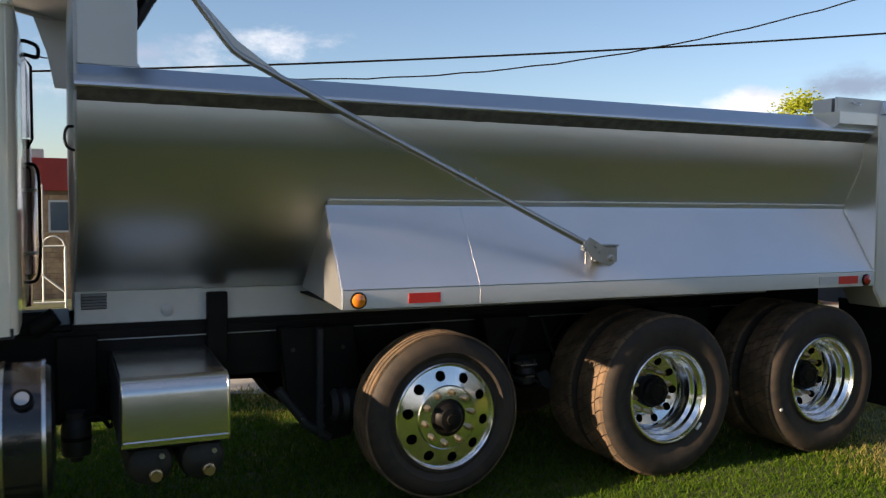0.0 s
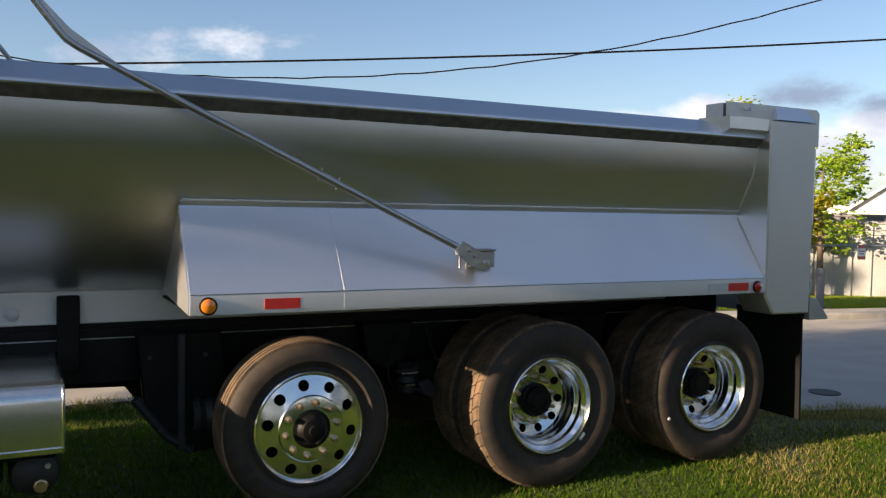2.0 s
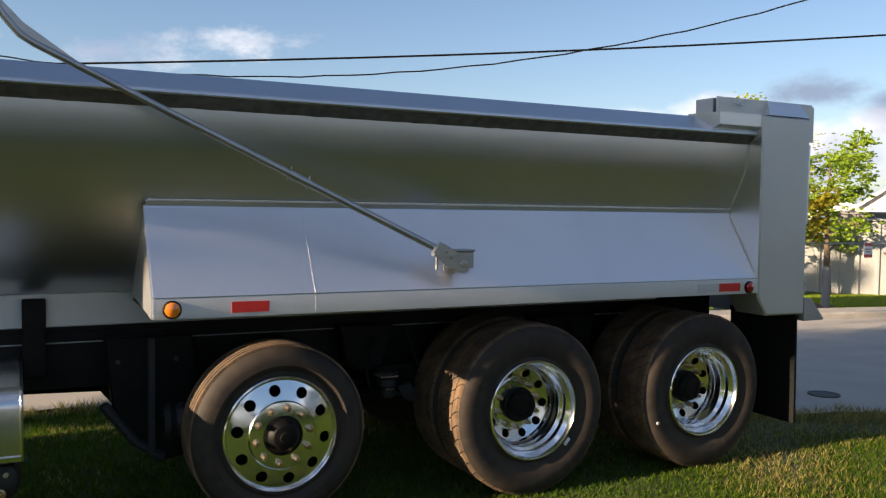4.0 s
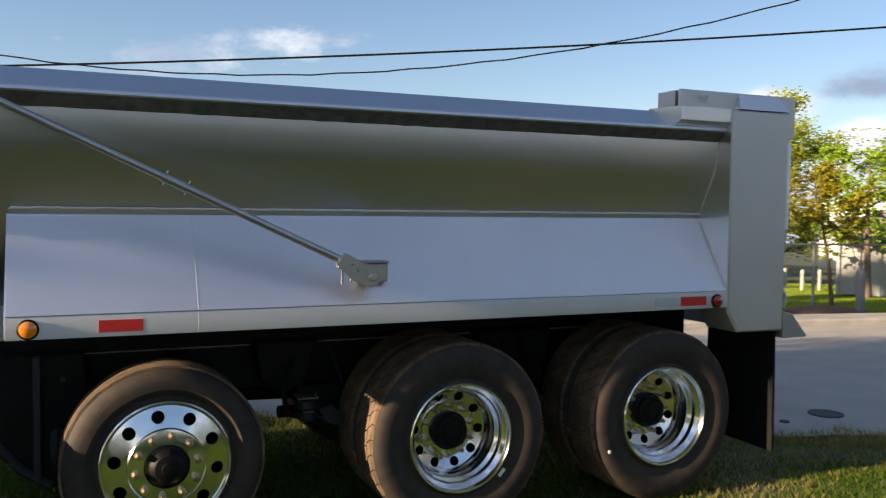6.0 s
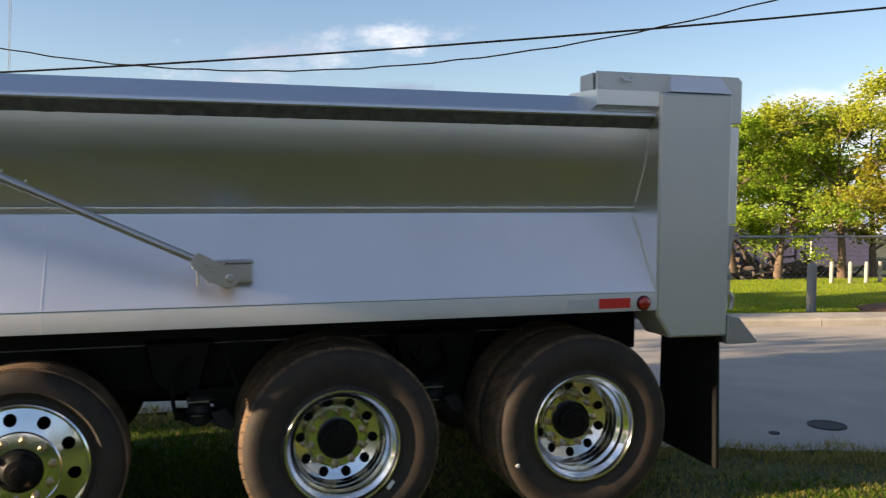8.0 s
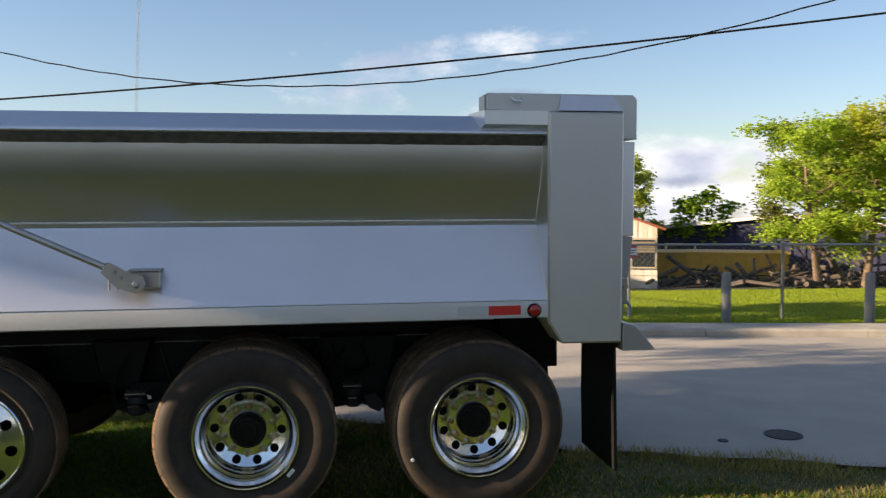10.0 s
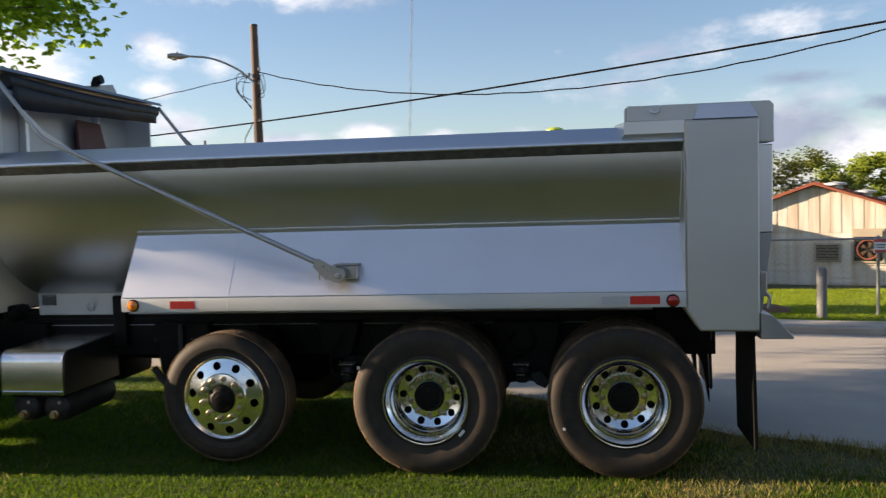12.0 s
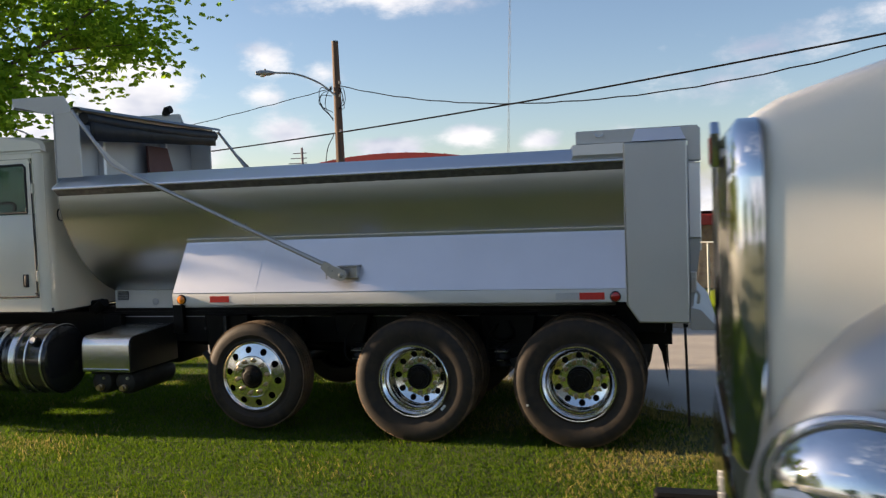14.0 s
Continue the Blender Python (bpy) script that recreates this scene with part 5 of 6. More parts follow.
    lamp = P("headlight", lamp_bm, LENS_CLEAR, "large clear oval headlamp", at=Matrix.Translation((2.44, yc - 0.80, 1.37)) @ Matrix.Rotation(radians(-24), 4, "Z") @ Matrix.Diagonal((1.1, 1, 0.85, 1)), smooth=60)
    part("lamp_ring", lathe([(0.166, 0.01), (0.178, 0.0), (0.182, 0.02), (0.178, 0.05)], 36), CHROME, lamp)
    part("lamp_bar", box(-0.13, 0.13, -0.082, -0.06, -0.015, 0.02, 0.01), SIGN_WHITE, lamp)
    # the rest of the body, plain
    P("cab", prism([(4.2, 0.95), (4.2, 2.35), (4.55, 2.95), (5.9, 3.0), (5.95, 0.95)], "y", yc - 1.0, yc + 1.0, bevel=0.06), WHITE_PAINT)
    P("cab_glass", prism([(4.235, 2.40), (4.225, 2.41), (4.53, 2.90), (4.545, 2.88)], "y", yc - 0.9, yc + 0.9), DARK_GLASS)
    P("chassis", box(2.6, 8.0, yc - 0.42, yc + 0.42, 0.75, 1.05, 0.02), BLACK)
    for x in (2.95, 6.9):
        for side in (-1, 1):
            wheel(truck, x, yc + side * 1.0, 0.50, False, 0.4 * x, flip=side > 0)


parked_truck()


# ---- trees ----
def tree(name, base, height, spread, seed, mat, leaves, size, label, first=0.3, lean=(0, 0), flat=0.75, bark=None, group=""):
    rnd = random.Random(seed)
    gen = np.random.default_rng(seed)
    base = Vector(base)
    top = thing(name, tuple(base), label, "tree", group)
    r0 = 0.014 * height + 0.03 if height > 4 else 0.013 * height
    def lift(t):
        return base + Vector((lean[0] * t * t + 0.05 * height * math.sin(3 * t + seed), lean[1] * t * t + 0.04 * height * math.sin(2.3 * t + seed), height * 0.86 * t - 0.1))
    line = [lift(k / 8) for k in range(9)]
    trunk = tube(line, [r0 * (1.25 - 1.1 * k / 8) if k else r0 * 1.5 for k in range(9)], 9)
    tips = []
    n = 11
    for k in range(n):
        t = first + (0.97 - first) * k / (n - 1)
        p = lift(t)
        a = k * 2.4 + rnd.uniform(-0.4, 0.4)
        length = spread * (1.0 - 0.55 * abs(t - 0.55) * 1.6) * rnd.uniform(0.75, 1.05)
        d = Vector((math.cos(a), math.sin(a), rnd.uniform(0.25, 0.75)))
        q1 = p + d * length * 0.45
        q2 = q1 + (d + Vector((rnd.uniform(-0.3, 0.3), rnd.uniform(-0.3, 0.3), rnd.uniform(-0.1, 0.35)))) * length * 0.5
        rr = r0 * (0.55 - 0.35 * t)
        tube(smooth_line([p, q1, q2], 3), [rr * (1 - 0.13 * i) for i in range(7)], 6, trunk)
        tips += [q1, q2, (q1 + q2) / 2]
        for j in range(7):
            s = q1 + (q2 - q1) * rnd.uniform(-0.3, 0.9)
            e = s + Vector((rnd.gauss(0, 1), rnd.gauss(0, 1), rnd.uniform(-0.3, 0.8))).normalized() * length * rnd.uniform(0.28, 0.5)
            tube([s, (s + e) / 2 + Vector((0, 0, 0.03)), e], [rr * 0.4, rr * 0.28, rr * 0.12], 5, trunk)
            tips += [e, (s + e) / 2]
    part("trunk", trunk, bark or BARK, top, smooth=60)
    centres = np.array([tuple(t) for t in tips])
    share = gen.uniform(0.05, 1, len(centres)) ** 2.2  # some twigs nearly bare, others full
    pick = gen.choice(len(centres), leaves, p=share / share.sum())
    scatter = spread * 0.085
    sprays = leaves // 4  # drooping sprays of four leaves
    pick = np.repeat(pick[:sprays], 4)
    leaves = sprays * 4
    at = np.repeat(gen.normal(0, 1, (sprays, 3)) * (scatter, scatter, scatter * flat), 4, axis=0)
    turn = np.repeat(gen.uniform(0, 2 * math.pi, sprays), 4) + np.tile((-1.1, -0.35, 0.35, 1.1), sprays) + gen.normal(0, 0.15, leaves)
    u = np.stack([np.cos(turn), np.sin(turn), np.repeat(gen.normal(-0.45, 0.4, sprays), 4)], 1)
    u /= np.linalg.norm(u, axis=1)[:, None]
    s = (size * gen.uniform(0.6, 1.25, leaves))[:, None]
    c = centres[pick] + at + u * s * 0.5
    w = np.cross(u, np.repeat(gen.normal(0, 1.0, (sprays, 3)) + (0, 0, 0.6), 4, axis=0))
    w /= np.linalg.norm(w, axis=1)[:, None]
    corners = np.stack([c - u * s * 0.5, c + w * s * 0.33 + u * s * 0.08, c + u * s * 0.5, c - w * s * 0.33 + u * s * 0.08], 1).reshape(-1, 3)
    me = bpy.data.meshes.new("crown")
    me.vertices.add(leaves * 4)
    me.vertices.foreach_set("co", corners.ravel())
    me.loops.add(leaves * 4)
    me.loops.foreach_set("vertex_index", np.arange(leaves * 4))
    me.polygons.add(leaves)
    me.polygons.foreach_set("loop_start", np.arange(leaves) * 4)
    me.update(calc_edges=True)
    part("crown", me, mat, top)
    return top


def on_ground(x, y):
    return (x, y, ground_z(x, y))


tree("tree", on_ground(16.4, 19.8), 5.7, 2.15, 3, LEAF_FRESH, 30000, 0.09, "leafy bright green tree behind the fence", 0.2, (-0.5, 0.3))
tree("tree", on_ground(17.7, 19.2), 5.85, 2.35, 12, LEAF_FRESH, 30000, 0.09, "leafy bright green tree behind the fence", 0.2, (0.4, 0.3))
tree("tree", on_ground(21.6, 19.4), 5.8, 2.35, 14, LEAF_YELLOW, 28000, 0.09, "leafy yellow-green tree behind the fence", 0.2)
tree("tree", on_ground(19.6, 18.6), 6.3, 2.65, 8, LEAF_YELLOW, 36000, 0.09, "broad yellow-green tree with a thick trunk", 0.3)
tree("young_tree", on_ground(12.52, 8.75), 3.4, 1.0, 21, LEAF_ORANGE, 5200, 0.085, "young tree with bronze leaves in red mulch", 0.5, (-0.3, 0.3))
tree("tree", on_ground(17.0, 11.6), 4.4, 1.45, 27, LEAF_FRESH, 11000, 0.10, "small bright green tree beside the containers", 0.33)
tree("sapling", on_ground(4.5, 11.85), 2.5, 0.5, 5, LEAF_OLIVE, 40, 0.06, "nearly bare sapling in a mulch bed", 0.45, bark=PALE_BARK)
tree("tree", on_ground(8.0, 33.0), 5.2, 3.0, 31, LEAF_OLIVE, 20000, 0.11, "olive green tree behind the shed", 0.3)
tree("tree", on_ground(11.0, 34.5), 5.0, 2.8, 32, LEAF_OLIVE, 18000, 0.11, "olive green tree behind the shed", 0.3)
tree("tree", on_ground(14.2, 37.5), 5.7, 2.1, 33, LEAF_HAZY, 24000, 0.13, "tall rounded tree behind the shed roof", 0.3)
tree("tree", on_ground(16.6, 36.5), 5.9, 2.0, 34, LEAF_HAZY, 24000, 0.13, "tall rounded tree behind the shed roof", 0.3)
tree("tree", on_ground(20.5, 36.5), 4.0, 2.2, 35, LEAF_MID, 6000, 0.2, "mid-green tree by the yard", 0.25)
for i, (x, y, h, mat) in enumerate(((20.3, 26.0, 6.2, LEAF_OLIVE), (22.6, 24.6, 5.6, LEAF_YELLOW))):
    tree("tree", on_ground(x, y), h, 2.9, 110 + i, mat, 30000, 0.12, "leafy tree further back in the yard", 0.32)
tree("shade_tree", (-8.7, 1.5, 0), 7.4, 3.9, 44, LEAF_MAPLE, 92000, 0.098, "spreading green tree hanging over the truck cab", 0.345, (2.3, 0.9))
# unseen trees added to shade lawn and truck, others behind the viewer for reflections
tree("unseen_shade_tree", (-16.2, 0.1, 0), 11.6, 3.0, 58, LEAF, 34000, 0.25, "tall high-crowned tree added out of view to cast shade", 0.455)
for i, (x, y, h, sp) in enumerate(((-18.2, 2.5, 11.2, 1.3), (-17.5, 8.8, 10.5, 2.0), (-19, 11.2, 10.8, 1.6))):
    tree("unseen_shade_tree", (x, y, 0), h, sp, 90 + i, LEAF, 15000, 0.26, "tall high-crowned tree added out of view to cast shade", 0.42)
for i, (x, y, h, sp) in enumerate(((-17.5, -8.6, 8.6, 2.8), (-18.5, -11.8, 8.2, 2.8), (-16, -5.5, 9.6, 2.5), (-14.5, -6.1, 5.2, 1.9), (-21, -4.4, 6.5, 1.8), (-33, -12, 6.8, 3), (-34, -5, 6.2, 2.8), (-35, 2.5, 5.6, 2.8), (-26, -18, 7, 3.4), (-18, -30, 5, 3.4), (-9, -34, 5, 3.4), (0, -33, 4.6, 3.2), (9, -35, 5, 3.4), (18, -32, 5, 3.4))):
    tree("unseen_garden_tree", (x, y, 0), h, sp, 60 + i, LEAF_DARK if y < -20 else LEAF, 8000, 0.26, "full green tree added out of view for shade and reflections", 0.25)


# ---- fence, bollards, signs ----
def fence_y(x):
    return 11.65 - 0.305 * (x - 4.15)


def chain_fence():
    top = thing("chain_link_fence", (4.15, fence_y(4.15), ground_z(4.15, fence_y(4.15))), "galvanised chain-link fence with pipe rail", "fence")
    xs = [4.15, 6.55, 9.3, 12.4, 15.3, 18.2, 21.1, 24.0]
    H = 1.42
    for x in xs:
        y = fence_y(x)
        z = ground_z(x, y)
        part("post", lathe([(0.03, -0.05), (0.03, H + 0.02), (0.036, H + 0.03), (0.02, H + 0.06), (0, H + 0.065)], 10, centre=(x, y, z), axis="z"), GALV, top)
    for a, b in zip(xs, xs[1:]):
        p, q = [Vector((x, fence_y(x), ground_z(x, fence_y(x)) + H)) for x in (a, b)]
        part("top_rail", tube([p, q], 0.021, 8), GALV, top)
    for dz, dy in ((0.13, -0.05), (0.24, -0.10), (0.35, -0.15)):  # barbed strands over the last bays
        pts = [(x, fence_y(x) + dy, ground_z(x, fence_y(x)) + H + dz) for x in xs[3:]]
        part("barbed_strand", tube(pts, 0.006, 5), GALV, top)
    for x in xs[3:]:
        z = ground_z(x, fence_y(x)) + H
        part("strand_arm", tube([(x, fence_y(x), z), (x, fence_y(x) - 0.16, z + 0.37)], 0.014, 6), GALV, top)
    back = Vector((4.15, fence_y(4.15), 0))
    end = Vector((2.2, 19.5, 0))
    for k in range(4):
        p = back + (end - back) * k / 3
        z = ground_z(p.x, p.y)
        if k:
            part("post", lathe([(0.03, -0.05), (0.03, H), (0, H + 0.03)], 10, centre=(p.x, p.y, z), axis="z"), GALV, top)
    zs = [ground_z(p.x, p.y) + H for p in (back, end)]
    part("top_rail", tube([(back.x, back.y, zs[0]), (end.x, end.y, zs[1])], 0.021, 8), GALV, top)
    # woven diamonds: two sets of slanting wires
    verts, faces = [], []
    d = 0.082
    for (ax, ay), (bx, by) in (((4.15, fence_y(4.15)), (24.0, fence_y(24.0))), ((back.x, back.y), (end.x, end.y))):
        L = math.hypot(bx - ax, by - ay)
        ux, uy = (bx - ax) / L, (by - ay) / L
        s = -H
        while s < L:
            for slope in (1, -1):
                pts = []
                for k in range(2):
                    h = H * k
                    q = s + (h if slope > 0 else H - h)
                    q = min(max(q, 0), L)
                    h2 = (q - s) if slope > 0 else H - (q - s)
                    h2 = min(max(h2, 0.02), H)
                    x, y = ax + ux * q, ay + uy * q
                    pts.append(Vector((x, y, ground_z(x, y) + h2)))
                if (pts[1] - pts[0]).length < 0.05:
                    continue
                n = len(verts)
                r = 0.0018
                for p in pts:
                    verts += [(p.x, p.y - r, p.z + r), (p.x, p.y + r, p.z), (p.x, p.y - r, p.z - r)]
                faces += [(n, n + 1, n + 4, n + 3), (n + 1, n + 2, n + 5, n + 4), (n + 2, n, n + 3, n + 5)]
            s += d * 1.41
    part("chain_link", raw("chain_link", verts, faces, GALV), None, top, "woven wire diamonds")
    return top


chain_fence()


def bollard(x, y, h=0.92):
    z = ground_z(x, y)
    post = thing("bollard", (x, y, z), "grey round-topped bollard standing on the verge", "bollard", "bollards along the street")
    part("shaft", lathe([(0.085, -0.05), (0.085, h - 0.06), (0.078, h - 0.025), (0.05, h), (0, h + 0.008)], 18, centre=(x, y, z), axis="z"), BOLLARD_GREY, post)
    part("collar", lathe([(0.086, h - 0.15), (0.089, h - 0.145), (0.089, h - 0.12), (0.086, h - 0.115)], 18, centre=(x, y, z), axis="z"), BOLLARD_GREY, post)


for x in (0.85, 3.17, 5.45, 7.93, 10.27, 12.57, 14.9, 17.2):
    bollard(x, 11.35 - 0.335 * (x - 3.17) - 0.1)
for x, y in ((18.1, 16.5), (18.55, 16.35), (19.1, 16.4), (18.35, 15.0), (18.9, 14.85), (19.5, 14.7), (20.2, 14.6), (17.6, 16.7)):
    z = ground_z(x, y)
    ob = part("marker_post", lathe([(0.06, -0.05), (0.06, 0.62), (0.05, 0.65), (0, 0.66)], 12, centre=(x, y, z), axis="z"), POST_WHITE)
    tagged(ob, "short white wooden post in the lawn", "post", "white posts in the lawn")


def fence_sign(x, w, h, up):
    y = fence_y(x) - 0.035
    z = ground_z(x, y) + up
    s = thing("fence_sign", (x, y, z), "red and white notice wired to the fence", "sign", "fence notices")
    part("panel", box(x - w, x + w, y - 0.004, y + 0.004, z, z + h, 0.002), SIGN_WHITE, s)
    part("red_band", box(x - w * 0.97, x + w * 0.97, y - 0.007, y - 0.0045, z + h * 0.76, z + h * 0.99), SIGN_RED, s)
    part("red_band", box(x - w * 0.97, x + w * 0.97, y - 0.007, y - 0.0045, z + h * 0.01, z + h * 0.22), SIGN_RED, s)
    for k, q in ((0, 0.55), (1, 0.7)):
        part("text_bar", box(x - w * q, x + w * q, y - 0.007, y - 0.0045, z + h * (0.36 + 0.18 * k), z + h * (0.42 + 0.18 * k)), DARK_TRIM, s)


fence_sign(14.4, 0.145, 0.34, 1.10)
fence_sign(6.58, 0.12, 0.26, 1.16)


def mulch_bed(x, y, r):
    rnd = random.Random(int(x * 10))
    bm = bmesh.new()
    bmesh.ops.create_icosphere(bm, subdivisions=3, radius=1.0)
    for v in bm.verts:
        v.co = Vector((v.co.x * r * 1.3, v.co.y * r, max(v.co.z, -0.2) * 0.15)) * (1 + 0.25 * noise.noise(v.co * 2.3 + Vector((x, y, 0))))
    ob = part("mulch_bed", bm, MULCH, at=Matrix.Translation((x, y, ground_z(x, y))))
    tagged(ob, "low mound of red-brown mulch", "mulch")


mulch_bed(12.2, 8.55, 0.75)
mulch_bed(4.65, 11.75, 0.45)


# ---- buildings across the street ----
def gable_shed():
    """White metal shed with a rusty gable roof, an extractor fan and louvred windows."""
    W2, D, eave, peak = 3.15, 11.0, 2.0, 3.05
    cx, cy = 8.25, 21.4
    z0 = ground_z(cx, cy) - 0.05
    m = Matrix.Translation((cx, cy, z0)) @ Matrix.Rotation(radians(-19), 4, "Z")
    shed = thing("metal_shed", m, "white weathered metal shed with rusty gable roof", "shed")
    def P(name, bm, mat, label="", parent=None):
        if not isinstance(bm, bpy.types.Mesh):
            bm.transform(m)
        return part(name, bm, mat, parent or shed, label)
    P("wall", prism([(-W2, -0.4), (-W2, eave), (0, peak), (W2, eave), (W2, -0.4)], "y", 0.06, 0.2), WHITE_SIDING, "stained white gable wall")
    P("side_wall", box(W2 - 0.14, W2, 0.2, D, -0.6, eave), WHITE_SIDING)
    P("side_wall", box(-W2, -W2 + 0.14, 0.2, D, -0.6, eave), WHITE_SIDING)
    n = 21
    for k in range(n):  # upright ribbed sheets in the gable
        x0, x1 = -W2 + 2 * W2 * k / n, -W2 + 2 * W2 * (k + 1) / n - 0.015
        top = lambda x: peak - (peak - eave) * abs(x) / W2
        lo = 1.62
        if min(top(x0), top(x1)) > lo + 0.1:
            P("siding_sheet", prism([(x0, lo), (x1, lo), (x1, top(x1) - 0.03), (x0, top(x0) - 0.03)], "y", 0.02 + 0.01 * (k % 2), 0.062), WHITE_SIDING)
    for k in range(9):  # lapped boards below
        z = -0.1 + 0.19 * k
        P("lap_board", prism([(0.01, z), (0.06, z), (0.06, z + 0.195), (0.04, z + 0.195)], "x", -W2, W2), WHITE_SIDING)
    for s in (-1, 1):
        P("roof_slope", prism([(s * (W2 + 0.22), eave - 0.10), (0, peak + 0.03), (0, peak + 0.10), (s * (W2 + 0.24), eave - 0.03)], "y", -0.22, D), RUST_ROOF, "rust-red ribbed roof")
        for k in range(14):
            y = -0.1 + k * 0.8
            P("roof_rib", prism([(s * (W2 + 0.22), eave - 0.03), (0, peak + 0.10), (0, peak + 0.125), (s * (W2 + 0.22), eave - 0.005)], "y", y, y + 0.05), RUST_ROOF)
    for x, y in ((0.5, 1.6), (1.3, 3.4), (2.0, 5.2)):
        zt = peak - (peak - eave) * x / W2
        P("roof_vent", lathe([(0.22, zt), (0.22, zt + 0.16), (0.34, zt + 0.18), (0.34, zt + 0.24), (0, zt + 0.30)], 20, centre=(x, y, 0), axis="z"), PALE_ROOF)
    def window(x, z, w, h, kind):
        fr = P("window", box(x - w / 2 - 0.06, x + w / 2 + 0.06, -0.035, 0.02, z - 0.06, z + h + 0.06, 0.004), TAN_SIDING, "louvred window")
        P("opening", box(x - w / 2, x + w / 2, -0.04, -0.036, z, z + h), DARK_GLASS, "", fr)
        if kind == "fan":
            P("fan_housing", lathe([(0.30, -0.05), (0.30, -0.12), (0.27, -0.12), (0.26, -0.07)], 28, centre=(x, 0, z + 0.34)), RUST_ROOF, "round rusty fan housing", fr)
            for k in range(5):
                a = k * 2 * math.pi / 5
                P("fan_blade", prism([(x + 0.03 * math.cos(a), z + 0.34 + 0.03 * math.sin(a)), (x + 0.24 * math.cos(a - 0.3), z + 0.34 + 0.24 * math.sin(a - 0.3)), (x + 0.24 * math.cos(a + 0.3), z + 0.34 + 0.24 * math.sin(a + 0.3))], "y", -0.09, -0.08), RUST, "", fr)
            P("fan_lid", box(x - w / 2, x + w / 2, -0.06, -0.04, z + 0.72, z + h), TAN_SIDING, "", fr)
        else:
            for k in range(int(h / 0.09)):
                if kind == "half" and k < h / 0.09 * 0.5:
                    continue
                zz = z + 0.09 * k
                P("louvre_slat", prism([(-0.075, zz), (-0.042, zz + 0.06), (-0.042, zz + 0.075), (-0.075, zz + 0.012)], "x", x - w / 2, x + w / 2), LOUVRE, "", fr)
    window(-2.25, 0.75, 0.75, 0.8, "half")
    window(0.35, 0.80, 0.62, 0.45, "dark")
    window(1.45, 0.78, 0.75, 0.9, "fan")
    window(2.72, 0.75, 0.70, 0.85, "half")
    P("back_wall", box(-W2, W2, D - 0.1, D, -0.8, eave), WHITE_SIDING)


gable_shed()


def brick_block(name, x0, x1, y, tilt, h, fascia, label, windows):
    """Single-storey masonry block with a red metal fascia."""
    xm = (x0 + x1) / 2
    z0 = ground_z(xm, y) - 0.15
    m = Matrix.Translation((xm, y, z0)) @ Matrix.Rotation(radians(tilt), 4, "Z")
    half = (x1 - x0) / 2
    house = thing(name, m, label, "building")
    def P(nm, bm, mat, lab="", parent=None):
        if not isinstance(bm, bpy.types.Mesh):
            bm.transform(m)
        return part(nm, bm, mat, parent or house, lab)
    P("wall", box(-half, half, 0.02, 7, -0.3, h), MORTAR)
    bm = bmesh.new()
    rnd = random.Random(int(x0 * 7))
    rows = int((h - fascia + 0.3) / 0.13)
    for r in range(rows):
        x = -half + rnd.uniform(-0.3, 0)
        while x < half:
            w = rnd.uniform(0.22, 0.5)
            a, b = max(x, -half), min(x + w - 0.014, half)
            if b - a > 0.05:
                zz = -0.28 + r * 0.13
                box(a, b, 0.0 - rnd.uniform(0, 0.012), 0.03, zz, zz + 0.118, 0, bm)
            x += w
    me = finish(bm, 0)
    me.transform(m)
    st = part("stonework", me, BRICK, house, "tan and brown ledge-stone courses")
    st["kind"] = "stuff"
    P("fascia", box(-half - 0.12, half + 0.12, -0.16, 7.1, h - fascia, h, 0.01), RED_METAL, "red ribbed metal fascia")
    k = -half - 0.1
    while k < half + 0.1:
        P("fascia_rib", box(k, k + 0.05, -0.18, -0.16, h - fascia, h - 0.01), RED_METAL)
        k += 0.3
    for wx, wz, ww, wh in windows:
        fr = P("window", box(wx - ww / 2 - 0.05, wx + ww / 2 + 0.05, -0.04, 0.03, wz - 0.05, wz + wh + 0.05, 0.004), WHITE_BOARD)
        P("pane", box(wx - ww / 2, wx + ww / 2, -0.05, -0.041, wz, wz + wh), BLUE_GLASS, "", fr)
    return m


brick_block("brick_building", -1.4, 5.12, 20.8, 3, 2.42, 0.34, "low tan stone building with red metal fascia", [(0.6, 1.35, 0.55, 0.5), (2.3, 1.35, 0.6, 0.5), (-1.8, 1.35, 0.6, 0.5)])
brick_block("stone_house", -9.0, -2.75, 18.9, 0, 3.6, 0.80, "stone house with deep red metal roof edge", [(2.54, 1.82, 0.50, 0.70), (0.2, 1.82, 0.50, 0.70)])
tagged(part("roof_unit", box(-4.5, -3.72, 19.0, 20.0, 2.78, 3.02, 0.02), GREY_PAINT), "grey metal unit on the flat roof", "roof unit")


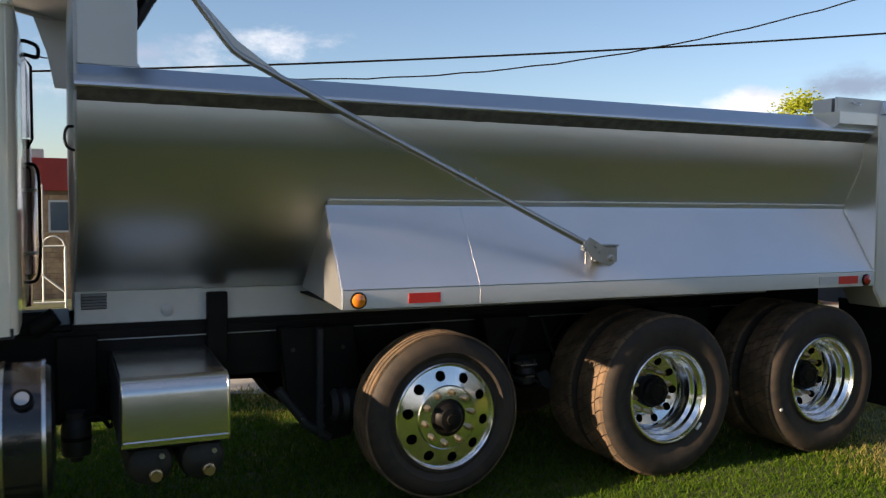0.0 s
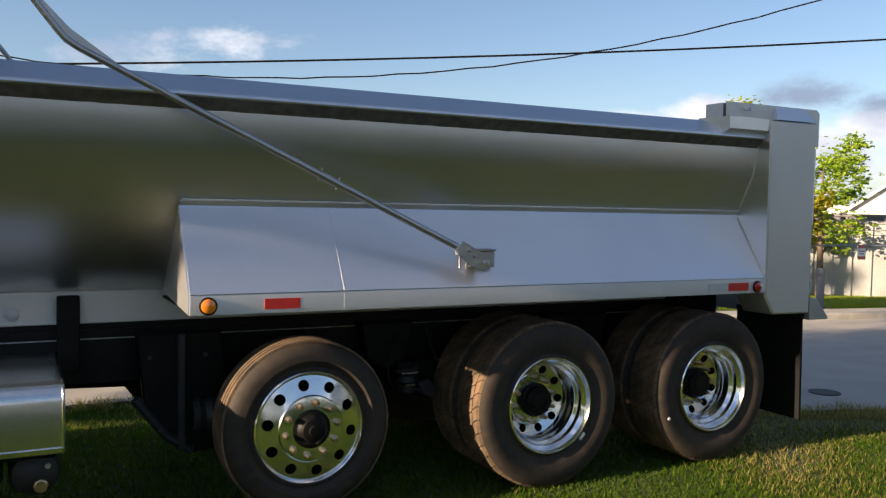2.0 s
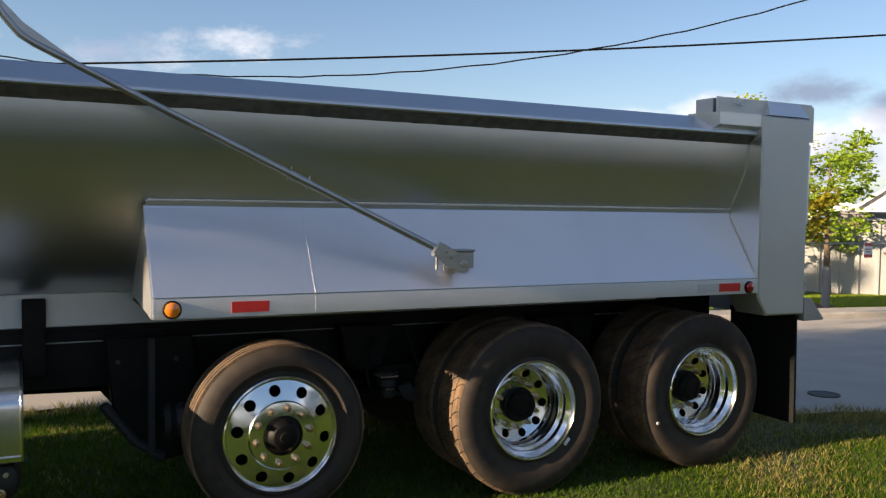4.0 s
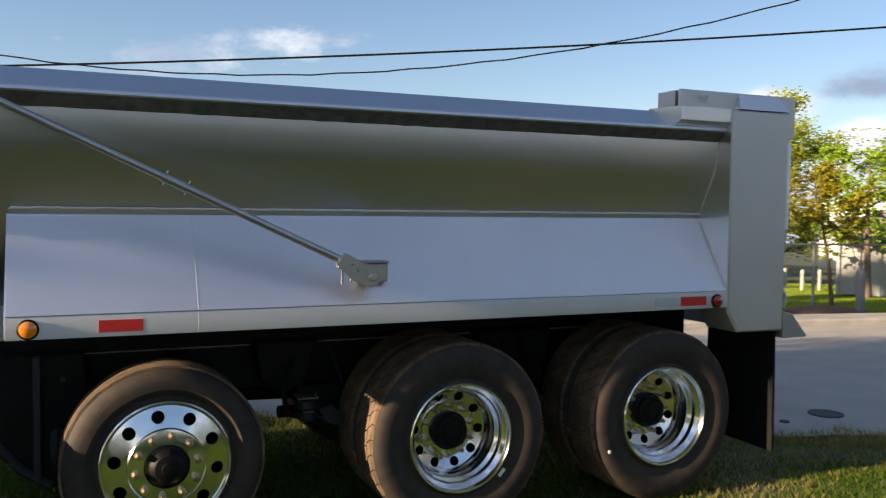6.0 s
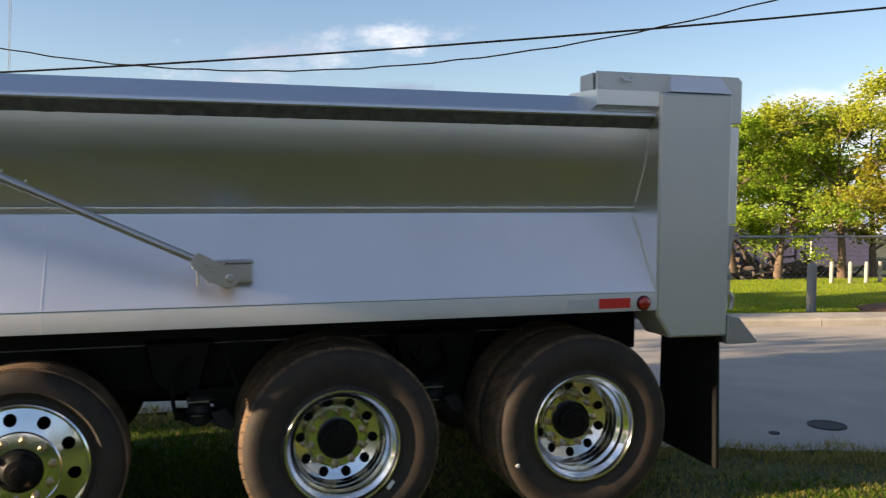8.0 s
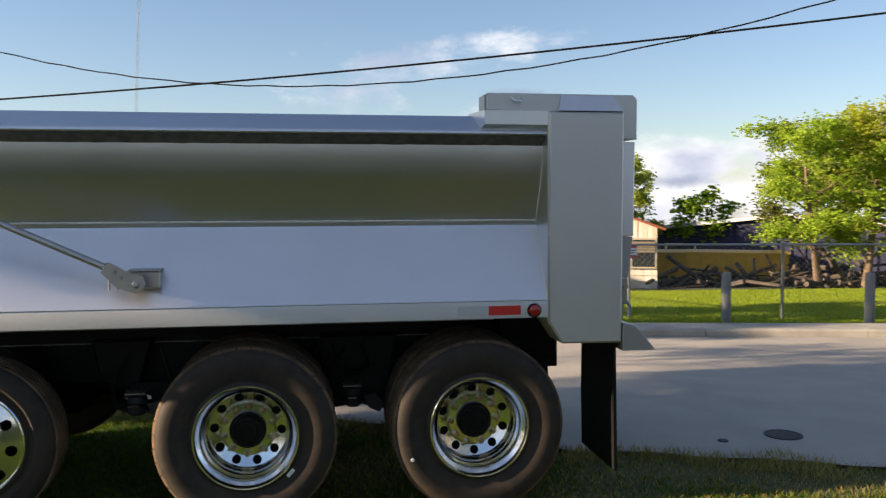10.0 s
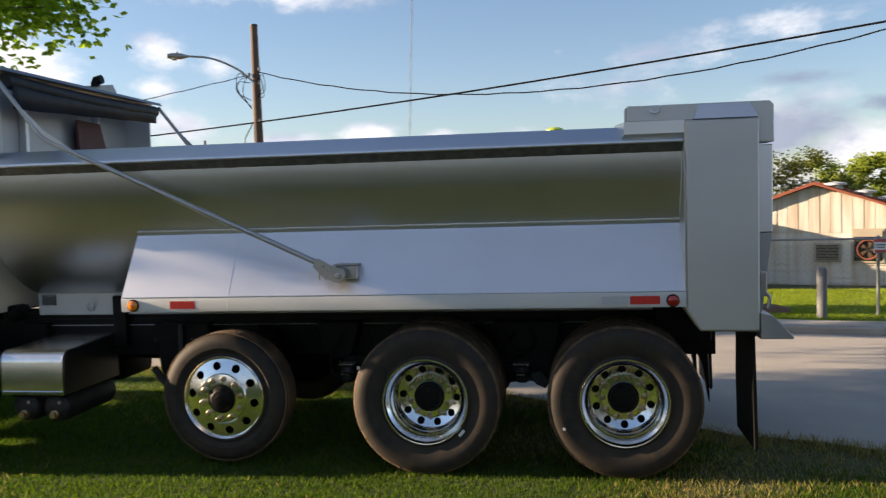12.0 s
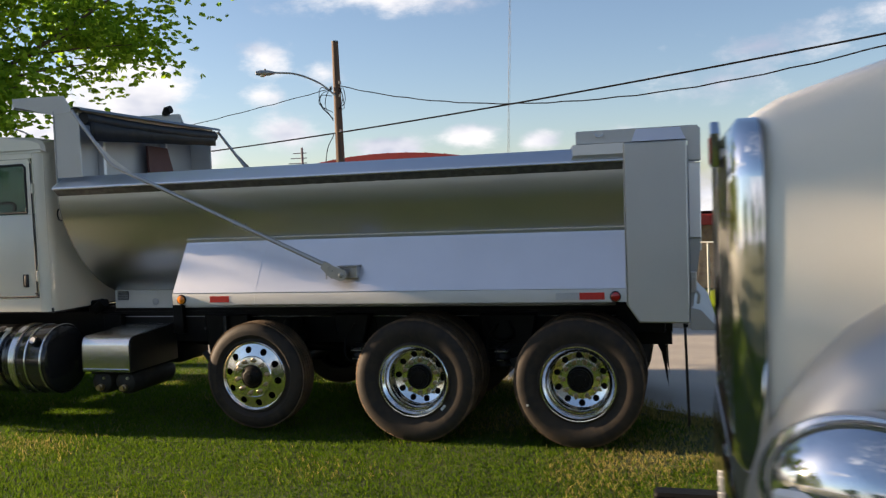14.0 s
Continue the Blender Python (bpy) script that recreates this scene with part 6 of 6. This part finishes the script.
def pipe_gate():
    """White tubular gate with arches along its top."""
    x0, y, w, h = -5.6, 15.6, 2.3, 1.3
    z = ground_z(-4.4, y)
    g = thing("pipe_gate", (x0, y, z), "white tubular yard gate with arched top", "gate")
    for x in (x0, x0 + w):
        part("upright", tube([(x, y, z - 0.05), (x, y, z + h)], 0.025, 10), WHITE_BOARD, g)
    for dz in (0.1, h):
        part("rail", tube([(x0, y, z + dz), (x0 + w, y, z + dz)], 0.022, 10), WHITE_BOARD, g)
    part("brace", tube([(x0 + w * 0.5, y, z + h), (x0 + w, y, z + 0.3)], 0.02, 8), WHITE_BOARD, g)
    part("middle_bar", tube([(x0 + w * 0.62, y, z + 0.1), (x0 + w * 0.62, y, z + h)], 0.018, 8), WHITE_BOARD, g)
    for k in range(5):
        c = x0 + w * (k + 0.5) / 5
        part("arch", tube([(c + 0.21 * math.cos(radians(a)), y, z + h + 0.21 * math.sin(radians(a))) for a in range(0, 181, 15)], 0.016, 8), WHITE_BOARD, g)
    part("flag_pole", tube([(-3.75, 17.2, ground_z(-3.75, 17.2)), (-3.75, 17.2, 2.1), (-3.82, 17.2, 2.12)], 0.02, 8), WHITE_BOARD, g)


pipe_gate()


def plain_house(name, x, y, turn, w, d, eave, peak, wall, roof, label, windows=()):
    z0 = ground_z(x, y) - 0.2
    m = Matrix.Translation((x, y, z0)) @ Matrix.Rotation(radians(turn), 4, "Z")
    house = thing(name, m, label, "house")
    def P(nm, bm, mat, parent=None):
        bm.transform(m)
        return part(nm, bm, mat, parent or house)
    P("wall", prism([(-w / 2, -0.5), (-w / 2, eave), (0, peak), (w / 2, eave), (w / 2, -0.5)], "y", 0, d), wall)
    for s in (-1, 1):
        P("roof", prism([(s * (w / 2 + 0.3), eave - 0.14), (0, peak + 0.02), (0, peak + 0.14), (s * (w / 2 + 0.3), eave)], "y", -0.3, d + 0.3), roof)
        P("trim", prism([(s * (w / 2 + 0.31), eave - 0.2), (0, peak - 0.02), (0, peak + 0.13), (s * (w / 2 + 0.31), eave - 0.02)], "y", -0.34, -0.302), WHITE_BOARD)
    for k in range(int(eave / 0.2)):
        P("lap_board", box(-w / 2, w / 2, -0.02 - 0.004 * (k % 2), 0.0, 0.2 * k, 0.2 * k + 0.17), wall)
    for wx, wz, ww, wh in windows:
        fr = P("window", box(wx - ww / 2 - 0.08, wx + ww / 2 + 0.08, -0.06, -0.02, wz - 0.08, wz + wh + 0.08), WHITE_BOARD)
        P("pane", box(wx - ww / 2, wx + ww / 2, -0.07, -0.061, wz, wz + wh), DARK_GLASS, fr)


plain_house("white_house", 39.3, 22.8, -57.7, 7.4, 10, 3.5, 6.2, WHITE_BOARD, PALE_ROOF, "white boarded house with a steep pale gable", [(-1.5, 2.4, 1.0, 0.8), (1.8, 2.4, 1.0, 0.8)])
plain_house("white_house", 40.0, 30.6, -52, 5.2, 8, 4.0, 4.15, WHITE_BOARD, WHITE_BOARD, "plain white house with a nearly flat roof", [(0, 2.6, 1.2, 0.6)])
plain_house("low_house", 33.4, 23.4, -52, 3.6, 6, 2.75, 3.35, WHITE_BOARD, TAN_ROOF, "low white house with a tan shingle roof")
plain_house("yard_store", 30.5, 14.6, -60, 6.0, 4, 1.75, 2.05, TAN_SIDING, GREY_ROOF, "tan yard store with a dark window strip", [(0.6, 1.2, 3.6, 0.3)])
plain_house("long_store", 23.5, 33.5, -36, 17, 8, 2.1, 2.9, BLUE_STEEL, PALE_ROOF, "long low store with pale metal roof", [(-5, 0.6, 1.4, 0.8), (0, 0.6, 1.4, 0.8), (5, 0.6, 1.4, 0.8)])


def steel_box(x, y, turn, w, d, h, mat, label, name="skip"):
    z0 = ground_z(x, y)
    m = Matrix.Translation((x, y, z0)) @ Matrix.Rotation(radians(turn), 4, "Z")
    skip = thing(name, m, label, name.replace("_", " "))
    body = box(-w / 2, w / 2, -d / 2, d / 2, 0.05, h, 0.02)
    body.transform(m)
    part("body", body, mat, skip)
    for k in range(int(w / 0.5) + 1):
        x0 = -w / 2 + 0.5 * k
        rib = box(x0, x0 + 0.09, -d / 2 - 0.05, -d / 2, 0.05, h, 0.01)
        rib.transform(m)
        part("rib", rib, mat, skip)
    lip = box(-w / 2 - 0.05, w / 2 + 0.05, -d / 2 - 0.06, d / 2 + 0.05, h, h + 0.08, 0.01)
    lip.transform(m)
    part("lip", lip, mat, skip)


steel_box(16.2, 28.5, -20, 5.0, 2.2, 1.0, YELLOW, "yellow ribbed steel skip in the yard")
steel_box(15.6, 23.6, -25, 3.4, 1.8, 1.05, YELLOW, "yellow ribbed steel skip in the yard")
steel_box(20.6, 25.6, -28, 5.0, 2.2, 1.5, BLUE_STEEL, "dull blue steel container behind the trees", "container")
steel_box(20.4, 11.3, -50, 4.6, 2.2, 2.25, GREY_ROOF, "grey ribbed steel container behind the fence", "container")
steel_box(18.9, 12.3, -50, 2.9, 2.0, 2.1, WEATHERED_WHITE, "white painted storage container behind the fence", "container")


def scrap_heap(x, y, seed):
    rnd = random.Random(seed)
    z0 = ground_z(x, y)
    heap = thing("scrap_heap", (x, y, z0), "dark heap of logs and scrap in the yard", "scrap heap")
    for k in range(45):
        c = Vector((x + rnd.gauss(0, 1.4), y + rnd.gauss(0, 0.5), z0 + abs(rnd.gauss(0, 0.28))))
        d = Vector((rnd.gauss(0, 1), rnd.gauss(0, 0.6), rnd.gauss(0, 0.25))).normalized() * rnd.uniform(0.3, 0.9)
        part("log", tube([c - d, c + d], rnd.uniform(0.03, 0.09), 6), DARK_STUFF, heap)


scrap_heap(16.2, 20.2, 1)
scrap_heap(18.6, 20.6, 2)
scrap_heap(13.4, 21.4, 3)


def red_canopy():
    """Broad red arched canopy across the street."""
    x, y, w, d = -15.8, 45.0, 15.0, 5.0
    top = thing("arched_canopy", on_ground(x, y), "broad red arched metal canopy", "canopy")
    R, zc = 30.0, 5.62 - 30.0
    half = math.asin(w / 2 / R)
    bm = sheet([(x + R * math.sin(-half + 2 * half * k / 24), zc + R * math.cos(-half + 2 * half * k / 24)) for k in range(25)], "y", y, y + d, -0.05)
    part("roof_skin", bm, RED_METAL, top)
    arc = [(x + R * math.sin(-half + 2 * half * k / 24), zc + R * math.cos(-half + 2 * half * k / 24) - 0.03) for k in range(25)]
    part("front_panel", prism(arc + [(x + w / 2, arc[-1][1] - 0.3), (x - w / 2, arc[0][1] - 0.3)], "y", y - 0.03, y), RED_METAL, top)
    for k in range(13):
        a = -half + 2 * half * k / 12
        part("seam", tube([(x + R * math.sin(a), y, zc + R * math.cos(a) + 0.015), (x + R * math.sin(a), y + d, zc + R * math.cos(a) + 0.015)], 0.02, 6), RED_METAL, top)
    for sx in (-w / 2 + 0.2, w / 2 - 0.2):
        for sy in (0.2, d - 0.2):
            part("post", tube([(x + sx, y + sy, ground_z(x, y) - 0.2), (x + sx, y + sy, zc + R * math.cos(math.asin(sx / R)) - 0.04)], 0.06, 10), GALV, top)


red_canopy()


# ---- poles and wires ----
def street_pole():
    bx, by = -8.2, 18.6
    z0 = ground_z(bx, by)
    pole = thing("utility_pole", (bx, by, z0), "weathered wooden utility pole with street lamp arm", "utility pole")
    part("mast", tube([(bx + 0.05, by, z0 - 0.2), (bx + 0.03, by, 2.0), (bx, by, 7.3)], [0.16, 0.15, 0.105], 14), POLE_WOOD, pole, "brown wooden mast")
    part("cap", tube([(bx, by, 7.28), (bx, by, 7.33)], 0.11, 14), IRON, pole)
    arm = smooth_line([(bx, by - 0.1, 5.6), (bx - 0.45, by - 0.25, 6.0), (bx - 1.1, by - 0.55, 6.3), (bx - 1.75, by - 0.85, 6.36)], 6)
    part("lamp_arm", tube(arm, 0.03, 8), GALV, pole)
    head = part("lamp_head", lathe([(0.0, -0.30), (0.09, -0.28), (0.13, -0.12), (0.12, 0.1), (0.06, 0.28), (0.035, 0.32)], 18, axis="x"), GALV, pole, "cobra-head street lamp", at=Matrix.Translation((bx - 1.98, by - 0.96, 6.35)) @ Matrix.Rotation(radians(25), 4, "Z") @ Matrix.Diagonal((1, 1, 0.7, 1)))
    part("lens", lathe([(0.0, -0.13), (0.06, -0.12), (0.09, -0.08), (0.10, 0.0)], 16, axis="z"), LENS_CLEAR, head, at=Matrix.Translation((-0.08, 0, -0.05)))
    part("photocell", lathe([(0.03, 0), (0.03, 0.06), (0, 0.07)], 10, axis="z"), DARK_TRIM, head, at=Matrix.Translation((0.0, 0, 0.12)))
    for z, dx in ((5.95, 0.16), (5.8, -0.16), (4.44, 0.12), (5.55, 0.15)):
        part("insulator", lathe([(0.03, 0), (0.045, 0.03), (0.03, 0.06), (0.045, 0.09), (0.0, 0.11)], 12, centre=(bx + dx, by - 0.12, z), axis="z"), STEEL, pole)
    rnd = random.Random(4)
    for k in range(7):
        s = 1 if k % 2 else -1
        x1 = bx + s * rnd.uniform(0.2, 0.5)
        loop = smooth_line([(bx + s * 0.1, by - 0.15, 5.9 - 0.05 * k), (x1, by - 0.2, 5.8 + rnd.uniform(-0.2, 0.15)), (x1 + s * 0.05, by - 0.2, 5.3 + rnd.uniform(-0.2, 0.2)), (bx + s * 0.1, by - 0.15, 4.95 + rnd.uniform(-0.2, 0.3))], 5)
        part("drip_loop", tube(loop, 0.011, 6), WIRE, pole)
    part("riser_cable", tube(smooth_line([(bx - 0.12, by - 0.1, 4.4), (bx - 0.4, by - 0.1, 3.8), (bx - 0.45, by - 0.1, 2.5), (bx - 0.2, by - 0.1, 0.2)], 5), 0.014, 6), WIRE, pole)


street_pole()


def overhead(name, start, heading, lo, hi, fall, curve, radius, label, wobble=0.0):
    c, s = math.cos(radians(heading)), math.sin(radians(heading))
    pts = []
    for k in range(61):
        w = lo + (hi - lo) * k / 60
        pts.append((start[0] + c * w, start[1] + s * w, start[2] + fall * w + curve * w * w + wobble * math.sin(k * 2.3)))
    tagged(part(name, tube(pts, radius, 6), WIRE), label, "cable")


overhead("overhead_cable", (-8.2, 18.5, 4.44), -20, -30, 60, 0.0316, 0.0012, 0.023, "taut black overhead cable on the utility pole")
overhead("service_cable", (-8.1, 18.5, 5.92), -27, 0, 30, -0.2835, 0.0130, 0.015, "thin twisted service cable hanging slack", 0.012)
overhead("service_cable", (-8.3, 18.5, 5.85), 176, 0, 26, -0.16, 0.0022, 0.012, "thin twisted service cable hanging slack", 0.012)


def far_pole():
    d = direction(114.84, 0)
    x, y = 2.1 + 62 * d.x, -6.5 + 62 * d.y
    p = thing("distribution_pole", (x, y, ground_z(x, y)), "distant grey pole with short crossarms", "utility pole")
    part("mast", tube([(x, y, ground_z(x, y)), (x, y, 6.7)], 0.09, 10), MAST_GREY, p)
    for k in range(4):
        part("crossarm", box(x - 1.3 + 0.2 * k, x + 0.35, y - 0.03, y + 0.03, 5.2 + 0.36 * k, 5.26 + 0.36 * k), MAST_GREY, p)


far_pole()


def radio_mast():
    d = direction(101.3, 0)
    bx, by = 2.1 + 330 * d.x, -6.5 + 330 * d.y
    z0 = ground_z(bx, by)
    tower = thing("radio_mast", (bx, by, z0), "slender lattice radio mast far away", "radio mast")
    H = 130
    legs = [Vector((0.42 * math.cos(a), 0.42 * math.sin(a), 0)) for a in (0.3, 2.4, 4.5)]
    tip = Vector((H * 0.045, 0, H))
    for l in legs:
        part("leg", tube([Vector((bx, by, z0)) + l, Vector((bx, by, z0)) + l + tip], 0.05, 5), MAST_GREY, tower)
    bm = bmesh.new()
    for k in range(44):
        z = k * H / 44
        for i in range(3):
            a = Vector((bx, by, z0)) + legs[i] + tip * (k / 44)
            b = Vector((bx, by, z0)) + legs[(i + 1) % 3] + tip * ((k + 1) / 44)
            tube([a, b], 0.022, 4, bm)
    part("lattice", bm, MAST_GREY, tower)


radio_mast()


def far_street_lamp():
    d, e = direction(130.7, 0), direction(132.6, 0)
    x, y = 2.1 + 52 * d.x, -6.5 + 52 * d.y
    hx, hy = 2.1 + 52 * e.x, -6.5 + 52 * e.y
    z = ground_z(x, y)
    p = thing("street_lamp", (x, y, z), "distant grey street lamp with a curved arm", "street lamp")
    part("mast", tube([(x, y, z), (x, y, 6.4)], [0.11, 0.07], 10), GALV, p)
    part("lamp_arm", tube(smooth_line([(x, y, 6.4), ((x + hx) / 2, (y + hy) / 2, 7.0), (hx, hy, 7.25)], 6), 0.045, 8), GALV, p)
    part("lamp_head", lathe([(0, -0.45), (0.12, -0.4), (0.16, -0.1), (0.13, 0.2), (0.05, 0.4)], 14, axis="x"), GALV, p, at=Matrix.Translation((hx, hy, 7.27)))


far_street_lamp()


def lime_marker():
    x, y, z = 0.706, 11.04, 3.24
    s = thing("marker_disc", on_ground(x, y), "yellow-green domed disc on a slim stalk", "marker")
    part("disc", lathe([(0, z + 0.05), (0.10, z + 0.045), (0.17, z + 0.01), (0.175, z - 0.02), (0.15, z - 0.04), (0, z - 0.04)], 28, centre=(x, y, 0), axis="z"), LIME, s)
    part("base", lathe([(0.12, z - 0.04), (0.12, z - 0.08), (0, z - 0.08)], 20, centre=(x, y, 0), axis="z"), DARK_TRIM, s)
    part("stalk", tube([(x, y, ground_z(x, y)), (x, y, z - 0.07)], 0.012, 6), GALV, s)


lime_marker()


# ---- grass blades ----
def grass(name, count, x0, x1, y0, y1, mat, tall, label, keep, wide=1.0):
    gen = np.random.default_rng(11 + count)
    xs, ys = gen.uniform(x0, x1, count), gen.uniform(y0, y1, count)
    ok = np.array([keep(x, y) for x, y in zip(xs, ys)])
    xs, ys = xs[ok], ys[ok]
    n = len(xs)
    zs = np.array([ground_z(x, y) - 0.012 for x, y in zip(xs, ys)])
    a = gen.uniform(0, 2 * math.pi, n)
    h = tall * gen.uniform(0.5, 1.15, n)
    w = gen.uniform(0.002, 0.0055, n) * wide
    bend = h * gen.uniform(0.2, 0.9, n)
    b = gen.uniform(0, 2 * math.pi, n)
    base = np.stack([xs, ys, zs], 1)
    side = np.stack([np.cos(a) * w, np.sin(a) * w, np.zeros(n)], 1)
    tip = base + np.stack([np.cos(b) * bend, np.sin(b) * bend, h], 1)
    co = np.stack([base - side, base + side, tip], 1).reshape(-1, 3)
    me = bpy.data.meshes.new(name)
    me.vertices.add(n * 3)
    me.vertices.foreach_set("co", co.ravel())
    me.loops.add(n * 3)
    me.loops.foreach_set("vertex_index", np.arange(n * 3))
    me.polygons.add(n)
    me.polygons.foreach_set("loop_start", np.arange(n) * 3)
    me.update(calc_edges=True)
    me.materials.append(mat)
    tagged(new(name, me), label, "grass", kind="stuff")


def dry(x, y):
    near = min(max((y - edge_y(x) + 1.5) / 1.3, 0), 1)
    east = min(max((x + 1.6) / 3.2, 0), 1)
    return noise.noise(Vector((x * 0.8, y * 1.1, 4))) + 0.85 * near + 0.42 * east - 0.28 + 0.75 * noise.noise(Vector((x * 23, y * 23, 1)))


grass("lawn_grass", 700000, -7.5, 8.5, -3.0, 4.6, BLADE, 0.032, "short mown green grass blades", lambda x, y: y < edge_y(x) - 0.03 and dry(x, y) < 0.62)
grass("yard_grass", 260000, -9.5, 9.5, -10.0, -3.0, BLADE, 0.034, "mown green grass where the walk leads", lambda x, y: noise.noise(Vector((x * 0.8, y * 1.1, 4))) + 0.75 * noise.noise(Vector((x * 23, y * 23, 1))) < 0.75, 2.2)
grass("dry_grass", 240000, -7.5, 8.5, -3.0, 4.6, BLADE_DRY, 0.042, "straw-coloured dry grass tufts", lambda x, y: y < edge_y(x) + 0.09 and dry(x, y) > 0.26)
grass("verge_tufts", 150000, -3.5, 8.5, -1.6, 5.2, BLADE_DRY, 0.085, "long dry grass spilling over the road edge", lambda x, y: abs(y - edge_y(x) + 0.08) < 0.30 * (0.6 + noise.noise(Vector((x * 2.3, 5, 3)))) and noise.noise(Vector((x * 5, y * 5, 8))) > -0.12, 1.4)
grass("far_grass", 220000, -2, 22, 8.0, 19, BLADE_FAR_SUNLIT, 0.055, "grass on the far lawn, sunlight put into its colour", lambda x, y: y > kerb_line(x) + 1.24, 2.6)
grass("gutter_grass", 5000, -2, 16, 5.0, 9.2, BLADE_DRY, 0.05, "straggling dry grass along the kerb", lambda x, y: abs(y - kerb_line(x) + 0.05) < 0.10 and noise.noise(Vector((x * 0.9, 2, 7))) > -0.1, 2.0)


def verge_gravel():
    """Loose stones and crumbs of asphalt along the ragged road edge."""
    rnd = random.Random(9)
    verts, faces = [], []
    for k in range(3000):
        x = rnd.uniform(-7, 9)
        y = edge_y(x) + rnd.gauss(0.02, 0.11)
        r = rnd.uniform(0.003, 0.008)
        z = ground_z(x, y) + 0.012
        n = len(verts)
        for a in range(4):
            t = a * math.pi / 2 + rnd.uniform(-0.3, 0.3)
            q = r * rnd.uniform(0.7, 1.3)
            verts.append((x + q * math.cos(t), y + q * math.sin(t), z - 0.004))
        verts.append((x + rnd.uniform(-r, r) * 0.4, y + rnd.uniform(-r, r) * 0.4, z + r * rnd.uniform(0.5, 1.0)))
        faces += [(n, n + 1, n + 4), (n + 1, n + 2, n + 4), (n + 2, n + 3, n + 4), (n + 3, n, n + 4)]
    ob = new("verge_gravel", raw("verge_gravel", verts, faces, GRAVEL))
    tagged(ob, "loose gravel and asphalt crumbs along the road edge", "gravel", kind="stuff")


verge_gravel()
